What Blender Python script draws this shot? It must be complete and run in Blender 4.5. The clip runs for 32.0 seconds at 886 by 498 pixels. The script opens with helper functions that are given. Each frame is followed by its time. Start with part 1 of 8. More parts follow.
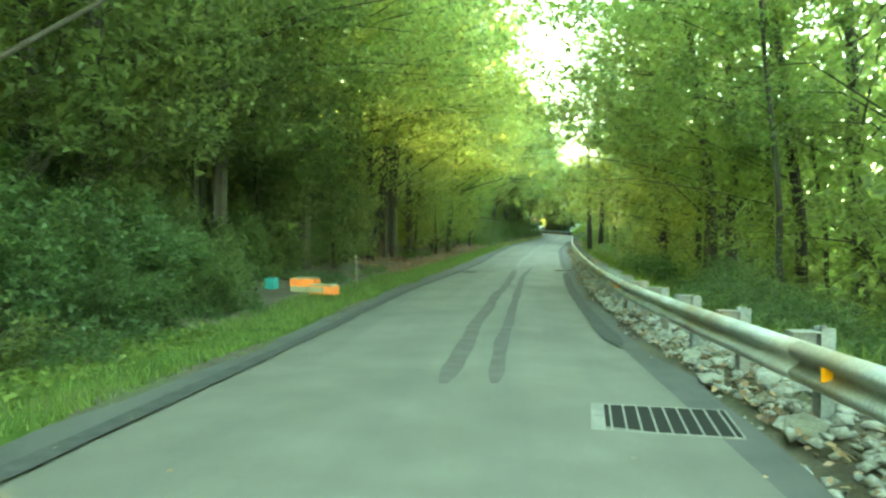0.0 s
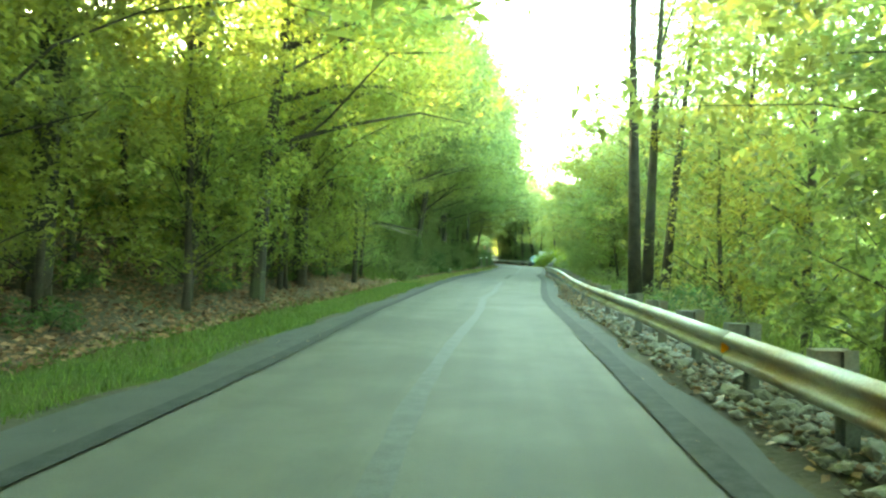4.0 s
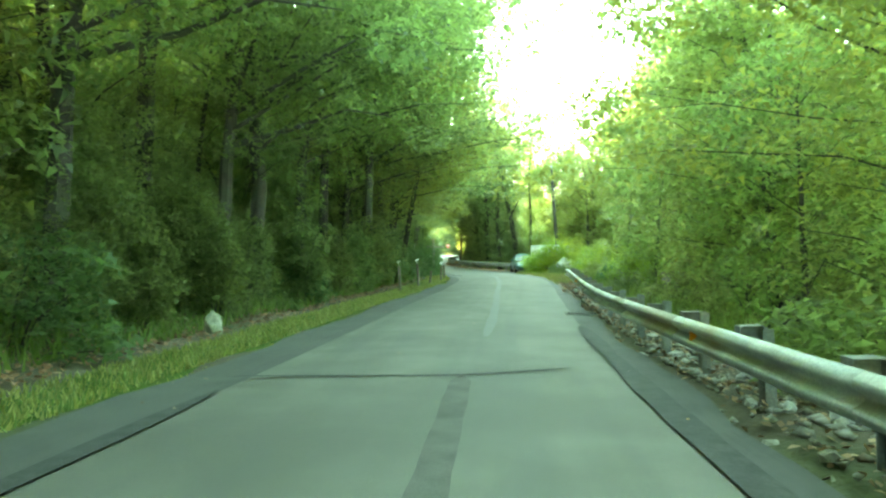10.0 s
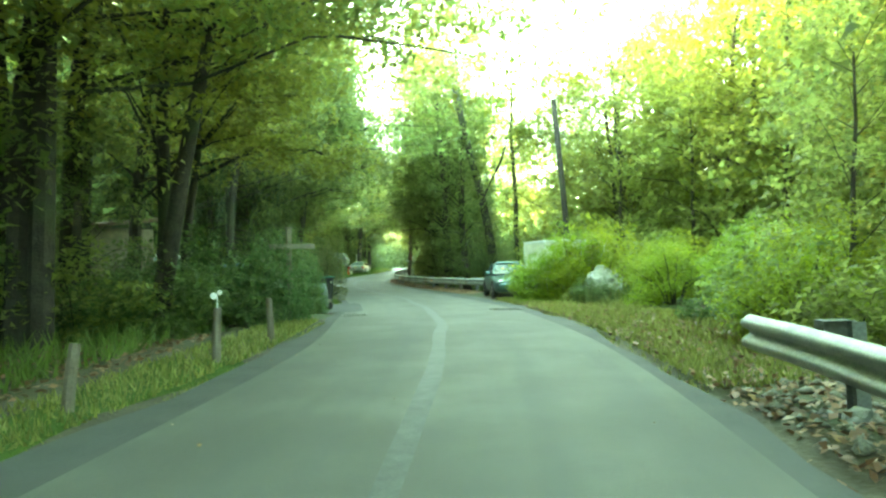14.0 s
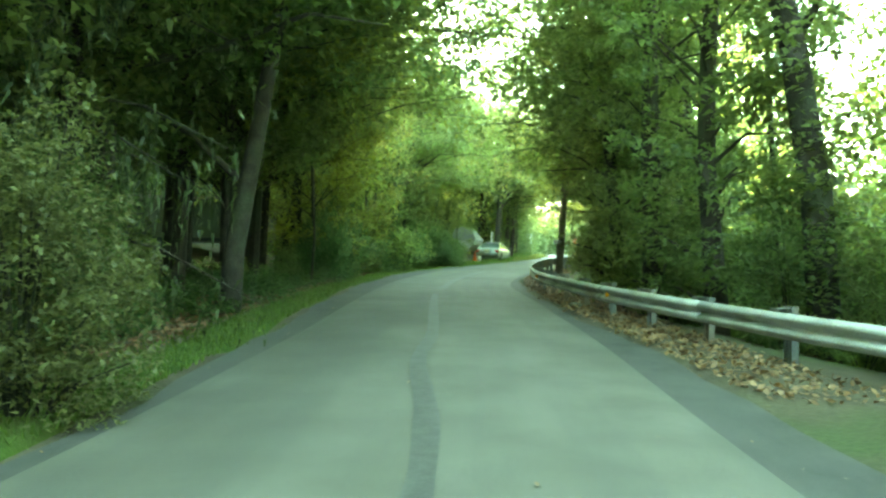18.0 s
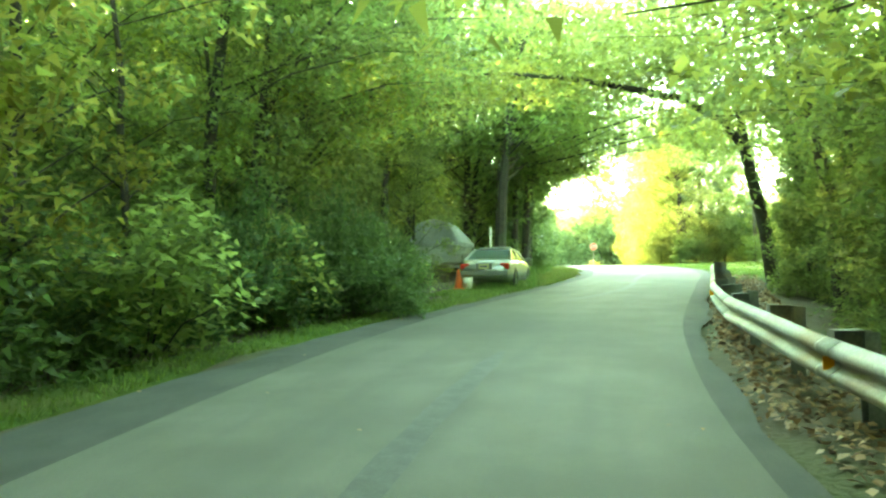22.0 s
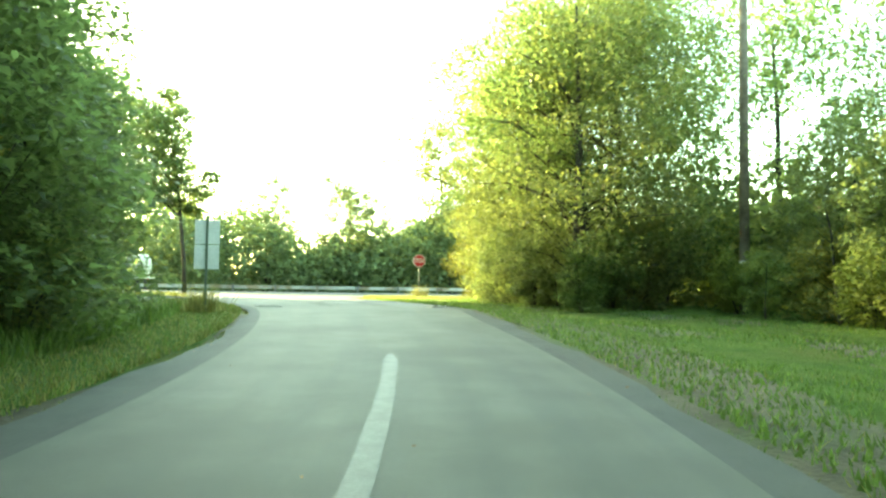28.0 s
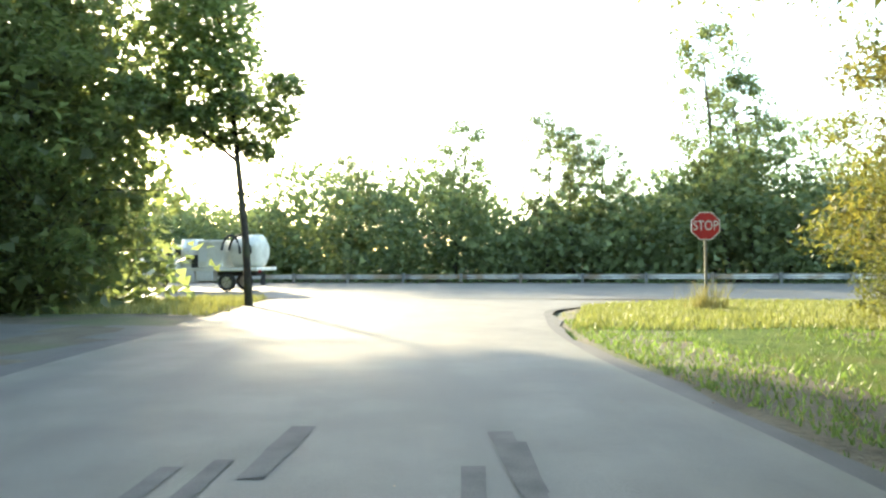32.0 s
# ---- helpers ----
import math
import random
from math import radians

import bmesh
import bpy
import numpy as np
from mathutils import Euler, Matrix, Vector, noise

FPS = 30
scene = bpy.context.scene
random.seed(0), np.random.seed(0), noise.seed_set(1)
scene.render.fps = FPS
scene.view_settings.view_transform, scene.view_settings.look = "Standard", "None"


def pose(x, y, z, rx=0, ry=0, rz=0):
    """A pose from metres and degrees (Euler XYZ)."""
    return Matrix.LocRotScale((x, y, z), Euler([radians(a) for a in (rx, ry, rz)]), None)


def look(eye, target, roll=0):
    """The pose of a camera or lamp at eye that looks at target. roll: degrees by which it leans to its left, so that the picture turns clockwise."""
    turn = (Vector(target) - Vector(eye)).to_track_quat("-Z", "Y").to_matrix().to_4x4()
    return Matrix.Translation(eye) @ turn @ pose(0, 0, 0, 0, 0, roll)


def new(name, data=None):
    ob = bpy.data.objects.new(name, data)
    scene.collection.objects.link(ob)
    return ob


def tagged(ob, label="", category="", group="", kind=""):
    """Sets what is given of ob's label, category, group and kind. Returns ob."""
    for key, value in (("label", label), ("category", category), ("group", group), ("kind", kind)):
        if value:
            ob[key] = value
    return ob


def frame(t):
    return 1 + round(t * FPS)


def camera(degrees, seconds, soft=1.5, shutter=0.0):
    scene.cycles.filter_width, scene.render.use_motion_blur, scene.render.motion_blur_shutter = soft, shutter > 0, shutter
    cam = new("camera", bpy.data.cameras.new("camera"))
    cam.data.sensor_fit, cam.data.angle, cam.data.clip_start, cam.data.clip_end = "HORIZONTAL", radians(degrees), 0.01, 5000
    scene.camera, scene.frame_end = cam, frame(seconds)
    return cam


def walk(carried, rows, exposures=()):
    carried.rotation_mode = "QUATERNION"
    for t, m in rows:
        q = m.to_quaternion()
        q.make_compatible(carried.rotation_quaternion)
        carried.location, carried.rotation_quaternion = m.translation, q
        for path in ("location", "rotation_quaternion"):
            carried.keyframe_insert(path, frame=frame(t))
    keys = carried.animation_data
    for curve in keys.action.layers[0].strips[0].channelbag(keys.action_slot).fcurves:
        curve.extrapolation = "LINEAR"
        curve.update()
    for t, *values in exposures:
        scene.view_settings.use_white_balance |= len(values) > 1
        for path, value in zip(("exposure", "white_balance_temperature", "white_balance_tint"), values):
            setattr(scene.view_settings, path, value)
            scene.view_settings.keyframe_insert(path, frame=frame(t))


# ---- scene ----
cam = camera(66.5, 32.0, soft=2.4)
PATH = [
    (0, (0.000, 0.000, 1.301), (0.000, 1.999, 1.240), 0.0),
    (0.5, (0.444, 3.859, 1.145), (0.450, 5.858, 1.084), -0.7),
    (1, (0.872, 7.659, 1.026), (0.899, 9.658, 0.997), -1.5),
    (1.5, (1.248, 11.361, 0.925), (1.293, 13.361, 0.901), -1.9),
    (2, (1.652, 14.962, 0.860), (1.709, 16.961, 0.858), -1.7),
    (2.5, (2.262, 18.508, 0.818), (2.334, 20.507, 0.827), -1.2),
    (3, (2.739, 21.943, 0.808), (2.839, 23.940, 0.829), -0.8),
    (3.5, (3.237, 25.392, 0.808), (3.368, 27.387, 0.841), 0.1),
    (4, (3.745, 28.783, 0.813), (3.893, 30.777, 0.843), 1.2),
    (4.5, (4.195, 32.126, 0.821), (4.354, 34.119, 0.852), 2.0),
    (6.5, (6.419, 46.117, 0.816), (6.647, 48.103, 0.855), 1.5),
    (7, (7.205, 49.505, 0.859), (7.438, 51.491, 0.897), 0.7),
    (7.5, (7.921, 52.846, 0.916), (8.160, 54.831, 0.952), 0.2),
    (8, (8.615, 56.124, 0.984), (8.858, 58.109, 1.029), -0.3),
    (8.5, (9.268, 59.403, 1.044), (9.511, 61.387, 1.098), -0.6),
    (9, (9.890, 62.639, 1.076), (10.134, 64.623, 1.131), -0.6),
    (9.5, (10.517, 65.813, 1.086), (10.763, 67.797, 1.133), -0.3),
    (10, (11.119, 68.926, 1.084), (11.349, 70.912, 1.116), -0.3),
    (10.5, (11.693, 71.985, 1.072), (11.900, 73.974, 1.105), -0.2),
    (11, (12.212, 74.971, 1.052), (12.416, 76.960, 1.086), 0.2),
    (11.5, (12.834, 78.011, 1.038), (13.067, 79.998, 1.056), 0.3),
    (12, (13.592, 81.043, 1.041), (13.850, 83.025, 1.083), -0.3),
    (12.5, (14.310, 83.984, 1.040), (14.589, 85.964, 1.081), -1.8),
    (13, (15.007, 86.779, 1.048), (15.300, 88.756, 1.102), -2.4),
    (13.5, (15.644, 89.529, 1.074), (15.952, 91.504, 1.143), -1.9),
    (15.5, (18.248, 100.873, 1.369), (18.476, 102.859, 1.424), -1.0),
    (16, (18.688, 103.748, 1.405), (18.854, 105.740, 1.452), -0.2),
    (16.5, (19.025, 106.631, 1.438), (19.104, 108.629, 1.481), 0.7),
    (17, (19.238, 109.576, 1.427), (19.214, 111.576, 1.461), 0.8),
    (17.5, (19.298, 112.507, 1.393), (19.181, 114.503, 1.417), 1.0),
    (18, (19.305, 115.636, 1.388), (19.115, 117.626, 1.413), 1.1),
    (18.5, (19.262, 118.856, 1.401), (19.013, 120.840, 1.424), 1.1),
    (19, (19.124, 122.026, 1.428), (18.829, 124.004, 1.464), 1.2),
    (19.5, (18.974, 125.184, 1.473), (18.649, 127.156, 1.538), 1.2),
    (20, (18.805, 128.242, 1.532), (18.456, 130.210, 1.609), 1.1),
    (20.5, (18.590, 131.277, 1.589), (18.236, 133.244, 1.667), 0.9),
    (21, (18.373, 134.274, 1.639), (18.045, 136.246, 1.708), 0.3),
    (21.5, (18.244, 137.211, 1.696), (17.983, 139.193, 1.752), -0.9),
    (22, (18.207, 140.141, 1.761), (18.060, 142.135, 1.825), -1.0),
    (22.5, (18.424, 143.102, 1.850), (18.414, 145.100, 1.939), -1.0),
    (23, (18.832, 145.972, 1.944), (18.963, 147.966, 2.031), -1.4),
    (23.5, (19.409, 148.651, 2.020), (19.679, 150.631, 2.095), -1.9),
    (24, (20.070, 151.038, 2.104), (20.458, 152.998, 2.181), -1.9),
    (24.5, (20.729, 153.267, 2.188), (21.195, 155.210, 2.280), -1.8),
    (26.5, (23.966, 163.206, 2.546), (24.349, 165.166, 2.657), -0.4),
    (27, (24.654, 166.047, 2.644), (24.990, 168.015, 2.753), 0.1),
    (27.5, (25.227, 168.931, 2.733), (25.511, 170.909, 2.833), 0.5),
    (28, (25.747, 171.834, 2.815), (25.969, 173.819, 2.910), 0.9),
    (28.5, (26.165, 174.755, 2.901), (26.318, 176.747, 2.992), 1.3),
    (29, (26.505, 177.616, 2.968), (26.587, 179.612, 3.054), 1.7),
    (29.5, (26.749, 180.442, 3.023), (26.760, 182.440, 3.095), 1.6),
    (30, (26.872, 183.285, 3.079), (26.806, 185.283, 3.149), 1.5),
    (30.5, (26.890, 186.099, 3.135), (26.733, 188.092, 3.194), 1.0),
    (31, (26.793, 188.733, 3.176), (26.536, 190.716, 3.221), 0.6),
    (31.5, (26.569, 191.236, 3.210), (26.204, 193.202, 3.242), 0.1),
    (32, (26.209, 193.668, 3.214), (25.747, 195.614, 3.241), -0.4),
]
EXPOSURES = [(0, 5.55, 11700, -31), (2, 5.55, 11000, -38), (3, 5.65, 10900, -35), (4, 5.65, 11000, -31), (7, 5.85, 11500, -24), (9, 5.85, 12000, -31), (11, 5.85, 12300, -35), (13, 5.7, 12500, -36), (16, 6.0, 12000, -23), (17.5, 5.95, 12000, -31), (19, 6.0, 11500, -38), (20, 6.15, 12500, -39), (21, 6.05, 14500, -40), (22, 6.0, 14500, -36), (23, 5.85, 13500, -38), (24, 5.55, 12800, -39), (25, 5.1, 11600, -37), (27, 4.1, 10300, -29), (28, 4.0, 10400, -27), (30, 3.25, 8500, -15), (31, 3.05, 7500, -5), (32, 3.2, 7300, 4)]
walk(cam, [(t, look(eye, target, roll)) for t, eye, target, roll in PATH], EXPOSURES)

# ---- light: a low evening sun ahead and to the left, open sky ----
SUN_AZ, SUN_EL = 41.0, 17.5          # degrees left of +y, degrees up
world = bpy.data.worlds.new("sky")
scene.world = world
world.use_nodes = True
wn = world.node_tree
sky = wn.nodes.new("ShaderNodeTexSky")
sky.sky_type = "NISHITA"
sky.sun_disc = False
sky.sun_elevation = radians(SUN_EL)
sky.sun_rotation = radians(-SUN_AZ)
sky.air_density, sky.dust_density, sky.ozone_density = 1.0, 0.7, 1.0
wn.nodes["Background"].inputs[1].default_value = 0.15
wn.links.new(sky.outputs[0], wn.nodes["Background"].inputs[0])
sun = new("sun", bpy.data.lights.new("sun", "SUN"))
sun.data.energy, sun.data.angle, sun.data.color = 2.5, radians(2.0), (1.0, 0.86, 0.62)
sun_dir = Vector((-math.sin(radians(SUN_AZ)) * math.cos(radians(SUN_EL)), math.cos(radians(SUN_AZ)) * math.cos(radians(SUN_EL)), math.sin(radians(SUN_EL))))
sun.matrix_world = look((0, 100, 60), Vector((0, 100, 60)) - sun_dir)


# ---- materials ----
def nodes_of(name):
    m = bpy.data.materials.new(name)
    m.use_nodes = True
    return m, m.node_tree, m.node_tree.nodes["Principled BSDF"]


def rough_mat(name, a, b, scale=4.0, rough=0.8, metal=0.0, bump=0.3, fine=60.0, c=None, spec=0.5, dist=0.01, detail=6.0, vary=0.0, world_space=True):
    """Two colours mixed by a coarse noise, a third in patches, and a fine grain in colour and relief."""
    m, t, p = nodes_of(name)
    geo = t.nodes.new("ShaderNodeNewGeometry" if world_space else "ShaderNodeTexCoord")
    out = geo.outputs["Position"] if world_space else geo.outputs["Object"]
    n1, n2 = t.nodes.new("ShaderNodeTexNoise"), t.nodes.new("ShaderNodeTexNoise")
    n1.inputs["Scale"].default_value, n1.inputs["Detail"].default_value = scale, detail
    n2.inputs["Scale"].default_value, n2.inputs["Detail"].default_value = fine, 4.0
    t.links.new(out, n1.inputs["Vector"])
    t.links.new(out, n2.inputs["Vector"])
    r1 = t.nodes.new("ShaderNodeValToRGB")
    r1.color_ramp.elements[0].position, r1.color_ramp.elements[1].position = 0.35, 0.65
    r1.color_ramp.elements[0].color, r1.color_ramp.elements[1].color = (*a, 1), (*b, 1)
    t.links.new(n1.outputs["Fac"], r1.inputs["Fac"])
    last = r1.outputs["Color"]
    if c:
        n3 = t.nodes.new("ShaderNodeTexNoise")
        n3.inputs["Scale"].default_value, n3.inputs["Detail"].default_value = scale * 0.23, 8.0
        t.links.new(out, n3.inputs["Vector"])
        r3 = t.nodes.new("ShaderNodeValToRGB")
        r3.color_ramp.elements[0].position, r3.color_ramp.elements[1].position = 0.5, 0.66
        t.links.new(n3.outputs["Fac"], r3.inputs["Fac"])
        mx = t.nodes.new("ShaderNodeMixRGB")
        t.links.new(r3.outputs["Color"], mx.inputs["Fac"])
        t.links.new(last, mx.inputs["Color1"])
        mx.inputs["Color2"].default_value = (*c, 1)
        last = mx.outputs["Color"]
    g = t.nodes.new("ShaderNodeMixRGB")
    g.blend_type = "OVERLAY"
    g.inputs["Fac"].default_value = 0.45
    t.links.new(last, g.inputs["Color1"])
    t.links.new(n2.outputs["Fac"], g.inputs["Color2"])
    last = g.outputs["Color"]
    if vary:
        info = t.nodes.new("ShaderNodeObjectInfo")
        hsv = t.nodes.new("ShaderNodeHueSaturation")
        mp = t.nodes.new("ShaderNodeMapRange")
        mp.inputs["To Min"].default_value, mp.inputs["To Max"].default_value = 1 - vary, 1 + vary
        t.links.new(info.outputs["Random"], mp.inputs["Value"])
        t.links.new(mp.outputs["Result"], hsv.inputs["Value"])
        t.links.new(last, hsv.inputs["Color"])
        last = hsv.outputs["Color"]
    t.links.new(last, p.inputs["Base Color"])
    bp = t.nodes.new("ShaderNodeBump")
    bp.inputs["Strength"].default_value, bp.inputs["Distance"].default_value = bump, dist
    t.links.new(n2.outputs["Fac"], bp.inputs["Height"])
    t.links.new(bp.outputs["Normal"], p.inputs["Normal"])
    p.inputs["Roughness"].default_value, p.inputs["Metallic"].default_value = rough, metal
    p.inputs["Specular IOR Level"].default_value = spec
    return m


def plain(name, col, rough=0.5, metal=0.0, spec=0.5):
    m, t, p = nodes_of(name)
    p.inputs["Base Color"].default_value = (*col, 1)
    p.inputs["Roughness"].default_value, p.inputs["Metallic"].default_value = rough, metal
    p.inputs["Specular IOR Level"].default_value = spec
    return m


def leaf_mat(name, dark, light, through_col, amount=0.45):
    """A leaf: each one of its own tone, light passing through it from behind."""
    m, t, p = nodes_of(name)
    geo, info = t.nodes.new("ShaderNodeNewGeometry"), t.nodes.new("ShaderNodeObjectInfo")
    ramp = t.nodes.new("ShaderNodeValToRGB")
    ramp.color_ramp.elements[0].color, ramp.color_ramp.elements[1].color = (*dark, 1), (*light, 1)
    t.links.new(geo.outputs["Random Per Island"], ramp.inputs["Fac"])
    hsv = t.nodes.new("ShaderNodeHueSaturation")
    mh, mv = t.nodes.new("ShaderNodeMapRange"), t.nodes.new("ShaderNodeMapRange")
    mh.inputs["To Min"].default_value, mh.inputs["To Max"].default_value = 0.475, 0.52
    mv.inputs["To Min"].default_value, mv.inputs["To Max"].default_value = 0.75, 1.25
    t.links.new(info.outputs["Random"], mh.inputs["Value"])
    t.links.new(geo.outputs["Random Per Island"], mv.inputs["Value"])
    t.links.new(mh.outputs["Result"], hsv.inputs["Hue"])
    t.links.new(mv.outputs["Result"], hsv.inputs["Value"])
    t.links.new(ramp.outputs["Color"], hsv.inputs["Color"])
    t.links.new(hsv.outputs["Color"], p.inputs["Base Color"])
    p.inputs["Roughness"].default_value = 0.5
    p.inputs["Specular IOR Level"].default_value = 0.35
    tr = t.nodes.new("ShaderNodeBsdfTranslucent")
    hs2 = t.nodes.new("ShaderNodeHueSaturation")
    hs2.inputs["Color"].default_value = (*through_col, 1)
    t.links.new(mh.outputs["Result"], hs2.inputs["Hue"])
    t.links.new(mv.outputs["Result"], hs2.inputs["Value"])
    t.links.new(hs2.outputs["Color"], tr.inputs["Color"])
    mix = t.nodes.new("ShaderNodeMixShader")
    mix.inputs["Fac"].default_value = amount
    t.links.new(p.outputs["BSDF"], mix.inputs[1])
    t.links.new(tr.outputs["BSDF"], mix.inputs[2])
    t.links.new(mix.outputs["Shader"], t.nodes["Material Output"].inputs["Surface"])
    return m


def glass_mat(name, tint=(0.10, 0.13, 0.125), rough=0.03):
    m, t, p = nodes_of(name)
    p.inputs["Base Color"].default_value = (*tint, 1)
    p.inputs["Transmission Weight"].default_value = 0.2
    p.inputs["Roughness"].default_value = rough
    p.inputs["IOR"].default_value = 1.45
    return m


asphalt = rough_mat("asphalt", (0.1, 0.095, 0.08), (0.13, 0.124, 0.106), 1.2, 0.72, 0, 0.6, 130.0, c=(0.084, 0.08, 0.069), spec=0.33, dist=0.006)
shoulder_asphalt = rough_mat("shoulder_asphalt", (0.05, 0.051, 0.048), (0.07, 0.07, 0.066), 2.0, 0.8, 0, 0.6, 120.0, c=(0.075, 0.075, 0.07), spec=0.35, dist=0.008)
tar = rough_mat("tar", (0.05, 0.05, 0.049), (0.075, 0.075, 0.072), 6.0, 0.56, 0, 0.2, 40.0, spec=0.36, dist=0.004)
tar_dull = rough_mat("tar_dull", (0.036, 0.037, 0.037), (0.058, 0.058, 0.056), 6.0, 0.8, 0, 0.25, 40.0, spec=0.22, dist=0.004)
soil = rough_mat("soil", (0.05, 0.04, 0.025), (0.085, 0.072, 0.045), 1.6, 0.95, 0, 0.8, 18.0, c=(0.05, 0.065, 0.022), dist=0.03)
turf = rough_mat("turf", (0.05, 0.085, 0.02), (0.085, 0.12, 0.032), 2.5, 0.95, 0, 1.0, 55.0, c=(0.085, 0.1, 0.032), spec=0.08, dist=0.03)
steel = rough_mat("galvanized_steel", (0.34, 0.345, 0.33), (0.46, 0.465, 0.44), 3.0, 0.6, 0.5, 0.1, 40.0, c=(0.3, 0.24, 0.17), dist=0.003)
post_steel = rough_mat("post_steel", (0.15, 0.16, 0.155), (0.24, 0.25, 0.24), 5.0, 0.65, 0.4, 0.2, 40.0, c=(0.25, 0.2, 0.15), dist=0.003)
grate_iron = rough_mat("grate_iron", (0.12, 0.117, 0.105), (0.19, 0.183, 0.168), 8.0, 0.6, 0.3, 0.4, 60.0, dist=0.003)
pit_shade = plain("pit_shade", (0.03, 0.03, 0.028), 1.0, 0.0, 0.0)
amber = plain("amber_reflector", (0.85, 0.32, 0.02), 0.3)
stone_mat = rough_mat("stone", (0.17, 0.165, 0.145), (0.3, 0.29, 0.265), 7.0, 0.9, 0, 0.8, 40.0, c=(0.2, 0.19, 0.15), dist=0.02, vary=0.3)
rubble_mat = rough_mat("rubble", (0.14, 0.13, 0.11), (0.32, 0.31, 0.275), 9.0, 0.92, 0, 0.6, 50.0, c=(0.16, 0.13, 0.09), dist=0.01)
bark = rough_mat("bark", (0.024, 0.02, 0.015), (0.052, 0.044, 0.034), 5.0, 0.95, 0, 1.0, 26.0, c=(0.045, 0.052, 0.028), dist=0.03)
pole_wood = rough_mat("pole_wood", (0.10, 0.08, 0.06), (0.17, 0.14, 0.11), 3.0, 0.9, 0, 0.7, 40.0, c=(0.22, 0.19, 0.16), dist=0.01)
leaf_green = leaf_mat("leaf_green", (0.06, 0.087, 0.032), (0.108, 0.136, 0.05), (0.37, 0.45, 0.145), 0.53)
# deep green leaf, its tone lowered to carry the shade of inner woods
leaf_deep_shade = leaf_mat("leaf_deep_shade", (0.043, 0.065, 0.032), (0.077, 0.1, 0.047), (0.28, 0.35, 0.115), 0.49)
leaf_yellow = leaf_mat("leaf_yellow", (0.072, 0.098, 0.026), (0.13, 0.148, 0.04), (0.4, 0.42, 0.11), 0.52)
leaf_olive = leaf_mat("leaf_olive", (0.052, 0.068, 0.02), (0.096, 0.104, 0.032), (0.23, 0.235, 0.045), 0.4)
leaf_bush = leaf_mat("leaf_bush", (0.04, 0.072, 0.034), (0.07, 0.105, 0.05), (0.17, 0.27, 0.08))
leaf_feather = leaf_mat("leaf_feather", (0.09, 0.15, 0.025), (0.16, 0.22, 0.04), (0.36, 0.44, 0.05), 0.5)
leaf_dry = leaf_mat("leaf_dry", (0.08, 0.085, 0.038), (0.15, 0.145, 0.068), (0.26, 0.25, 0.09), 0.35)
needle = leaf_mat("needle", (0.04, 0.06, 0.032), (0.068, 0.09, 0.045), (0.12, 0.18, 0.05), 0.3)
# far leaves: near-equal pale tones, with the distance haze put into the colour
leaf_haze = leaf_mat("leaf_haze", (0.075, 0.105, 0.05), (0.095, 0.125, 0.06), (0.2, 0.27, 0.1), 0.35)
leaf_haze.node_tree.nodes["Principled BSDF"].inputs["Roughness"].default_value = 0.85
grass_mat = leaf_mat("grass", (0.062, 0.1, 0.025), (0.115, 0.155, 0.04), (0.2, 0.27, 0.06), 0.4)
grass_dry = leaf_mat("grass_dry", (0.15, 0.17, 0.055), (0.25, 0.24, 0.09), (0.3, 0.3, 0.08), 0.35)


# ---- mesh helpers ----
def part(name, bm, material, parent=None, label="", smooth=False):
    """One bmesh as one mesh object, under a thing or a part when one is given."""
    me = bpy.data.meshes.new(name)
    bm.to_mesh(me)
    bm.free()
    me.materials.append(material)
    if smooth:
        for f in me.polygons:
            f.use_smooth = True
    ob = new(name, me)
    if parent:
        ob.parent = parent
    return tagged(ob, label) if label else ob


def array_mesh(name, verts, faces, material, smooth=False):
    """A mesh from arrays of corners and of equal-sided faces."""
    verts, faces = np.asarray(verts, np.float32), np.asarray(faces, np.int32)
    me = bpy.data.meshes.new(name)
    k = faces.shape[1]
    me.vertices.add(len(verts))
    me.vertices.foreach_set("co", verts.ravel())
    me.loops.add(faces.size)
    me.loops.foreach_set("vertex_index", faces.ravel())
    me.polygons.add(len(faces))
    me.polygons.foreach_set("loop_start", np.arange(0, faces.size, k, dtype=np.int32))
    if smooth:
        me.polygons.foreach_set("use_smooth", np.ones(len(faces), bool))
    me.update(calc_edges=True)
    me.materials.append(material)
    return me


def mesh_part(name, me, parent=None, label=""):
    ob = new(name, me)
    if parent:
        ob.parent = parent
    return tagged(ob, label) if label else ob


def thing(name, place, label, category, group="", turn=0.0):
    e = new(name)
    e.empty_display_size = 0.1
    e.matrix_world = pose(*place, 0, 0, turn)
    return tagged(e, label, category, group)


def bm_box(bm, size, at=(0, 0, 0), bevel=0.0, m=None, taper=1.0):
    made = bmesh.ops.create_cube(bm, size=1.0)["verts"]
    for v in made:
        k = taper if v.co.z > 0 else 1.0
        v.co = Vector((v.co.x * size[0] * k, v.co.y * size[1] * k, v.co.z * size[2]))
    if bevel:
        edges = list({e for v in made for e in v.link_edges})
        res = bmesh.ops.bevel(bm, geom=edges, offset=bevel, segments=2, profile=0.5, affect="EDGES")
        made = list({v for f in res["faces"] for v in f.verts} | {v for v in made if v.is_valid})
    mat = Matrix.Translation(at) @ (m or Matrix())
    bmesh.ops.transform(bm, matrix=mat, verts=made)
    return made


def box(size, at=(0, 0, 0), bevel=0.01, m=None, taper=1.0):
    bm = bmesh.new()
    bm_box(bm, size, at, bevel, m, taper)
    return bm


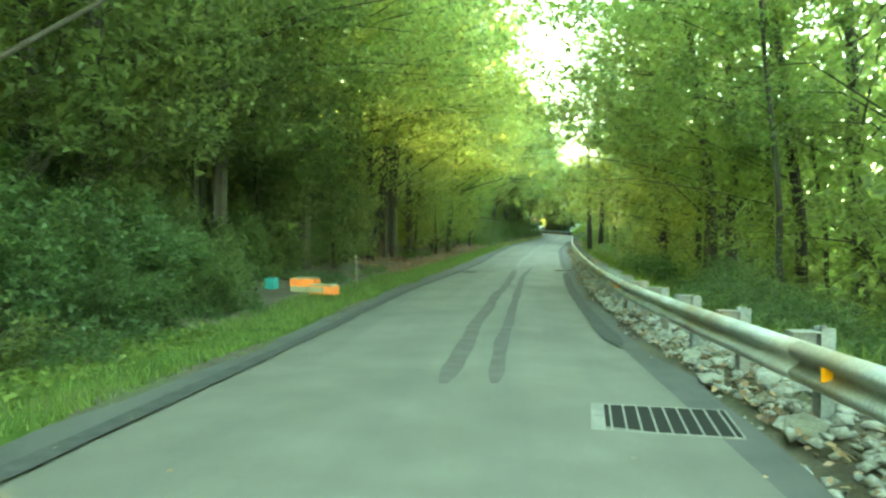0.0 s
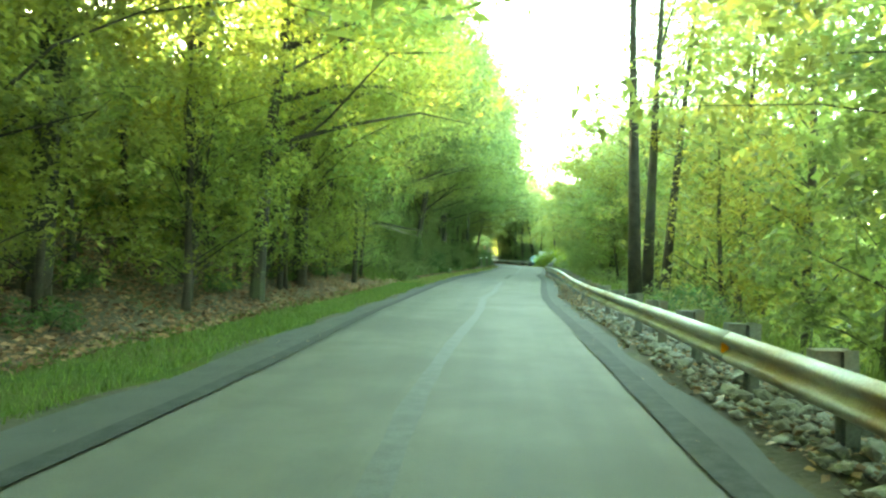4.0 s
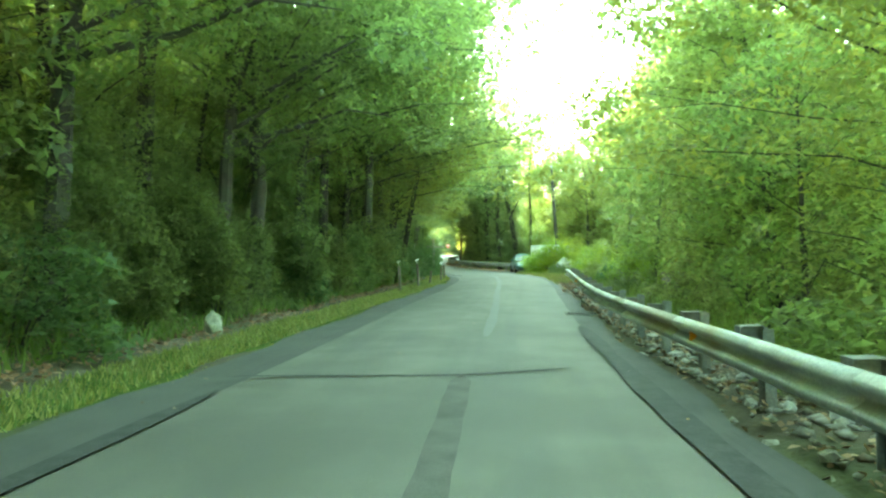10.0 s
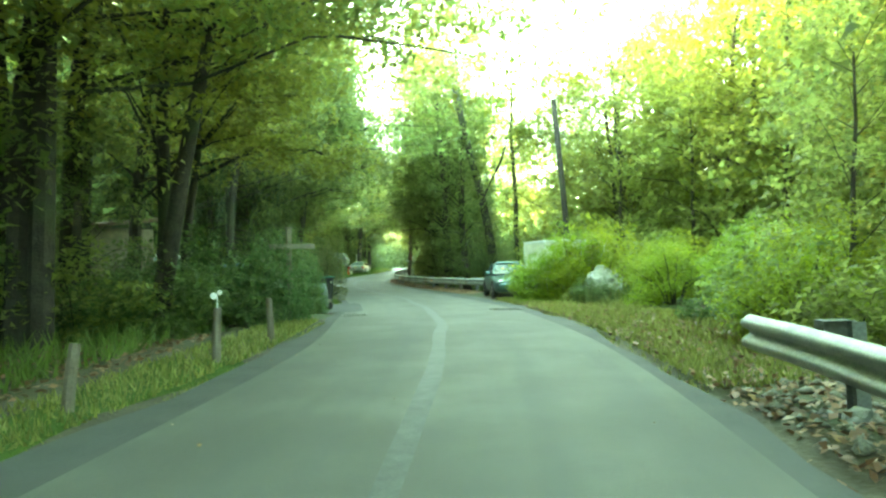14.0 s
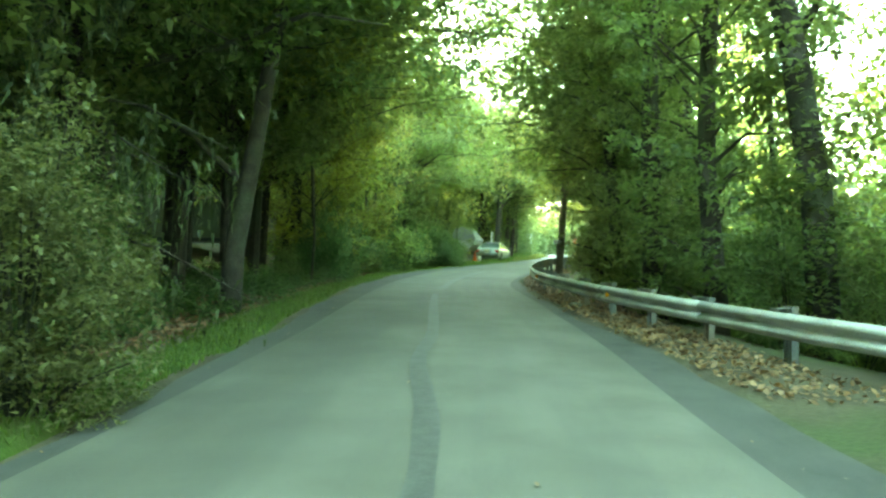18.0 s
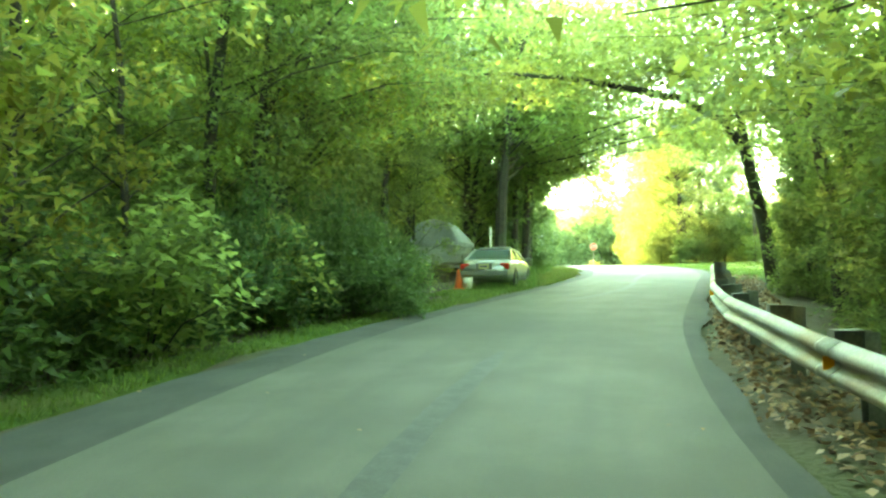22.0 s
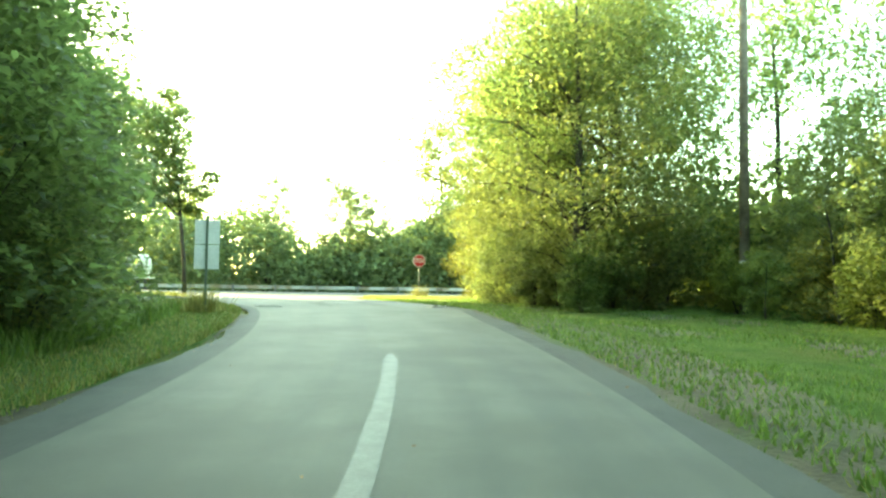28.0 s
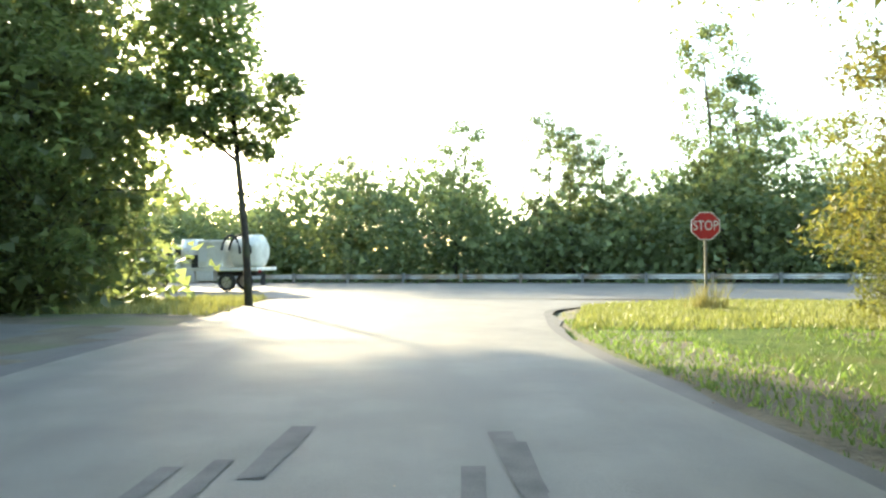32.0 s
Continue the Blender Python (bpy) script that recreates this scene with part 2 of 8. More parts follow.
def bm_tube(bm, points, radii, sides=8, cap=True):
    """A tapered tube through points."""
    rings = []
    pts = [Vector([float(q) for q in p]) for p in points]
    for i, p in enumerate(pts):
        d = (pts[min(i + 1, len(pts) - 1)] - pts[max(i - 1, 0)]).normalized()
        side = d.cross(Vector((0, 0, 1)) if abs(d.z) < 0.9 else Vector((1, 0, 0))).normalized()
        up = side.cross(d)
        rings.append([bm.verts.new(p + float(radii[i]) * (math.cos(a) * side + math.sin(a) * up)) for a in (2 * math.pi * k / sides for k in range(sides))])
    for a, b in zip(rings, rings[1:]):
        for k in range(sides):
            bm.faces.new((a[k], a[(k + 1) % sides], b[(k + 1) % sides], b[k]))
    if cap:
        bm.faces.new(rings[0][::-1])
        bm.faces.new(rings[-1])


def tube(points, radii, sides=8):
    bm = bmesh.new()
    bm_tube(bm, points, radii, sides)
    bmesh.ops.recalc_face_normals(bm, faces=bm.faces)
    return bm


# ---- the road's line ----
def curve(*pts):
    """A smooth x over y through (y, x) pairs."""
    ys, xs = np.array(pts, float).T
    slope = np.gradient(xs, ys)

    def at(y):
        y = np.clip(np.asarray(y, float), ys[0], ys[-1])
        k = np.clip(np.searchsorted(ys, y, side="right") - 1, 0, len(ys) - 2)
        h = ys[k + 1] - ys[k]
        s = (y - ys[k]) / h
        return ((2 * s**3 - 3 * s**2 + 1) * xs[k] + (s**3 - 2 * s**2 + s) * h * slope[k] + (3 * s**2 - 2 * s**3) * xs[k + 1] + (s**3 - s**2) * h * slope[k + 1])

    return at


left_edge = curve((-25, -5.4), (-10, -4.1), (4, -2.95), (12, -2.25), (20, -1.4), (28, -0.1), (36, 1.35), (44, 2.6), (52, 4.15), (61, 6.0), (69, 7.45), (77, 8.95), (84, 10.45), (90, 11.95), (96, 13.75), (102, 15.3), (108, 15.95), (114, 16.35), (119, 16.35), (124, 15.9), (129, 15.25), (134, 14.7), (139, 14.35), (144, 14.5), (149, 15.3), (155, 17.2), (161, 19.5), (167, 21.4), (173, 22.4), (179, 23.1), (184, 23.2), (188, 22.9), (193, 22.0), (198, 20.0), (206, 17.5), (219, 13.0))
right_edge = curve((-25, -0.9), (-10, 0.5), (4, 2.2), (11, 2.95), (19, 4.0), (27, 5.3), (36, 6.8), (43, 8.0), (51, 9.35), (58, 10.9), (66, 12.65), (74, 14.1), (82, 15.9), (90, 17.82), (96, 19.05), (103, 20.4), (109, 21.15), (115, 21.6), (121, 21.6), (126, 21.15), (131, 20.5), (136, 20.05), (141, 19.8), (145, 20.05), (150, 21.2), (156, 23.1), (162, 25.1), (168, 27.0), (174, 28.3), (181, 28.9), (189, 29.0), (194, 28.9), (198, 27.9), (203, 26.3), (209, 25.2), (214, 25.3), (219, 29.5))
left_border = curve((-25, 0.5), (20, 0.55), (29, 0.78), (40, 0.7), (50, 0.5), (63, 0.5), (75, 0.85), (92, 0.75), (102, 0.45), (109, 0.25), (116, 0.2), (122, 0.28), (128, 0.55), (133, 0.7), (140, 0.86), (149, 0.82), (155, 0.5), (161, 0.4), (170, 0.55), (177, 0.6), (186, 0.4), (196, 0.3), (219, 0.3))
right_border = curve((-25, 0.35), (20, 0.34), (50, 0.48), (66, 0.5), (76, 0.45), (84, 0.5), (91, 0.45), (97, 0.2), (107, 0.4), (116, 0.55), (121, 0.73), (126, 0.5), (132, 0.25), (139, 0.4), (145, 0.2), (152, 0.36), (162, 0.5), (178, 0.42), (188, 0.5), (196, 0.3), (219, 0.3))
rail_x = curve((-14, 0.25), (4, 2.5), (14, 3.68), (24, 5.2), (35, 7.0), (50, 9.6), (62, 11.95), (75.8, 14.65), (84, 16.45), (91.6, 18.42), (97.5, 19.95))
road_z = curve((-60, 0.6), (-20, 0.4), (0, 0.0), (4.5, -0.16), (10, -0.33), (20, -0.49), (38, -0.48), (50, -0.42), (58, -0.27), (68, -0.22), (85, -0.26), (92, -0.16), (102, 0.09), (108, 0.13), (114, 0.09), (122, 0.14), (133, 0.31), (141, 0.49), (149, 0.75), (157, 1.02), (165, 1.33), (173, 1.55), (182, 1.76), (191, 1.91), (200, 1.92), (210, 1.78), (220, 1.62), (300, 1.6), (2200, 0.0))
# the bank on the left and the drop on the right, metres of rise at full width
bank_left = curve((-60, 2.0), (0, 2.0), (30, 2.6), (60, 3.0), (85, 1.8), (100, 0.5), (125, 0.3), (150, 0.4), (180, 0.3), (200, 0.0), (2200, 0.0))
drop_right = curve((-60, -3.0), (30, -3.0), (80, -2.2), (96, -0.4), (110, 0.1), (122, -0.6), (132, -2.2), (155, -1.8), (166, -0.2), (190, 0.0), (2200, 0.0))


def ground_z(x, y):
    x, y = np.asarray(x, float), np.asarray(y, float)
    z = road_z(y)
    yc = np.clip(y, -25, 219)
    out_l, out_r = left_edge(yc) - x, x - right_edge(yc)
    fade = np.clip((214 - y) / 14, 0, 1)
    ramp = lambda d, a, b: np.clip((d - a) / (b - a), 0, 1) ** 2 * (3 - 2 * np.clip((d - a) / (b - a), 0, 1))
    z = z + fade * ramp(out_l, 1.6, 11) * bank_left(y) + fade * ramp(out_r, 1.0, 8) * drop_right(y)
    inside = (out_l < 0.15) & (out_r < 0.15) & (y < 221)
    z = np.where(inside | ((y > 218.5) & (y < 236)), z - 0.12, z + 0.0)
    hill = np.clip((200 - y) / 30, 0, 1) * (1 - 0.75 * np.exp(-(((y - 60) / 18) ** 4)))
    z = z + hill * ramp(out_l, 9, 42) * 11 + np.clip((125 - y) / 15, 0, 1) * ramp(out_r, 17, 45) * 4
    far = np.hypot(x - 15, y - 100)
    return z + 0.06 * fade * np.sin(x * 1.3 + y * 0.7) * ramp(np.maximum(out_l, out_r), 0.6, 3) + np.clip((far - 180) / 900, 0, 1) * 6


def gz(x, y):
    return float(ground_z(x, y))


def grid_mesh(name, xs, ys, material):
    gx, gy = np.meshgrid(xs, ys)
    gzv = ground_z(gx, gy)
    n = len(xs)
    v = np.stack([gx.ravel(), gy.ravel(), gzv.ravel()], 1)
    i = np.arange((len(ys) - 1) * n).reshape(-1, n)[:, :-1].ravel()
    return array_mesh(name, v, np.stack([i, i + 1, i + n + 1, i + n], 1), material, True)


near_x = np.concatenate([np.linspace(-1500, -60, 14), np.linspace(-50, -16, 18), np.arange(-15, 45.01, 0.75), np.linspace(48, 90, 16), np.linspace(100, 1500, 14)])
near_y = np.concatenate([np.linspace(-900, -60, 8), np.arange(-50, -24, 3), np.arange(-24, 240.01, 1.25), np.linspace(243, 320, 24), np.linspace(340, 2200, 16)])
tagged(mesh_part("ground", grid_mesh("ground", near_x, near_y, soil)), "dark woodland soil with moss and leaf mould", "ground", kind="structure")


def strip(name, ys, xa, xb, lift, material, label, category, n=2, kind="structure", crown=0.0):
    """A sheet laid along the road between two lines, a little above the road's level."""
    v, f = [], []
    for y in ys:
        a, b = float(xa(y)), float(xb(y))
        for k in range(n + 1):
            s = k / n
            v.append((a + (b - a) * s, y, float(road_z(y)) + lift + crown * 4 * s * (1 - s)))
    w = n + 1
    for j in range(len(ys) - 1):
        for k in range(n):
            f.append((j * w + k, j * w + k + 1, (j + 1) * w + k + 1, (j + 1) * w + k))
    me = array_mesh(name, v, f, material, True)
    across = np.array([((i % w) / n * 5.0, p[1]) for i, p in enumerate(v)], np.float32)
    loops = np.zeros(len(me.loops), np.int32)
    me.loops.foreach_get("vertex_index", loops)
    me.uv_layers.new(name="along").data.foreach_set("uv", across[loops].ravel())
    return tagged(mesh_part(name, me), label, category, kind=kind)


def add_streaks(m, tint, strength):
    """Long worn streaks along the road, over a material's own colour."""
    t = m.node_tree
    p = t.nodes["Principled BSDF"]
    src = p.inputs["Base Color"].links[0].from_socket
    uv, mp, nz, rp, mx = (t.nodes.new("ShaderNode" + k) for k in ("UVMap", "Mapping", "TexNoise", "ValToRGB", "MixRGB"))
    uv.uv_map = "along"
    mp.inputs["Scale"].default_value = (1.6, 0.07, 1)
    nz.inputs["Scale"].default_value, nz.inputs["Detail"].default_value = 1.0, 6.0
    rp.color_ramp.elements[0].position, rp.color_ramp.elements[1].position = 0.46, 0.66
    rp.color_ramp.elements[1].color = (strength, strength, strength, 1)
    t.links.new(uv.outputs["UV"], mp.inputs["Vector"])
    t.links.new(mp.outputs["Vector"], nz.inputs["Vector"])
    t.links.new(nz.outputs["Fac"], rp.inputs["Fac"])
    t.links.new(rp.outputs["Color"], mx.inputs["Fac"])
    t.links.new(src, mx.inputs["Color1"])
    mx.inputs["Color2"].default_value = (*tint, 1)
    t.links.new(mx.outputs["Color"], p.inputs["Base Color"])


add_streaks(asphalt, (0.072, 0.072, 0.068), 0.45)
add_streaks(shoulder_asphalt, (0.07, 0.069, 0.063), 0.5)
road_ys = np.arange(-25, 219.01, 1.0)
strip("road", road_ys, lambda y: left_edge(y) + left_border(y), lambda y: right_edge(y) - right_border(y), 0.0, asphalt, "pale grey worn chip-seal lane between darker shoulders", "road", 6, crown=0.02)
wob = lambda y, s: 0.07 * math.sin(y * 0.9 + s) + 0.05 * math.sin(y * 2.3 + s * 2)
strip("pavement", road_ys, lambda y: left_edge(y) + wob(y, 0), lambda y: left_edge(y) + left_border(y), -0.003, shoulder_asphalt, "dark asphalt shoulder along the grass verge", "road shoulder")
strip("pavement", road_ys, lambda y: right_edge(y) - right_border(y), lambda y: right_edge(y) + wob(y, 2), -0.003, shoulder_asphalt, "dark asphalt shoulder beside the guard rail", "road shoulder")


def main_near(x):
    return 219.5 + 0.04 * (x - 14)


me = array_mesh("road", [(x, y, 1.62) for x in np.linspace(-160, 200, 40) for y in (main_near(x), main_near(x) + 7.5, main_near(x) + 15.5)], [(3 * i + j, 3 * i + 3 + j, 3 * i + 4 + j, 3 * i + 1 + j) for i in range(39) for j in range(2)], asphalt)
tagged(mesh_part("road", me), "sunlit pale main road crossing the end of the lane", "road", kind="structure")


# ---- guard rails ----
def beam_profile():
    """The W shape of a rail, across its face and up."""
    return [(0.00, -0.156), (-0.02, -0.150), (-0.075, -0.11), (-0.083, -0.085), (-0.075, -0.06), (-0.012, -0.02), (0.0, 0.0), (-0.012, 0.02), (-0.075, 0.06), (-0.083, 0.085), (-0.075, 0.11), (-0.02, 0.150), (0.0, 0.156)]


def guard_rail(points, top, label, reflectors=(), spacing=1.905):
    """A rail along points: overlapping beams, steel posts with blocks behind it, amber reflectors."""
    pts = np.array(points, float)
    seg = np.r_[0, np.cumsum(np.hypot(*np.diff(pts, axis=0).T))]
    line = lambda s: (float(np.interp(s, seg, pts[:, 0])), float(np.interp(s, seg, pts[:, 1])))
    rail = thing("guard_rail", (*line(0), gz(*line(0))), label, "guard rail")
    inv = rail.matrix_world.inverted()
    total, prof, s0 = seg[-1], beam_profile(), 0.0
    n_post = int(total / spacing) + 1
    while s0 < total - 0.5:
        s1 = min(s0 + 3.81 + 0.3, total)
        bm = bmesh.new()
        rings = []
        for s in np.arange(s0, s1 + 0.01, (s1 - s0) / 4):
            x, y = line(s)
            xa, ya = line(max(s - 0.4, 0))
            xb, yb = line(min(s + 0.4, total))
            d = Vector((xb - xa, yb - ya, 0)).normalized()
            out = Vector((d.y, -d.x, 0))
            z = float(road_z(y)) + top - 0.156
            lift = 0.004 * (1 if int(s0 / 3.81) % 2 else 0)
            rings.append([bm.verts.new(inv @ (Vector((x, y, z + q)) + out * (p - lift))) for p, q in prof])
        for a, b in zip(rings, rings[1:]):
            for k in range(len(prof) - 1):
                bm.faces.new((a[k], b[k], b[k + 1], a[k + 1]))
        beam = part("beam", bm, steel, rail, smooth=True)
        beam.modifiers.new("thick", "SOLIDIFY").thickness = 0.004
        s0 += 3.81
    post_me = block_me = refl_me = None
    for i in range(n_post):
        s = min(0.25 + i * spacing, total - 0.05)
        x, y = line(s)
        xb, yb = line(min(s + 0.5, total))
        xa, ya = line(max(s - 0.5, 0))
        turn = Matrix.Rotation(math.atan2(yb - ya, xb - xa) - math.pi / 2, 4, "Z")
        z = float(road_z(y))
        if post_me is None:
            bm = bmesh.new()
            h = 1.3
            for a, b in (((0.008, 0.15, h), (0, 0, 0)), ((0.1, 0.009, h), (0, 0.072, 0)), ((0.1, 0.009, h), (0, -0.072, 0))):
                bm_box(bm, a, (b[0], b[1], b[2]), 0.0)
            post = part("post", bm, post_steel, rail)
            post_me = post.data
            bm = bmesh.new()
            for a, b in (((0.2, 0.009, 0.36), (0, 0, 0)), ((0.009, 0.15, 0.36), (0.1, 0, 0)), ((0.009, 0.15, 0.36), (-0.1, 0, 0)), ((0.2, 0.15, 0.008), (0, 0, 0.176))):
                bm_box(bm, a, b, 0.0)
            block = part("block", bm, post_steel, rail)
            block_me = block.data
            bm = bmesh.new()
            bm_box(bm, (0.012, 0.012, 0.10), (0, 0, 0), 0.0)
            bm_box(bm, (0.065, 0.006, 0.095), (-0.035, 0.0, 0), 0.002)
            refl_me = bpy.data.meshes.new("reflector")
            bm.to_mesh(refl_me)
            bm.free()
            refl_me.materials.append(amber)
            first_three = [post, block]
        post, block = (first_three[0], first_three[1]) if i == 0 else (new("post", post_me), new("block", block_me))
        tilt = Matrix.Rotation(radians(random.uniform(-2, 2)), 4, "Y")
        for ob, off, zz in ((post, 0.27, top - 0.59), (block, 0.12, top - 0.13)):
            ob.parent = rail
            ob.matrix_basis = inv @ Matrix.Translation((x, y, z + zz + random.uniform(-0.02, 0.02))) @ turn @ Matrix.Translation((off, 0, 0)) @ tilt
    for yr in reflectors:
        s = float(np.interp(yr, pts[:, 1], seg))
        (xa, ya), (x, y), (xb, yb) = line(max(s - 0.5, 0)), line(s), line(min(s + 0.5, total))
        ob = mesh_part("reflector", refl_me, rail, "amber trapezoid reflector")
        ob.matrix_basis = inv @ Matrix.Translation((x, y, float(road_z(y)) + top - 0.156)) @ Matrix.Rotation(math.atan2(yb - ya, xb - xa) - math.pi / 2, 4, "Z") @ Matrix.Translation((-0.02, 0, 0))
    return rail


guard_rail([(float(rail_x(y)), y) for y in np.arange(-14, 97.6, 1.5)] + [(20.0, 98.0)], 0.66, "weathered galvanized steel guard rail on a stony verge", (4.35, 14.1, 35.1, 55.5, 60.0, 75.8, 91.6))
guard_rail([(26.5, 115.5), (24.2, 120.0), (22.6, 124.5), (21.35, 129.4), (20.65, 133.5), (20.25, 137.0), (20.2, 141.0), (20.55, 145.0), (21.2, 149.0), (21.95, 151.9), (23.4, 156.5), (25.0, 161.6), (25.3, 162.4)], 0.62, "galvanized steel guard rail round the shaded bend", (122.0, 129.4, 136.8, 145.0, 151.9, 162.0))
guard_rail([(x, 236.2 + 0.04 * (x - 14)) for x in np.arange(-120, 130, 4.0)], 0.7, "long straight steel guard rail beyond the main road", (), 3.81)


# ---- drain grates set in the road ----
def drain_grate(x, y, along_l, across, turn, label, bar_w):
    z = float(road_z(y)) + 0.016
    g = thing("drain_grate", (x, y, z), label, "drain grate", "drain grates in the road", turn)
    # thin dark plate painted as the shade between the bars; no hollow below
    part("shade_plate", box((across - 0.01, along_l - 0.01, 0.004), (0, 0, -0.001), 0), pit_shade, g)
    bm = bmesh.new()
    for sx in (-1, 1):
        bm_box(bm, (0.016, along_l, 0.014), (sx * across / 2, 0, 0.0), 0.003)
    if y < 10:
        bm_box(bm, (0.09, along_l + 0.016, 0.012), (-across / 2 - 0.053, 0, 0.0), 0.003)
    for sy in (-1, 1):
        bm_box(bm, (across + 0.016, 0.016, 0.014), (0, sy * along_l / 2, 0.0), 0.003)
    part("frame", bm, grate_iron, g)
    n = 9
    bar = None
    for i in range(n):
        xx = -across / 2 + (i + 0.5) * across / n
        if bar is None:
            bar = part("bar", box((bar_w, along_l, 0.01), (0, 0, 0), 0.002), grate_iron, g)
            ob = bar
        else:
            ob = new("bar", bar.data)
            ob.parent = g
        ob.location = (xx, 0, 0.001)
    return g


GRATES = ((1.72, 5.13, 90 - 12, 1.36, 0.88), (0.92, 28.1, 90 - 12, 1.35, 0.85), (5.22, 28.9, 90 - 12, 1.2, 0.75), (16.38, 84.95, 90 - 13, 1.1, 0.85), (16.65, 109.3, 90, 0.9, 0.78), (20.5, 109.25, 90 - 5, 1.08, 0.8), (28.1, 194.7, 90 + 25, 1.0, 0.8), (22.7, 193.6, 90 + 20, 1.0, 0.8))
for gx_, gy_, turn_, ac_, al_ in GRATES:
    drain_grate(gx_, gy_, al_ * 0.85, ac_ * 0.7, turn_ - 90, "rusty cast-iron storm drain grate flush with the asphalt", 0.03 if gx_ == 16.65 else 0.016)


# ---- tar seams ----
def seam(name, pts, width, label, material=tar, tapered=True):
    pts = [Vector((*p, 0)) for p in pts]
    fine = []
    for i in range(len(pts) - 1):
        p0, p1, p2, p3 = pts[max(i - 1, 0)], pts[i], pts[i + 1], pts[min(i + 2, len(pts) - 1)]
        for s in np.linspace(0, 1, 7)[:-1]:
            fine.append(0.5 * ((2 * p1) + (p2 - p0) * s + (2 * p0 - 5 * p1 + 4 * p2 - p3) * s * s + (3 * p1 - p0 - 3 * p2 + p3) * s**3))
    fine.append(pts[-1])
    v, f = [], []
    for i, p in enumerate(fine):
        d = (fine[min(i + 1, len(fine) - 1)] - fine[max(i - 1, 0)]).normalized()
        n = Vector((-d.y, d.x, 0))
        w = width * (min(1, 0.3 + 0.35 * min(i, len(fine) - 1 - i)) if tapered else 1) * (0.5 + 0.13 * noise.noise(p * 0.8) + 0.08 * noise.noise(p * 3))
        for q in (p + n * w, p - n * w):
            v.append((q.x, q.y, float(road_z(q.y)) + 0.027))
        if i:
            f.append((2 * i - 2, 2 * i, 2 * i + 1, 2 * i - 1))
    ob = mesh_part(name, array_mesh(name, v, f, material))
    return tagged(ob, label, "tar seam", kind="structure")

SEAMS = (
    (0.2, ((3.4, 30.5), (3.80, 33.6), (4.02, 35.2), (4.68, 39.0), (5.85, 45.0), (6.6, 49.8), (6.94, 51.2), (7.56, 53.7), (7.90, 55.5), (9.0, 61.0))),
    (0.24, ((9.95, 65.5), (10.19, 66.7), (10.48, 68.0), (10.93, 70.1), (11.44, 72.6), (11.95, 75.2), (12.2, 76.5))),
    (0.19, ((13.2, 80.5), (14.1, 84.5), (15.2, 89.7), (15.79, 92.6), (16.70, 96.8), (17.39, 100.1), (17.9, 103.3), (18.2, 105.0), (18.46, 108.2), (18.75, 112.0), (18.76, 115.8), (18.88, 118.4), (18.71, 120.8), (18.29, 123.5), (18.2, 125.6), (18.06, 127.2), (17.69, 130.6), (17.3, 134.5))),
    (0.24, ((17.25, 136.5), (17.28, 138.1), (17.27, 139.7), (17.37, 142.2), (17.66, 144.9), (18.3, 148.5))),
    (0.18, ((19.95, 156.2), (20.55, 157.1), (21.0, 157.8), (21.37, 158.7), (21.74, 159.3), (22.50, 161.5), (23.3, 164.8), (24.1, 167.4), (24.45, 168.9), (25.08, 171.4), (25.6, 174.8), (25.85, 177.2), (26.0, 179.2), (26.1, 181.5))),
    (0.34, ((0.0, 6.5), (0.38, 9.8), (0.57, 11.7), (0.9, 13.9), (1.4, 17.7), (1.79, 19.9), (2.67, 25.9), (3.05, 29.0))),
    (0.26, ((0.5, 6.5), (0.83, 9.5), (1.13, 11.6), (1.45, 14.1), (2.08, 18.7), (2.36, 20.7), (2.96, 25.0), (4.0, 30.4))),
    (0.1, ((9.5, 76.9), (10.89, 76.75), (12.20, 76.6), (13.6, 76.9))),
    (0.2, tuple((float(left_edge(y) + left_border(y)) + 0.02, y) for y in range(-12, 79, 4))),
    (0.26, tuple((float(right_edge(y) - right_border(y)) - 0.02, y) for y in range(9, 28, 3))),
    (0.26, tuple((float(right_edge(y) - right_border(y)) - 0.02, y) for y in range(30, 83, 4))),
)
skid = rough_mat("skid_mark", (0.066, 0.064, 0.059), (0.094, 0.09, 0.082), 3.0, 0.85, 0, 0.3, 90.0, spec=0.25, dist=0.004)
for k_, (w_, p_) in enumerate(SEAMS):
    if k_ in (5, 6):
        seam("trim", p_, w_ * 0.7, "dull worn tar seam sealed over a road crack", skid)
    else:
        seam("trim", p_, w_, "worn black tar seam sealed over a road crack", skid if k_ == 1 else tar_dull if k_ > 6 else tar)
for a_, b_ in (((24.40, 194.0), (23.64, 197.3)), ((24.65, 194.0), (23.88, 197.5)), ((26.08, 194.4), (25.43, 197.7)), ((26.41, 194.8), (25.61, 198.3)), ((24.22, 197.2), (24.0, 198.4)), ((25.84, 197.3), (25.46, 198.55))):
    seam("trim", (a_, b_), 0.14 if a_[1] < 197 else 0.17, "dull black tyre skid mark", skid, False)


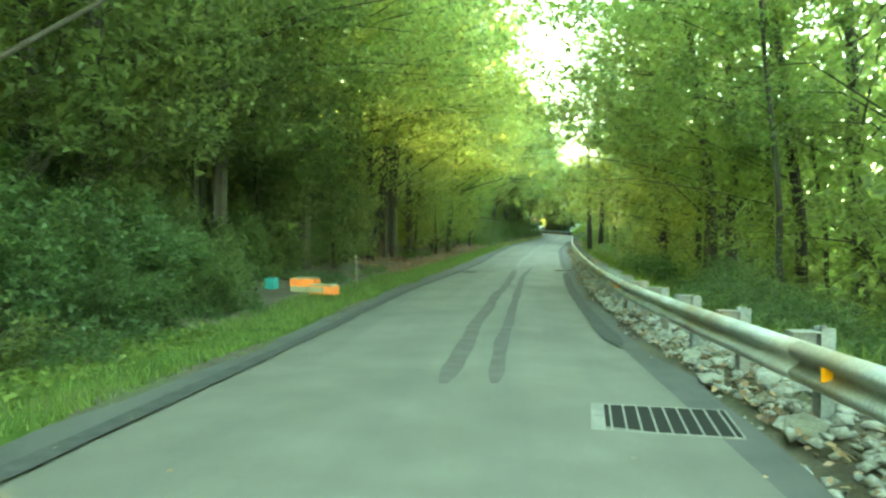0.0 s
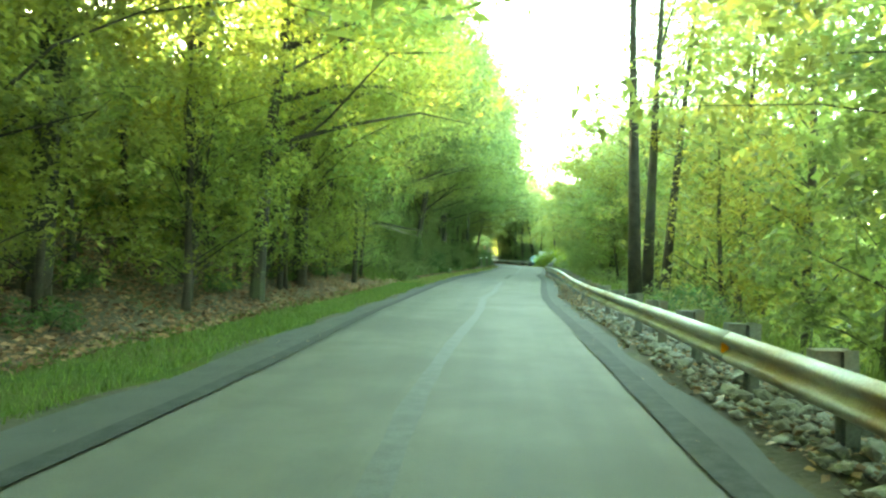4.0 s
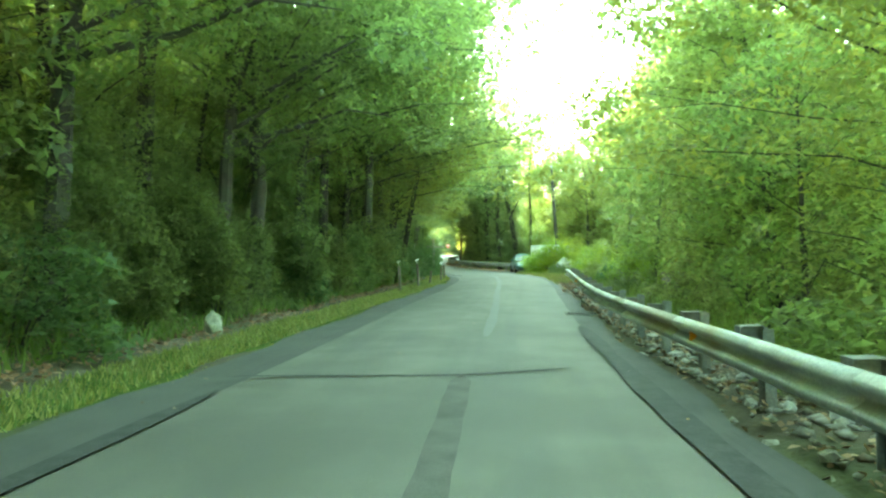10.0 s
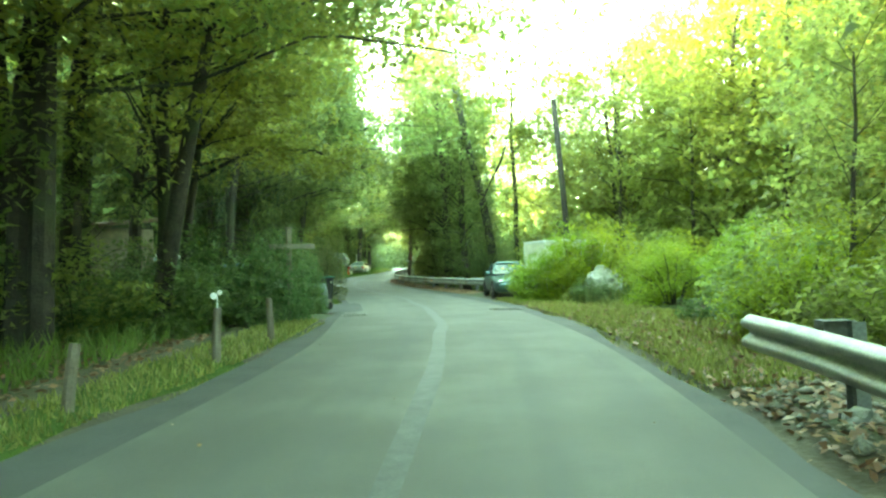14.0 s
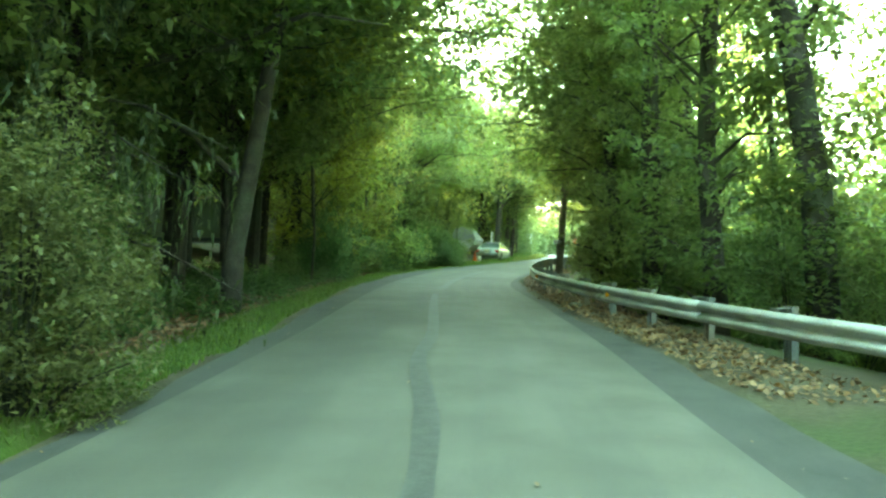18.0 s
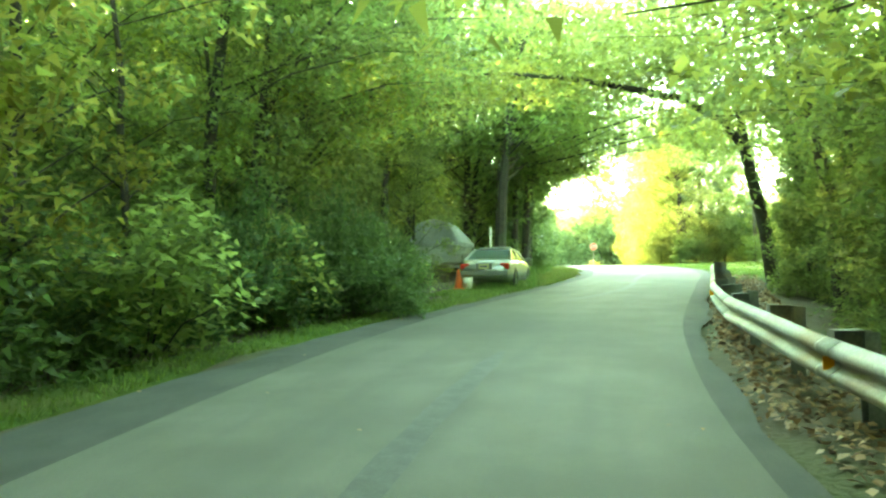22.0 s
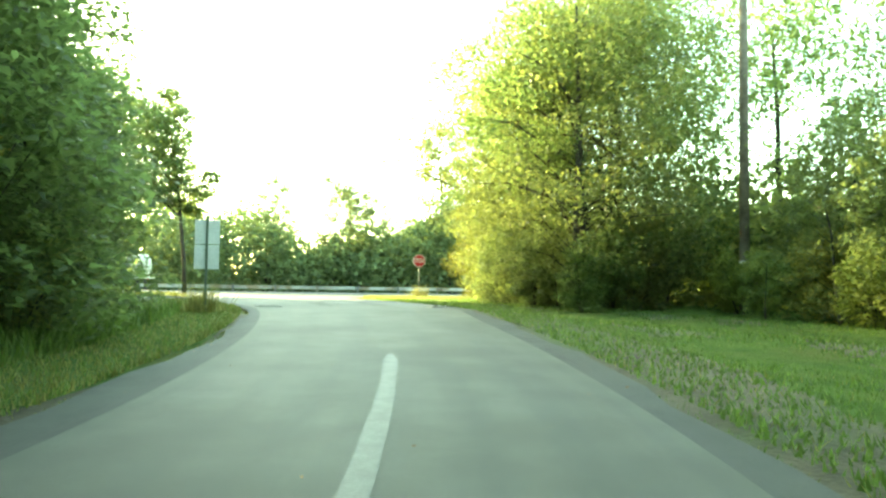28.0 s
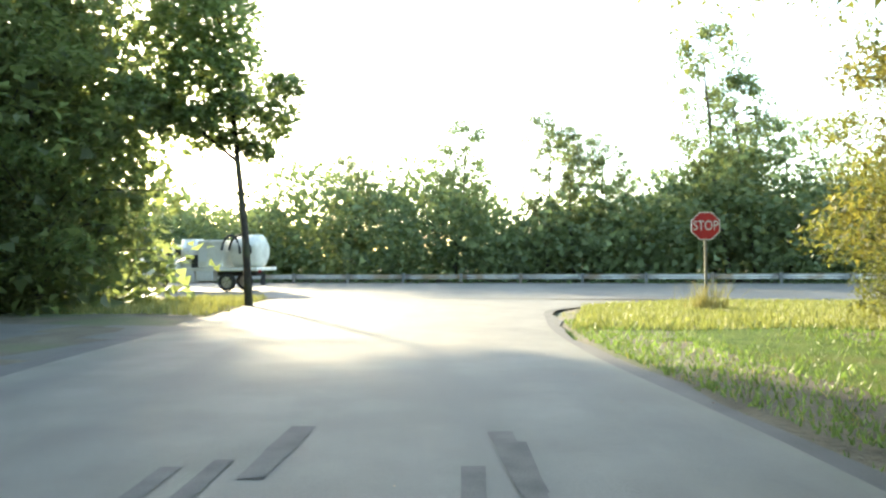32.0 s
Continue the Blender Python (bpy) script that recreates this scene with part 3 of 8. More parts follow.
# ---- foliage ----
def leaf_quads(c, size, rng, droop=0.35, narrow=0.42):
    """Folded pointed leaves at the places c, turned at random, drooping a little."""
    n = len(c)
    a = rng.uniform(0, 2 * np.pi, n)
    tilt = rng.normal(-droop, 0.45, n)
    d = np.stack([np.cos(a) * np.cos(tilt), np.sin(a) * np.cos(tilt), np.sin(tilt)], 1)
    up = np.stack([rng.normal(0, 0.35, n), rng.normal(0, 0.35, n), np.ones(n)], 1)
    s = np.cross(d, up)
    s /= np.linalg.norm(s, axis=1)[:, None] + 1e-9
    nrm = np.cross(s, d)
    L = (size * rng.uniform(0.65, 1.35, n))[:, None]
    v = np.stack([c, c + d * L * 0.45 + s * L * narrow + nrm * L * 0.08, c + d * L, c + d * L * 0.45 - s * L * narrow + nrm * L * 0.08], 1)
    return v.reshape(-1, 3), np.arange(4 * n).reshape(n, 4)


def clump_points(rng, centre, radius, n, flat=0.6):
    p = rng.normal(0, 1, (n, 3))
    p /= np.linalg.norm(p, axis=1)[:, None] + 1e-9
    p *= (rng.uniform(0.25, 1, n) ** 0.5)[:, None] * radius
    p[:, 2] *= flat
    return p + np.asarray(centre)


def leaf_tris(c, size, rng, droop=0.35, width=0.62):
    """Pointed three-cornered leaves for crowns seen from some way off."""
    n = len(c)
    a, tilt = rng.uniform(0, 2 * np.pi, n), rng.normal(-droop, 0.45, n)
    d = np.stack([np.cos(a) * np.cos(tilt), np.sin(a) * np.cos(tilt), np.sin(tilt)], 1)
    s = np.cross(d, np.stack([rng.normal(0, 0.45, n), rng.normal(0, 0.45, n), np.ones(n)], 1))
    s /= np.linalg.norm(s, axis=1)[:, None] + 1e-9
    L = (size * rng.uniform(0.65, 1.35, n))[:, None]
    v = np.stack([c + s * L * width / 2, c + d * L, c - s * L * width / 2], 1)
    return v.reshape(-1, 3), np.arange(3 * n).reshape(n, 3)


class Tree:
    """Meshes of one kind of tree, made once and shared by all of its trees."""

    def __init__(self, seed, height, base, radius, leaves, size, trunk_r, material, clumps=46, lean=0.06, fork=False, bare=0.0):
        rng = np.random.default_rng(seed)
        bm = bmesh.new()
        bend = rng.normal(0, lean, 2)
        n = 9
        hs = np.linspace(-0.3, height * 0.86, n)
        wob = np.cumsum(rng.normal(0, 0.05 * height / 12, (n, 2)), 0)
        pts = [(bend[0] * h + wob[i, 0], bend[1] * h + wob[i, 1], h) for i, h in enumerate(hs)]
        rad = [trunk_r * (1.25 if i == 0 else 1.0) * (1 - 0.86 * max(h, 0) / height) + 0.012 for i, h in enumerate(hs)]
        bm_tube(bm, pts, rad, 7)
        centres, radii = [], []
        at = lambda h: (np.interp(h, hs, [p[0] for p in pts]), np.interp(h, hs, [p[1] for p in pts]), h)
        for k in range(clumps):
            s = (k + rng.uniform(0, 1)) / clumps
            h = base + (height - base) * s ** 0.9
            prof = math.sqrt(max(0.05, 1 - ((s - 0.48) / 0.58) ** 2))
            r = radius * prof * math.sqrt(rng.uniform(0.12, 1.0))
            a = rng.uniform(0, 2 * math.pi)
            h0 = max(h - r * rng.uniform(0.3, 0.8), base * 0.6)
            p0 = np.array(at(min(h0, height * 0.85)))
            p1 = np.array([p0[0] + r * math.cos(a), p0[1] + r * math.sin(a), h])
            mid = (p0 + p1) / 2 + np.array([0, 0, 0.12 * r]) + rng.normal(0, 0.06 * r + 0.02, 3)
            if k % 3 == 0:
                r0 = max(0.014, 0.3 * trunk_r * (1 - h0 / height))
                bm_tube(bm, [p0, mid, p1], [r0, r0 * 0.62, 0.008], 4, False)
            centres.append(p1)
            radii.append(radius * rng.uniform(0.15, 0.34))
        me = bpy.data.meshes.new("trunk")
        bm.to_mesh(me)
        bm.free()
        me.materials.append(bark)
        me.polygons.foreach_set("use_smooth", np.ones(len(me.polygons), bool))
        self.trunk = me
        per = max(6, leaves // clumps)
        c = np.concatenate([clump_points(rng, p, q, per) for p, q in zip(centres, radii)])
        v, f = leaf_tris(c, size, rng)
        self.crown = array_mesh("crown", v, f, material)

    def put(self, name, x, y, label, category, group="", scale=1.0, turn=None, z=None, lean=(0, 0), crown_label=""):
        e = new(name)
        e.empty_display_size = 0.2
        e.matrix_world = pose(x, y, gz(x, y) - 0.05 if z is None else z, lean[0], lean[1], random.uniform(0, 360) if turn is None else turn) @ Matrix.Diagonal((scale, scale, scale * random.uniform(0.92, 1.1), 1))
        tagged(e, label, category, group)
        mesh_part("trunk", self.trunk, e)
        mesh_part("crown", self.crown, e, crown_label)
        return e


class Shrub:
    """A low bush: many stems from the ground and a ragged dome of leaves."""

    def __init__(self, seed, height, radius, leaves, size, material, clumps=26, stems=9):
        rng = np.random.default_rng(seed)
        bm = bmesh.new()
        cs, rs = [], []
        for k in range(clumps):
            a, r = rng.uniform(0, 2 * math.pi), radius * math.sqrt(rng.uniform(0, 1)) * 0.85
            top = height * (1 - 0.75 * (r / radius) ** 2)
            h = rng.uniform(0.04, 0.95) * top
            p = np.array([r * math.cos(a), r * math.sin(a), h])
            cs.append(p)
            rs.append(radius * rng.uniform(0.2, 0.36))
            if k < stems:
                bm_tube(bm, [(p[0] * 0.15, p[1] * 0.15, -0.15), (p[0] * 0.5, p[1] * 0.5, h * 0.6), tuple(p)], [0.022, 0.015, 0.006], 5, False)
        self.stems = bpy.data.meshes.new("stems")
        bm.to_mesh(self.stems)
        bm.free()
        self.stems.materials.append(bark)
        per = max(5, leaves // clumps)
        c = np.concatenate([clump_points(rng, p, q, per, 0.8) for p, q in zip(cs, rs)])
        c[:, 2] = np.abs(c[:, 2]) + 0.02
        v, f = leaf_tris(c, size * 1.22, rng, 0.2)
        self.leaves = array_mesh("leaves", v, f, material)

    def put(self, name, x, y, label, category="bush", group="", scale=1.0, turn=None, sx=1.0, sy=1.0, sz=1.0, z=None):
        e = new(name)
        e.empty_display_size = 0.2
        e.matrix_world = pose(x, y, gz(x, y) - 0.03 if z is None else z, 0, 0, random.uniform(0, 360) if turn is None else turn) @ Matrix.Diagonal((scale * sx, scale * sy, scale * sz, 1))
        tagged(e, label, category, group)
        tagged(mesh_part("woody_base", self.stems, e), kind="stuff")
        mesh_part("leaves", self.leaves, e)
        return e


class Reach(Tree):
    """A tree whose limbs all reach out to +x, over the road."""

    def __init__(self, seed, height, low, reach, leaves, size, material, limbs=13, thick=1.0):
        rng = np.random.default_rng(seed)
        bm = bmesh.new()
        top = np.array([height * 0.1, 0, height * 0.9])
        bm_tube(bm, [(0, 0, -0.3), (0.15, 0.05, height * 0.3), (height * 0.05, 0, height * 0.6), top], [0.2, 0.16, 0.11, 0.03], 7)
        cs, rs = [], []
        for k in range(limbs):
            s = (k + rng.uniform(0, 1)) / limbs
            h0 = low * 0.75 + (height * 0.8 - low * 0.75) * s
            p0 = np.array([height * 0.08 * h0 / height, 0, h0])
            a, ln = rng.normal(0, 0.55), reach * rng.uniform(0.55, 1.0) * (1 - 0.35 * s)
            d = np.array([math.cos(a), math.sin(a), 0])
            rise, sway = rng.uniform(0.4, 2.4), rng.normal(0, 0.5, 2)
            pts = [p0, p0 + d * ln * 0.35 + (0, sway[0], 0.5 * rise), p0 + d * ln * 0.7 + (0, sway[1], 0.95 * rise), p0 + d * ln + (0, sway[1] * 1.5, 0.85 * rise)]
            bm_tube(bm, pts, np.array([0.085, 0.06, 0.035, 0.01]) * thick * rng.uniform(0.45, 1.0), 5, False)
            for q in np.linspace(0.12, 1.05, 9):
                b = np.array([np.interp(q, (0, 0.35, 0.7, 1), [p[i] for p in pts]) for i in range(3)])
                cs.append(b + rng.normal(0, 1, 3) * (0.7, 0.8, 0.4))
                rs.append(rng.uniform(0.6, 1.15))
        for k in range(26):
            cs.append(top + rng.normal(0, 1, 3) * (1.8, 1.8, 1.6))
            rs.append(rng.uniform(0.8, 1.4))
        self.trunk = bpy.data.meshes.new("trunk")
        bm.to_mesh(self.trunk)
        bm.free()
        self.trunk.materials.append(bark)
        per = leaves // len(cs)
        c = np.concatenate([clump_points(rng, p, q, per, 0.55) for p, q in zip(cs, rs)])
        v, f = leaf_tris(c, size, rng)
        self.crown = array_mesh("crown", v, f, material)


tall = [Tree(11, 18, 3.6, 4.8, 6000, 0.27, 0.22, leaf_green, 110), Tree(12, 16, 2.6, 4.4, 6000, 0.26, 0.18, leaf_green, 110), Tree(13, 19, 5.0, 4.8, 6000, 0.27, 0.25, leaf_deep_shade, 110), Tree(14, 15, 2.0, 4.2, 6000, 0.27, 0.16, leaf_deep_shade, 110), Tree(15, 17, 3.4, 4.6, 6000, 0.26, 0.19, leaf_yellow, 100)]
mid = [Tree(21, 9, 0.8, 2.7, 6200, 0.16, 0.09, leaf_green, 76), Tree(22, 8, 0.5, 2.6, 6200, 0.155, 0.08, leaf_deep_shade, 76), Tree(23, 9, 1.0, 2.8, 6200, 0.16, 0.10, leaf_yellow, 76), Tree(24, 7, 0.4, 2.4, 6000, 0.15, 0.07, leaf_green, 70)]
slim = [Tree(31, 15, 7.5, 2.4, 4200, 0.15, 0.12, leaf_green, 36, 0.03), Tree(32, 13, 5.5, 2.2, 4000, 0.14, 0.09, leaf_deep_shade, 36, 0.07)]
tall_fine = [Tree(16, 18, 3.2, 4.8, 11500, 0.17, 0.19, leaf_green, 130), Tree(17, 16, 2.4, 4.4, 11500, 0.17, 0.16, leaf_deep_shade, 130), Tree(18, 17, 4.0, 4.6, 11500, 0.17, 0.18, leaf_yellow, 130)]
shrubs = [Shrub(41, 2.1, 1.7, 2200, 0.125, leaf_bush), Shrub(42, 1.5, 1.4, 1700, 0.11, leaf_deep_shade), Shrub(43, 2.8, 1.9, 2400, 0.14, leaf_green, 30), Shrub(44, 0.8, 1.0, 900, 0.095, leaf_bush, 16, 6)]
TALL_LABEL = "tall leafy woodland tree with a slender dark trunk"
MID_LABEL = "young bushy green tree at the wood's edge"
SLIM_LABEL = "thin bare-stemmed sapling with a small high crown"
SHRUB_LABEL = "dense green roadside bush with small leaves"

# places kept clear: x, y, radius
CLEAR = [(16.0, 114.0, 2.6), (13.0, 114.2, 3.6), (10.4, 118.0, 3.0), (15.4, 108.6, 0.8), (9.3, 110.5, 2.6), (23.5, 118.5, 3.6), (24.5, 112.0, 4.2), (18.2, 161.5, 3.8), (16.2, 166.0, 3.4), (7.5, 139.0, 5.0), (2.6, 148.0, 5.4), (21.0, 190.0, 5.0), (-3.6, 18.6, 1.8), (35.0, 180.0, 9.0), (15.0, 213.6, 2.0)]


def free_spot(x, y, r=0.6):
    yc = min(max(y, -25), 214)
    if y < 214 and left_edge(yc) - r < x < right_edge(yc) + r:
        return False
    return all((x - a) ** 2 + (y - b) ** 2 > c * c for a, b, c in CLEAR)


def belt(side, y0, y1, step, lo, hi, kinds, name, label, category, scale=(0.85, 1.15), r=0.8):
    """Trees or bushes along one side of the road, lo to hi metres beyond its edge."""
    y = y0
    while y < y1:
        off = random.uniform(lo, hi)
        x = float(left_edge(min(y, 214))) - off if side < 0 else float(right_edge(min(y, 214))) + off
        if free_spot(x, y, r):
            random.choice(kinds).put(name, x, y, label, category, category + "s along the road", random.uniform(*scale))
        y += step * random.uniform(0.6, 1.4)


def woodland(label, area, n, size, top, material, seed, spread=1.6):
    """The deep wood behind the front trees, one mass of leaves: area(rng, k) gives places, top(x, y) its height."""
    rng = np.random.default_rng(seed)
    k = n // 24
    x, y = area(rng, k)
    h = ground_z(x, y) + top(x, y) * rng.uniform(0.02, 1, k) ** 1.15
    c = np.repeat(np.stack([x, y, h], 1), 24, 0) + rng.normal(0, 1, (k * 24, 3)) * (spread, spread, spread * 0.6)
    c[:, 2] = np.maximum(c[:, 2], ground_z(c[:, 0], c[:, 1]) + 0.1)
    yc = np.clip(c[:, 1], -25, 214)
    c = c[(c[:, 0] < left_edge(yc) - 3.2) | (c[:, 0] > right_edge(yc) + 3.2) | (c[:, 1] > 219)]
    m = len(c)
    d, s = rng.normal(0, 1, (m, 3)), rng.normal(0, 1, (m, 3))
    d[:, 2] *= 0.6
    d /= np.linalg.norm(d, axis=1)[:, None]
    s = np.cross(s, d)
    s /= np.linalg.norm(s, axis=1)[:, None]
    yc = np.clip(c[:, 1], -25, 214)
    out = np.maximum(left_edge(yc) - c[:, 0], c[:, 0] - right_edge(yc))
    L = size * rng.uniform(0.6, 1.4, (m, 1)) * np.where(c[:, 1] > 207, 1.0, np.clip(out / 11, 0.6, 1))[:, None]
    v = np.stack([c + s * L * 0.45, c + d * L, c - s * L * 0.45], 1).reshape(-1, 3)
    ob = mesh_part("woodland", array_mesh("woodland", v, np.arange(3 * m).reshape(m, 3), material))
    return tagged(ob, label, "woodland", kind="stuff")


def side_area(side, y0, y1, lo, hi):
    def area(rng, k):
        y = rng.uniform(y0, y1, k)
        off = lo + (hi - lo) * rng.uniform(0, 1, k) ** 1.3
        x = np.where(side < 0, left_edge(np.minimum(y, 190)) - off, right_edge(np.minimum(y, 168)) + off)
        for a, b, c in CLEAR:
            near = (x - a) ** 2 + (y - b) ** 2 < (c + 1.5) ** 2
            x = np.where(near, x + side * (c + 6), x)
        return x, y
    return area


WOOD_LABEL = "deep shady deciduous wood behind the front trees"
woodland(WOOD_LABEL, side_area(-1, -25, 196, 8, 21), 140000, 0.46, lambda x, y: np.where((y > 28) & (y < 76), 5.0, 17.0), leaf_deep_shade, 5)
woodland(WOOD_LABEL, side_area(-1, -25, 196, 6.5, 15), 84000, 0.42, lambda x, y: np.where((y > 28) & (y < 76), 5.0, 13.0), leaf_green, 6)
woodland(WOOD_LABEL, side_area(1, -25, 100, 7, 20), 50000, 0.42, lambda x, y: 14.0, leaf_green, 7)
woodland(WOOD_LABEL, side_area(1, -25, 104, 6, 15), 45000, 0.4, lambda x, y: 12.0, leaf_green, 8)
woodland(WOOD_LABEL, side_area(1, 98, 124, 14, 34), 60000, 0.4, lambda x, y: 11.0, leaf_green, 9)
woodland("low thicket below the bend", side_area(1, 122, 164, 6, 20), 40000, 0.32, lambda x, y: 3.4, leaf_green, 19, 1.0)
woodland("sunlit yellow-green trees beyond the trailer", side_area(1, 106, 150, 9, 18), 50000, 0.3, lambda x, y: 6.0, leaf_green, 28, 1.2)
woodland("sunlit yellow-green trees beyond the trailer", side_area(1, 100, 150, 15, 30), 50000, 0.36, lambda x, y: 12.0, leaf_green, 29, 1.5)
woodland(WOOD_LABEL, lambda rng, k: (rng.uniform(-30, -4, k), rng.uniform(118, 182, k)), 84000, 0.55, lambda x, y: np.where(y > 146, 6.0, 15.0), leaf_deep_shade, 18)

woodland(WOOD_LABEL, side_area(-1, -25, 45, 7, 15), 36000, 0.36, lambda x, y: 16.0, leaf_deep_shade, 31)
# left side: forest wall
belt(-1, -8, 24, 5.2, 4.6, 7.0, [tall_fine[1]], "tree", TALL_LABEL, "tree")
belt(-1, 24, 34, 5.2, 4.6, 7.0, tall_fine, "tree", TALL_LABEL, "tree")
belt(-1, 34, 58, 4.6, 3.2, 5.6, tall_fine, "tree", TALL_LABEL, "tree")
belt(-1, 58, 118, 4.7, 4.0, 6.6, [tall_fine[1], tall_fine[1], tall_fine[0]], "tree", TALL_LABEL, "tree")
belt(-1, 118, 146, 6.5, 4.6, 8.0, tall, "tree", TALL_LABEL, "tree")
belt(-1, 146, 176, 6.5, 4.6, 8.0, tall_fine, "tree", TALL_LABEL, "tree", (0.6, 0.75))
belt(-1, -5, 29, 5.0, 3.4, 6.5, mid, "young_tree", MID_LABEL, "tree", (0.6, 1.0))
belt(-1, 31, 58, 5.0, 7.0, 10.0, mid, "young_tree", MID_LABEL, "tree", (0.7, 1.1))
belt(-1, 59, 118, 4.4, 3.0, 6.0, [mid[1], mid[1], mid[0]], "young_tree", MID_LABEL, "tree", (0.6, 1.0))
belt(-1, 143, 182, 5.4, 3.4, 6.5, mid, "young_tree", MID_LABEL, "tree", (0.6, 1.0))
belt(-1, 28, 100, 4.4, 3.2, 8.0, slim, "sapling", SLIM_LABEL, "tree")
belt(-1, -5, 9, 2.7, 1.9, 4.0, shrubs, "bush", SHRUB_LABEL, "bush", (0.55, 0.95), 1.2)
belt(-1, 31, 58, 4.5, 2.6, 5.0, [shrubs[3]], "bush", SHRUB_LABEL, "bush", (0.5, 0.8), 1.2)
belt(-1, 59, 118, 2.7, 1.9, 4.0, shrubs, "bush", SHRUB_LABEL, "bush", (0.55, 0.95), 1.2)
belt(-1, 142, 186, 2.7, 1.9, 4.0, shrubs, "bush", SHRUB_LABEL, "bush", (0.55, 0.95), 1.2)
belt(-1, 140, 157, 1.5, 1.5, 2.8, [shrubs[1], shrubs[2]], "bush", SHRUB_LABEL, "bush", (0.45, 0.9), 0.7)
# right side
belt(1, -8, 34, 4.8, 4.8, 7.2, tall_fine, "tree", TALL_LABEL, "tree")
belt(1, 34, 66, 4.4, 6.4, 9.5, tall_fine, "tree", TALL_LABEL, "tree")
belt(1, 66, 104, 4.2, 5.4, 9.0, tall_fine, "tree", TALL_LABEL, "tree", (0.72, 0.95))
belt(1, 150, 166, 4.6, 5.0, 8.0, tall, "tree", TALL_LABEL, "tree", (0.8, 1.0))
for x, y, k, s in ((30.0, 123.0, 0, 0.85), (33.0, 118.5, 4, 0.9), (32.5, 127.5, 1, 0.85), (36.5, 123.0, 0, 1.0), (31.0, 113.0, 4, 0.8), (35.0, 109.0, 1, 0.9), (38.0, 115.0, 2, 1.0), (38.0, 130.0, 4, 0.9), (30.5, 105.0, 0, 0.85)):
    tall[k].put("tree", x, y, TALL_LABEL, "tree", "trees along the road", s)
belt(1, -5, 102, 5.4, 3.8, 7.0, mid, "young_tree", MID_LABEL, "tree", (0.6, 1.0), 1.2)
belt(1, 150, 164, 4.0, 4.0, 7.0, mid, "young_tree", MID_LABEL, "tree", (0.6, 0.9), 1.2)
belt(1, 2, 44, 6.5, 3.4, 6.5, slim, "sapling", SLIM_LABEL, "tree")
belt(1, 126, 152, 4.2, 2.6, 5.5, slim, "sapling", SLIM_LABEL, "tree")
belt(1, -5, 104, 3.0, 1.8, 3.6, shrubs, "bush", SHRUB_LABEL, "bush", (0.45, 0.8), 1.3)
vine_wall = Shrub(74, 7.5, 1.7, 8500, 0.12, leaf_deep_shade, 120, 14)
belt(1, 123.5, 149, 2.0, 2.6, 4.2, [vine_wall], "vine_thicket", "dark leafy thicket behind the guard rail", "bush", (0.3, 0.62), 1.8)
belt(1, 126, 164, 2.8, 2.4, 4.2, shrubs, "bush", SHRUB_LABEL, "bush", (0.4, 0.65), 1.6)

# trees round the junction
broad = {
    0: Tree(51, 12.5, 0.7, 4.9, 17000, 0.22, 0.2, leaf_green, 170),
    1: Tree(52, 13.5, 0.8, 5.0, 12000, 0.28, 0.2, leaf_deep_shade, 170),
    2: Tree(53, 9.0, 0.3, 3.9, 15000, 0.165, 0.16, leaf_olive, 170),
    4: Tree(56, 12.5, 0.9, 4.4, 27000, 0.15, 0.15, leaf_olive, 260),
    5: Tree(57, 12.5, 0.9, 4.6, 30000, 0.15, 0.16, leaf_deep_shade, 280),
}
far_tree = Tree(190, 12.0, 1.5, 2.5, 9000, 0.2, 0.14, leaf_haze, 90)
JUNCTION_LABEL = "broad leafy tree standing clear at the junction's edge"
for x, y, k, s in ((33.0, 193.6, 5, 0.92), (35.4, 196.4, 5, 1.0), (32.2, 199.4, 5, 0.66), (36.6, 201.5, 5, 0.95), (33.4, 204.0, 4, 0.78), (32.6, 205.8, 2, 0.72), (33.2, 209.4, 2, 0.7), (38.6, 207.0, 1, 1.1), (36.5, 211.0, 0, 0.8), (43.0, 198.0, 1, 0.9), (40.4, 191.0, 4, 0.45), (41.6, 186.6, 5, 0.85), (40.2, 181.5, 4, 0.95), (43.5, 177.5, 1, 1.05), (47.0, 190.0, 0, 0.9), (41.0, 172.5, 0, 0.8), (38.0, 166.5, 0, 0.75), (39.5, 247.0, 1, 0.9), (29.0, 246.0, 1, 0.6)):
    broad[k].put("tree", x, y, JUNCTION_LABEL, "tree", "trees round the junction", s)
mid.append(Tree(25, 8, 0.3, 2.6, 13000, 0.085, 0.08, leaf_olive, 110))
for x, y, k, s in ((31.5, 206.2, 4, 0.58), (32.4, 208.8, 4, 0.5), (31.4, 200.6, 4, 0.5), (31.6, 203.6, 4, 0.5), (32.0, 197.2, 4, 0.45), (32.2, 194.2, 1, 0.3), (36.8, 189.6, 3, 0.3), (37.6, 187.6, 1, 0.5), (37.0, 184.4, 0, 0.55), (37.8, 181.0, 3, 0.5), (38.6, 177.0, 1, 0.6)):
    mid[k].put("young_tree", x, y, "bushy young tree with sunlit yellowing leaves", "tree", "trees round the junction", s)
for x, y, k, s in ((13.5, 191.0, 1, 0.9), (9.0, 196.0, 0, 0.95), (10.2, 210.2, 5, 0.95), (7.0, 208.0, 5, 1.15), (8.6, 209.5, 1, 1.0), (4.0, 209.5, 1, 1.1), (-2.0, 211.0, 0, 1.0), (-10.0, 212.0, 1, 1.0), (-20.0, 213.0, 0, 1.0), (17.0, 171.0, 1, 0.9)):
    broad[k].put("tree", x, y, "dark backlit tree beside the side road", "tree", "trees round the junction", s)
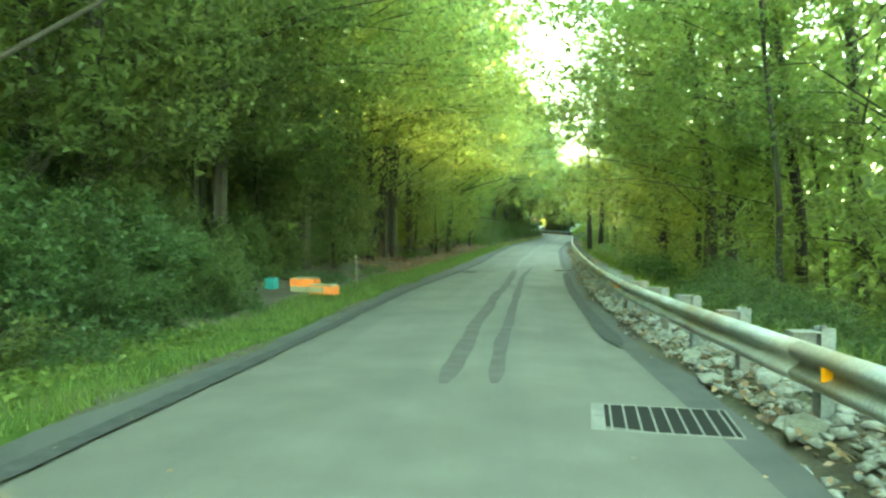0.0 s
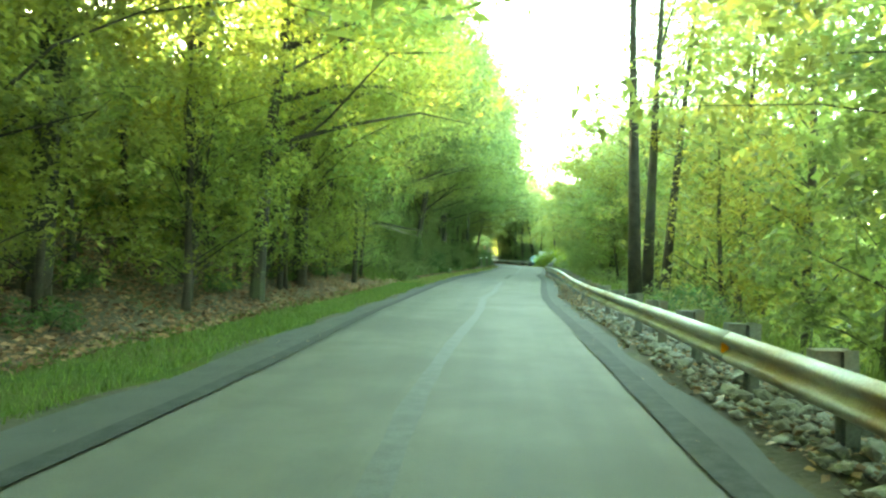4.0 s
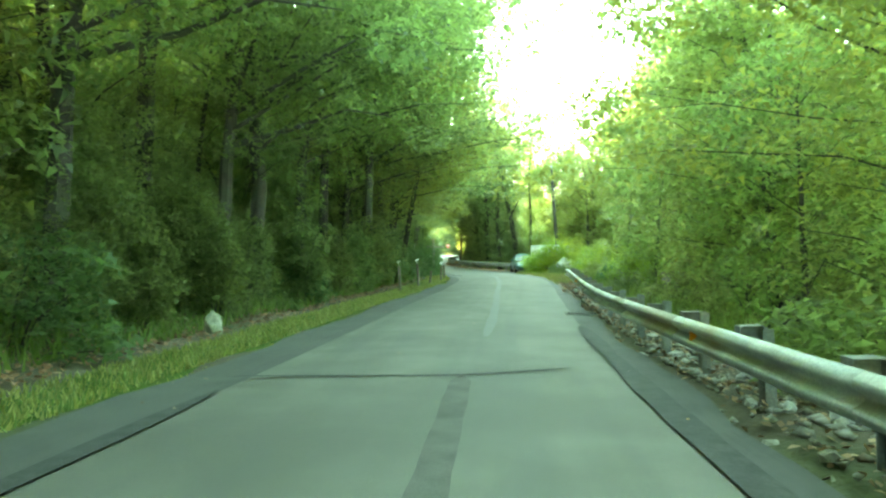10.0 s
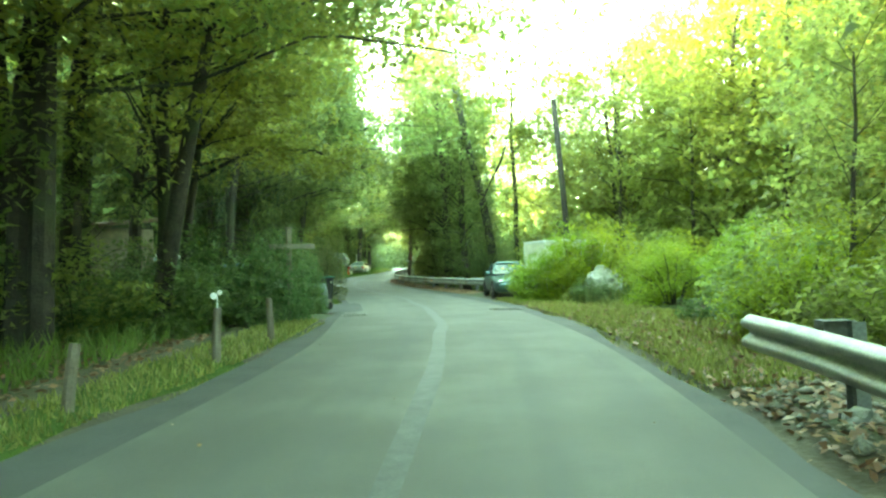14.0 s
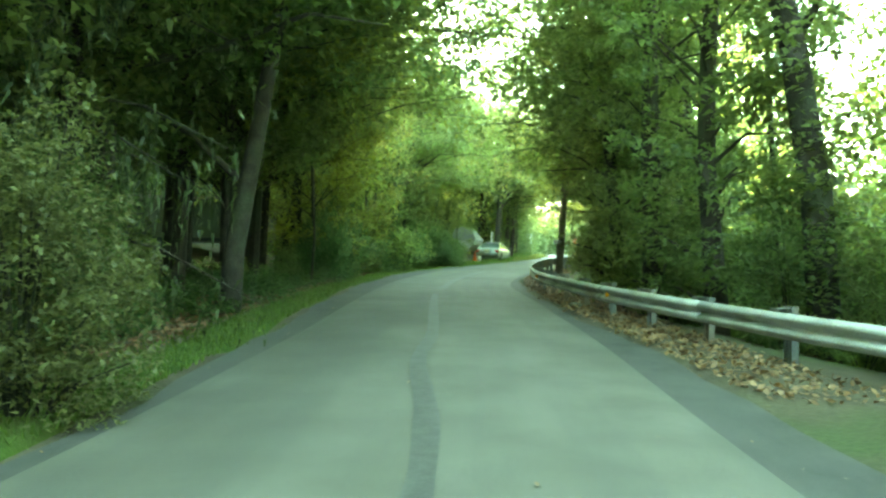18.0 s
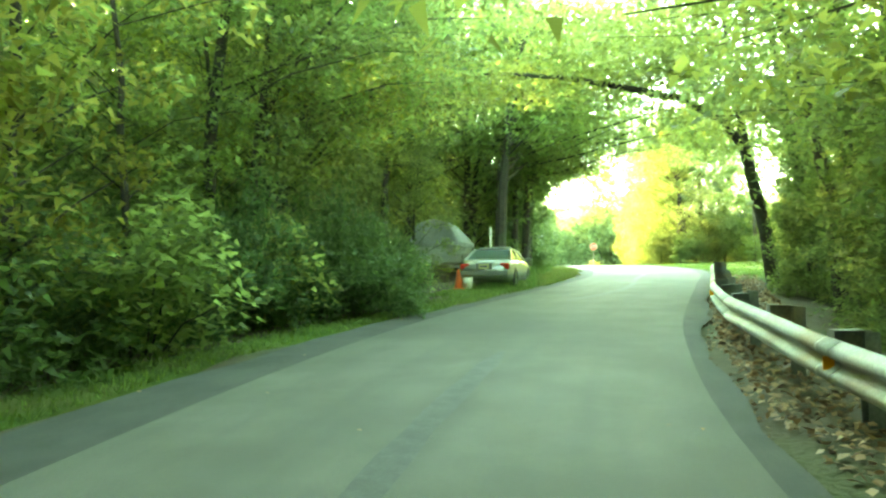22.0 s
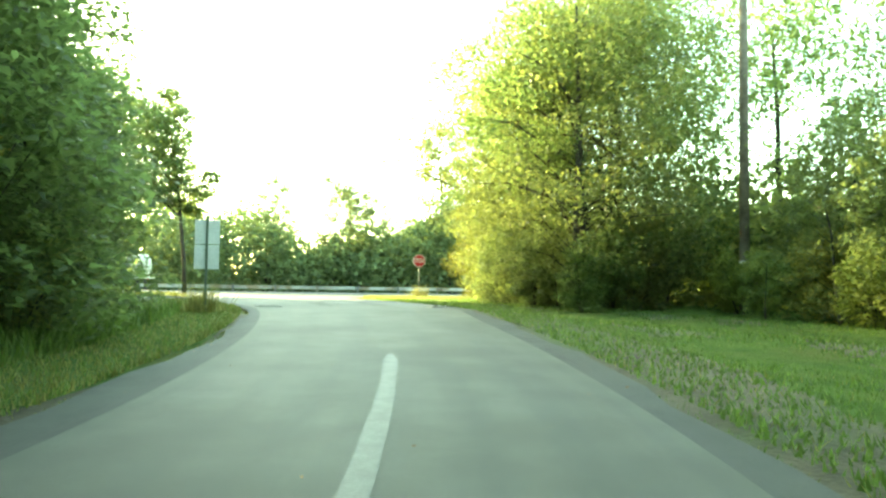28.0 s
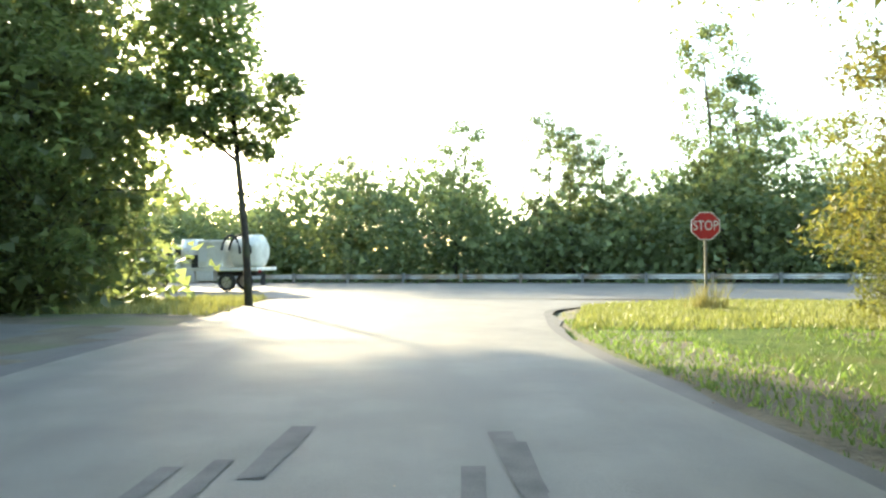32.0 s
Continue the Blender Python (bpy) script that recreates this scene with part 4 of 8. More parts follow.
for x, y, s in ((15.3, 243.0, 1.02), (22.3, 243.0, 0.95), (24.2, 244.0, 1.02), (25.8, 245.0, 0.85), (34.6, 243.5, 1.35), (36.6, 244.5, 1.25), (6.0, 246.0, 0.8)):
    far_tree.put("tree", x, y, "tall slim tree standing over the far scrub", "tree", "trees beyond the main road", s)
for x, y, k, s in ((9.6, 206.8, 3, 0.55), (7.0, 206.0, 0, 0.5), (1.0, 207.0, 1, 0.6), (18.6, 182.5, 3, 0.5), (18.8, 188.0, 1, 0.45), (16.5, 192.5, 0, 0.5)):
    mid[k].put("young_tree", x, y, "dense young tree in shade beside the side road", "tree", "trees round the junction", s)
for x, y, k, s in ((24.8, 138.0, 1, 0.5), (24.6, 144.5, 1, 0.6)):
    broad[k].put("tree", x, y, "tall dark dense tree on the outside of the bend", "tree", "trees along the bend", s)
# canopy over the shaded bend and the road ahead of the junction
over = [Tree(61, 15, 5.6, 6.2, 15000, 0.17, 0.24, leaf_green, 130), Tree(62, 14, 5.2, 5.8, 15000, 0.17, 0.22, leaf_yellow, 130), Tree(67, 14, 4.6, 5.6, 15000, 0.14, 0.17, leaf_green, 150)]
for x, y, k, s in ((10.0, 143.0, 1, 0.95), (12.4, 158.0, 1, 0.8), (8.8, 136.0, 0, 1.1), (-3.4, 31.5, 2, 1.0), (23.8, 141.5, 0, 1.0), (26.0, 149.5, 0, 0.8), (-6.0, 8.0, 2, 1.1), (-6.2, 25.5, 2, 1.0), (5.0, 72.0, 1, 1.0), (8.0, 88.0, 0, 1.0), (10.0, 99.0, 1, 1.0), (12.5, 108.0, 1, 0.85)):
    over[k].put("tree", x, y, "spreading tree whose branches reach over the lane", "tree", "trees over the lane", s)
reach = [Reach(63, 13, 5.2, 8.0, 17000, 0.145, leaf_green), Reach(64, 12, 4.6, 7.0, 17000, 0.14, leaf_deep_shade), Reach(65, 14, 5.6, 8.5, 17000, 0.145, leaf_yellow), Reach(66, 14, 5.4, 11.5, 15000, 0.175, leaf_green, 16), Reach(68, 13, 5.0, 8.0, 14000, 0.15, leaf_green), Reach(69, 13, 5.0, 8.5, 15000, 0.15, leaf_olive), Reach(70, 11, 4.2, 6.8, 12000, 0.13, leaf_yellow)]
for x, y, k, s, t in ((11.0, 106.6, 3, 1.1, 0), (10.2, 101.2, 3, 1.15, 5), (18.4, 168.6, 3, 0.95, 4), (19.2, 172.2, 3, 0.9, -6), (10.4, 127.0, 3, 1.2, 4), (10.2, 133.8, 3, 1.2, -4), (9.6, 140.4, 3, 1.1, 6), (33.6, 203.6, 5, 1.0, 176), (11.4, 109.4, 6, 0.85, 8), (0.6, 57.8, 6, 0.8, 4), (11.2, 124.5, 0, 1.0, 10), (10.9, 128.8, 1, 1.05, -8), (10.4, 132.6, 2, 1.0, 5), (10.2, 137.0, 0, 1.0, 0), (9.8, 141.0, 1, 1.0, 8), (12.6, 155.5, 0, 0.8, 0), (12.6, 121.5, 1, 1.05, 0), (12.6, 126.0, 1, 1.1, 4),
                   (14.2, 171.4, 1, 0.95, 5), (17.2, 171.6, 0, 0.9, -12), (18.0, 174.2, 1, 0.75, 0), (8.4, 130.6, 1, 1.05, 0), (24.6, 134.8, 1, 1.05, 178), (24.6, 139.0, 0, 1.0, 186), (25.2, 144.0, 2, 0.95, 175),
                   (7.6, 86.0, 1, 1.0, 0), (8.8, 92.5, 0, 1.05, -8), (10.2, 98.0, 1, 1.0, 6), (11.4, 103.5, 2, 1.0, -5), (4.4, 75.0, 0, 1.0, 0), (-7.6, 21.0, 4, 1.0, 0), (-4.4, 30.0, 4, 1.0, -10), (-3.6, 40.0, 4, 1.05, 0), (30.2, 166.0, 0, 0.9, 178)):
    reach[k].put("tree", x, y, "roadside tree reaching leafy boughs over the lane", "tree", "trees over the lane", s, t)
woodland("dense low scrub along the far side of the main road", lambda rng, k: (rng.uniform(-70, 95, k), rng.uniform(240, 262, k)), 190000, 0.42, lambda x, y: 7.0 + 1.8 * np.sin(x * 0.21) + 1.3 * np.sin(x * 0.57), leaf_haze, 15, 1.2)
woodland("scrub and trees closing the lawn", lambda rng, k: (rng.uniform(39.5, 54, k), rng.uniform(166, 214, k)), 60000, 0.32, lambda x, y: 4.5, leaf_green, 16, 1.2)
woodland("backlit dark wood beside the junction", lambda rng, k: (rng.uniform(-45, 11, k), rng.uniform(208, 216, k)), 80000, 0.42, lambda x, y: 9.5, leaf_deep_shade, 17, 1.2)
for i in range(13):
    x = -50 + i * 9.4 + random.uniform(-2, 2)
    random.choice(tall).put("tree", x, 243 + random.uniform(0, 10), "hazy tree in the scrub beyond the main road", "tree", "trees beyond the main road", random.uniform(0.5, 0.72))

# a far wooded hill
hill_mat = rough_mat("hill_wood", (0.05, 0.085, 0.04), (0.09, 0.13, 0.06), 0.05, 0.95, 0, 1.0, 0.4, dist=3.0)
hv, hf = [], []
for j in range(25):
    for i in range(61):
        x, y = -600 + i * 25, 750 + j * 22
        hv.append((x, y, 80 * math.exp(-(((x - 130) / 130) ** 2)) * math.sin(math.pi * j / 24) + 5 * noise.noise((x * 0.02, y * 0.02, 0))))
for j in range(24):
    for i in range(60):
        hf.append((j * 61 + i, j * 61 + i + 1, (j + 1) * 61 + i + 1, (j + 1) * 61 + i))
tagged(mesh_part("backdrop", array_mesh("backdrop", hv, hf, hill_mat, True)), "distant wooded hill in haze", "hill", kind="structure")


# ---- grass, litter, stones ----
def blades(label, xs, ys, h, material, seed, width=0.012, name="grass"):
    rng = np.random.default_rng(seed)
    n = len(xs)
    z = ground_z(xs, ys)
    a = rng.uniform(0, 2 * np.pi, n)
    hh = h * rng.uniform(0.4, 1.3, n)
    lean = rng.normal(0, 0.35, (n, 2)) * hh[:, None]
    w = width * rng.uniform(0.7, 1.6, n)
    base = np.stack([xs, ys, z - 0.01], 1)
    off = np.stack([np.cos(a) * w, np.sin(a) * w, 0 * a], 1)
    tip = base + np.stack([lean[:, 0], lean[:, 1], hh], 1)
    v = np.stack([base - off, base + off, tip], 1).reshape(-1, 3)
    return tagged(mesh_part(name, array_mesh(name, v, np.arange(3 * n).reshape(n, 3), material)), label, "grass", kind="stuff")


rng = np.random.default_rng(77)


def verge(side, y0, y1, lo, hi, n):
    y = rng.uniform(y0, y1, n)
    off = lo + (hi - lo) * rng.uniform(0, 1, n) ** 1.2
    x = left_edge(np.minimum(y, 210)) - off if side < 0 else right_edge(np.minimum(y, 210)) + off
    return x, y


def turf_sheet(side, y0, y1, width):
    """A sheet of turf lying on the ground along the road's edge, ragged at its outer side."""
    ys, n, v, f = np.arange(y0, y1 + 0.01, 0.8), 8, [], []
    for j, y in enumerate(ys):
        out = width * (1 + 0.25 * noise.noise((y * 0.35, side, 0)))
        e = float(left_edge(y)) if side < 0 else float(right_edge(y))
        for k in range(n + 1):
            x = e + side * (0.12 + (out - 0.12) * k / n)
            v.append((x, y, gz(x, y) + 0.015 - (0.12 if k == n else 0)))
    for j in range(len(ys) - 1):
        for k in range(n):
            a = j * (n + 1) + k
            q = (a, a + 1, a + n + 2, a + n + 1)
            f.append(q if side > 0 else q[::-1])
    tagged(mesh_part("ground", array_mesh("ground", v, f, turf, True)), "short worn turf beside the lane", "turf", kind="structure")


turf_sheet(-1, -20, 60, 1.9)
turf_sheet(-1, 60, 102, 1.25)
turf_sheet(-1, 118, 158, 1.1)
turf_sheet(-1, 158, 194, 2.6)
turf_sheet(1, 165, 208, 15)
x_, y_ = np.concatenate([verge(-1, -6, 60, -0.05, 2.0, 40000), verge(-1, 60, 108, -0.05, 1.2, 9000)], 1)
blades("mown green grass verge along the lane", x_, y_, 0.10, grass_mat, 1, 0.009)
x_, y_ = verge(-1, 58, 108, 0.0, 1.3, 22000)
blades("dry yellowing grass on the verge", x_, y_, 0.10, grass_dry, 2, 0.014)
x_, y_ = np.concatenate([verge(-1, 117, 158, -0.05, 1.3, 14000), verge(-1, 158, 200, -0.05, 2.2, 20000)], 1)
blades("lush green grass on the shaded verge", x_, y_, 0.085, grass_mat, 3, 0.012)
x_, y_ = verge(-1, 162, 200, -0.05, 2.4, 16000)
blades("dull dry grass on the corner verge", x_, y_, 0.09, grass_dry, 31, 0.012)
x_, y_ = verge(1, 98, 116, 0.05, 2.6, 16000)
blades("dry straw grass on the gravel verge", x_, y_, 0.13, grass_dry, 4, 0.014)
x_, y_ = verge(1, 163, 209, 0.05, 14, 80000)
blades("mown lawn in evening light", x_, y_, 0.085, grass_mat, 5, 0.014)
x_, y_ = verge(1, 175, 212, 0.05, 7, 6000)
blades("dry tufts in the lawn", x_, y_, 0.08, grass_dry, 6, 0.007)
xx, yy = rng.uniform(25.6, 36, 30000), rng.uniform(207, 219, 30000)
ok = (yy < main_near(xx) - 0.1) & (xx > right_edge(np.minimum(yy, 219)) + 0.05)
blades("sunlit yellow grass at the corner", xx[ok], yy[ok], 0.16, grass_dry, 7, 0.02)
xx, yy = rng.uniform(10, 18, 9000), rng.uniform(209, 219, 9000)
ok = xx < left_edge(np.minimum(yy, 219)) - 0.1
blades("sunlit grass island round the lone tree", xx[ok], yy[ok], 0.2, grass_dry, 8, 0.02)
# tall weeds behind the rail
x_, y_ = verge(1, -5, 97, 1.3, 4.0, 26000)
blades("rank weeds behind the guard rail", x_, y_, 0.5, grass_mat, 9, 0.02, "weeds")
x_, y_ = np.concatenate([verge(-1, -5, 6, 2.0, 4.4, 2500), verge(-1, 58, 118, 2.0, 4.4, 9000), verge(-1, 138, 157, 1.6, 3.6, 3500), verge(-1, 170, 190, 1.6, 3.6, 3500)], 1)
blades("rank weeds at the wood's edge", x_, y_, 0.36, grass_mat, 10, 0.022, "weeds")


def litter(label, x, y, size, material, seed, name="leaf_litter"):
    r = np.random.default_rng(seed)
    c = np.stack([x, y, ground_z(x, y) + r.uniform(0.005, 0.05, len(x))], 1)
    v, f = leaf_quads(c, size, r, -0.05, 0.36)
    v[:, 2] = np.minimum(v[:, 2], np.repeat(c[:, 2], 4) + 0.05)
    return tagged(mesh_part(name, array_mesh(name, v, f, material)), label, "leaf litter", kind="stuff")


leaf_dead = leaf_mat("leaf_dead", (0.14, 0.085, 0.04), (0.30, 0.20, 0.11), (0.25, 0.14, 0.06), 0.15)
x_, y_ = verge(1, -4, 98, 0.0, 1.6, 11000)
litter("brown fallen leaves under the guard rail", x_, y_, 0.08, leaf_dead, 21)
x_, y_ = verge(1, 84, 112, 0.0, 1.8, 6000)
litter("brown fallen leaves on the gravel", x_, y_, 0.08, leaf_dead, 22)
x_, y_ = verge(1, 122, 166, 0.0, 1.5, 12000)
litter("brown fallen leaves along the bend", x_, y_, 0.08, leaf_dead, 23)
x_, y_ = np.concatenate([verge(-1, 28, 60, 1.5, 8.0, 20000), verge(-1, 60, 105, 1.5, 5.0, 8000)], 1)
litter("dead leaves and twigs on the bank", x_, y_, 0.11, leaf_dead, 24)
x_, y_ = verge(-1, 119, 145, 1.1, 7.0, 9000)
litter("dark damp leaf litter on the floor of the hollow", x_, y_, 0.11, leaf_dead, 26)


def stone_mesh(seed):
    bm = bmesh.new()
    bmesh.ops.create_icosphere(bm, subdivisions=1, radius=0.5)
    for v in bm.verts:
        v.co *= 1 + 0.5 * noise.noise(v.co * 1.7 + Vector((seed * 3.1, 0, 0)))
        v.co.z *= 0.62
    me = bpy.data.meshes.new("stone")
    bm.to_mesh(me)
    bm.free()
    me.materials.append(stone_mat)
    return me


stones = [stone_mesh(k) for k in range(7)]
riprap = thing("riprap", (4.0, 12.0, gz(4.0, 12.0)), "loose pale limestone rubble under the guard rail", "riprap")
inv = riprap.matrix_world.inverted()
for i in range(290):
    y = random.uniform(-2, 46) if i < 230 else random.uniform(58, 97)
    x = float(rail_x(y)) + random.uniform(-0.15, 0.75)
    s = random.uniform(0.12, 0.3)
    ob = new("stone", stones[i % 7])
    ob.parent = riprap
    ob.matrix_basis = inv @ pose(x, y, gz(x, y) + 0.04, random.uniform(-25, 25), random.uniform(-25, 25), random.uniform(0, 360)) @ Matrix.Diagonal((s, s * random.uniform(0.7, 1.2), s, 1))
# smaller rubble between the large stones
r_ = np.random.default_rng(61)
n_ = 5200
y_ = np.where(r_.uniform(0, 1, n_) < 0.72, r_.uniform(-3, 47, n_), r_.uniform(57, 98, n_))
x_ = rail_x(y_) + r_.uniform(-0.28, 0.85, n_)
base_ = np.array([(1, 0, 0), (-1, 0, 0), (0, 1, 0), (0, -1, 0), (0, 0, 1), (0, 0, -1)], float)
tri_ = np.array([(0, 2, 4), (2, 1, 4), (1, 3, 4), (3, 0, 4), (2, 0, 5), (1, 2, 5), (3, 1, 5), (0, 3, 5)])
jit_ = base_[None] + r_.normal(0, 0.28, (n_, 6, 3))
a_ = r_.uniform(0, 6.28, n_)
rot_ = np.stack([np.stack([np.cos(a_), -np.sin(a_)], 1), np.stack([np.sin(a_), np.cos(a_)], 1)], 1)
size_ = r_.uniform(0.025, 0.085, n_)[:, None, None]
jit_ *= size_ * np.array([1.2, 0.85, 0.6])
jit_[:, :, :2] = np.einsum("nij,nkj->nki", rot_, jit_[:, :, :2])
v_ = jit_ + np.stack([x_, y_, ground_z(x_, y_) + 0.02], 1)[:, None, :]
tagged(mesh_part("gravel", array_mesh("gravel", v_.reshape(-1, 3), (tri_[None] + 6 * np.arange(n_)[:, None, None]).reshape(-1, 3), rubble_mat)), "pale broken limestone rubble and grit under the guard rail", "gravel", kind="stuff")
x_, y_ = verge(-1, 3, 10.5, 0.9, 3.2, 2600)
litter("heap of cut and wilting leafy twigs on the verge", x_, y_, 0.1, grass_mat, 25, "cuttings")


# ---- more materials for the things ----
black_rubber = rough_mat("black_rubber", (0.012, 0.012, 0.012), (0.025, 0.025, 0.025), 9.0, 0.85, 0, 0.2, 60.0)
black_plastic = rough_mat("black_plastic", (0.009, 0.010, 0.010), (0.016, 0.018, 0.018), 3.0, 0.5, 0, 0.1, 50.0, dist=0.003)
green_plastic = rough_mat("green_plastic", (0.015, 0.085, 0.055), (0.022, 0.12, 0.075), 4.0, 0.4, 0, 0.1, 40.0, dist=0.002)
white_paint = rough_mat("white_paint", (0.72, 0.72, 0.68), (0.8, 0.8, 0.77), 2.0, 0.35, 0, 0.05, 30.0, c=(0.62, 0.6, 0.54), dist=0.002)
dull_white = rough_mat("dull_white", (0.55, 0.54, 0.48), (0.68, 0.67, 0.6), 2.2, 0.7, 0, 0.15, 30.0, c=(0.42, 0.4, 0.32), dist=0.004)
sign_back = rough_mat("sign_back", (0.52, 0.53, 0.52), (0.6, 0.61, 0.6), 3.0, 0.5, 0.15, 0.05, 40.0, dist=0.002)
chrome = plain("chrome", (0.7, 0.7, 0.7), 0.15, 1.0)
wheel_alloy = plain("wheel_alloy", (0.45, 0.46, 0.46), 0.35, 0.8)
dark_trim = plain("dark_trim", (0.02, 0.02, 0.02), 0.6)
red_lamp = plain("red_lamp", (0.35, 0.02, 0.02), 0.2)
clear_lamp = plain("clear_lamp", (0.6, 0.6, 0.58), 0.1)
car_glass = glass_mat("car_glass")
plate_yellow = plain("plate", (0.5, 0.45, 0.2), 0.5)
bar_dark = plain("bar_dark", (0.05, 0.05, 0.12), 0.6)
canvas = rough_mat("canvas", (0.156, 0.162, 0.156), (0.24, 0.246, 0.234), 1.5, 0.85, 0, 0.5, 20.0, c=(0.108, 0.114, 0.102), dist=0.03)
tarp_grey = rough_mat("tarp_grey", (0.06, 0.07, 0.075), (0.14, 0.155, 0.16), 2.0, 0.5, 0, 0.4, 12.0, dist=0.03)
cone_orange = rough_mat("cone_orange", (0.55, 0.10, 0.03), (0.7, 0.15, 0.04), 6.0, 0.6, 0, 0.1, 30.0)
box_orange = rough_mat("box_orange", (0.62, 0.14, 0.03), (0.75, 0.2, 0.05), 3.0, 0.6, 0, 0.1, 30.0, c=(0.5, 0.2, 0.1))
tan_plastic = rough_mat("tan_plastic", (0.24, 0.22, 0.15), (0.34, 0.31, 0.2), 4.0, 0.7, 0, 0.2, 30.0, c=(0.18, 0.17, 0.1))
teal_paint = rough_mat("teal_paint", (0.02, 0.22, 0.22), (0.04, 0.3, 0.29), 3.0, 0.5, 0, 0.1, 30.0)
stop_red = rough_mat("stop_red", (0.42, 0.02, 0.025), (0.5, 0.03, 0.03), 3.0, 0.45, 0, 0.05, 30.0)
post_green = rough_mat("post_green", (0.06, 0.09, 0.07), (0.12, 0.15, 0.11), 5.0, 0.6, 0.3, 0.2, 40.0)
gray_wood = rough_mat("gray_wood", (0.16, 0.14, 0.11), (0.27, 0.24, 0.19), 5.0, 0.9, 0, 0.6, 40.0, dist=0.008)
rust_roof = rough_mat("rust_roof", (0.16, 0.10, 0.07), (0.26, 0.2, 0.16), 2.5, 0.8, 0.2, 0.4, 20.0)
siding = rough_mat("siding", (0.085, 0.09, 0.06), (0.12, 0.12, 0.08), 1.5, 0.8, 0, 0.2, 30.0, c=(0.075, 0.09, 0.06))
hull_white = rough_mat("hull_white", (0.3, 0.312, 0.288), (0.372, 0.378, 0.348), 2.0, 0.5, 0, 0.1, 20.0, c=(0.198, 0.216, 0.18))
pale_rock = rough_mat("pale_rock", (0.17, 0.18, 0.14), (0.46, 0.45, 0.4), 6.5, 0.9, 0, 1.0, 14.0, c=(0.25, 0.26, 0.2), dist=0.05)


def paint(name, col, flake=0.4):
    m = rough_mat(name, tuple(c * 0.9 for c in col), col, 1.5, 0.28, flake, 0.02, 80.0, c=tuple(c * 0.75 for c in col), world_space=False)
    m.node_tree.nodes["Principled BSDF"].inputs["Coat Weight"].default_value = 0.6
    m.node_tree.nodes["Principled BSDF"].inputs["Coat Roughness"].default_value = 0.08
    return m


def loft(rings, close=True, cap=True):
    """A skin over rings of equally many points."""
    bm = bmesh.new()
    vs = [[bm.verts.new(p) for p in r] for r in rings]
    n = len(rings[0])
    for a, b in zip(vs, vs[1:]):
        for k in range(n if close else n - 1):
            bm.faces.new((a[k], a[(k + 1) % n], b[(k + 1) % n], b[k]))
    if cap and close:
        bm.faces.new(vs[0][::-1])
        bm.faces.new(vs[-1])
    bmesh.ops.recalc_face_normals(bm, faces=bm.faces)
    return bm


def panel(corners, thick=0.012):
    """A thin plate through corners."""
    bm = bmesh.new()
    c = [Vector(p) for p in corners]
    n = (c[1] - c[0]).cross(c[2] - c[0]).normalized() * thick
    a, b = [bm.verts.new(p) for p in c], [bm.verts.new(p + n) for p in c]
    bm.faces.new(a[::-1])
    bm.faces.new(b)
    for k in range(len(c)):
        bm.faces.new((a[k], a[(k + 1) % len(c)], b[(k + 1) % len(c)], b[k]))
    bmesh.ops.recalc_face_normals(bm, faces=bm.faces)
    return bm


def disc(radius, width, sides=20, inner=0.0, axis="Y"):
    """A wheel-like drum, rounded at its rim, along an axis."""
    prof = [(inner, -width / 2), (radius * 0.93, -width / 2), (radius, -width * 0.32), (radius, width * 0.32), (radius * 0.93, width / 2), (inner, width / 2)]
    rings = []
    for k in range(sides):
        a = 2 * math.pi * k / sides
        rings.append([(r * math.cos(a), w, r * math.sin(a)) for r, w in prof])
    bm = bmesh.new()
    vs = [[bm.verts.new(p) for p in r] for r in rings]
    for i in range(sides):
        for k in range(len(prof) - (0 if inner else 1)):
            j = (k + 1) % len(prof)
            bm.faces.new((vs[i][k], vs[i][j], vs[(i + 1) % sides][j], vs[(i + 1) % sides][k]))
    bmesh.ops.remove_doubles(bm, verts=bm.verts, dist=1e-5)
    bmesh.ops.recalc_face_normals(bm, faces=bm.faces)
    if axis == "X":
        bmesh.ops.rotate(bm, verts=bm.verts, matrix=Matrix.Rotation(math.pi / 2, 3, "Z"))
    return bm


def ellipsoid(size, at):
    bm = bmesh.new()
    bmesh.ops.create_uvsphere(bm, u_segments=18, v_segments=10, radius=0.5)
    for v in bm.verts:
        v.co = Vector((v.co.x * size[0] + at[0], v.co.y * size[1] + at[1], v.co.z * size[2] + at[2]))
    return bm


def wheel(parent, x, y, r, out, name="wheel"):
    w = part(name, disc(r * 0.66, 0.16, 20), wheel_alloy, parent)
    w.location = (x, y, r)
    part("tyre", disc(r, 0.2, 24, r * 0.62), black_rubber, w, smooth=True)
    bm = bmesh.new()
    for k in range(5):
        bm_box(bm, (r * 0.5, 0.02, 0.05), (0, 0, 0), 0.004, Matrix.Rotation(k * 2 * math.pi / 5, 4, "Y") @ Matrix.Translation((r * 0.33, out * 0.085, 0)))
    part("rim", bm, chrome, w)
    return w


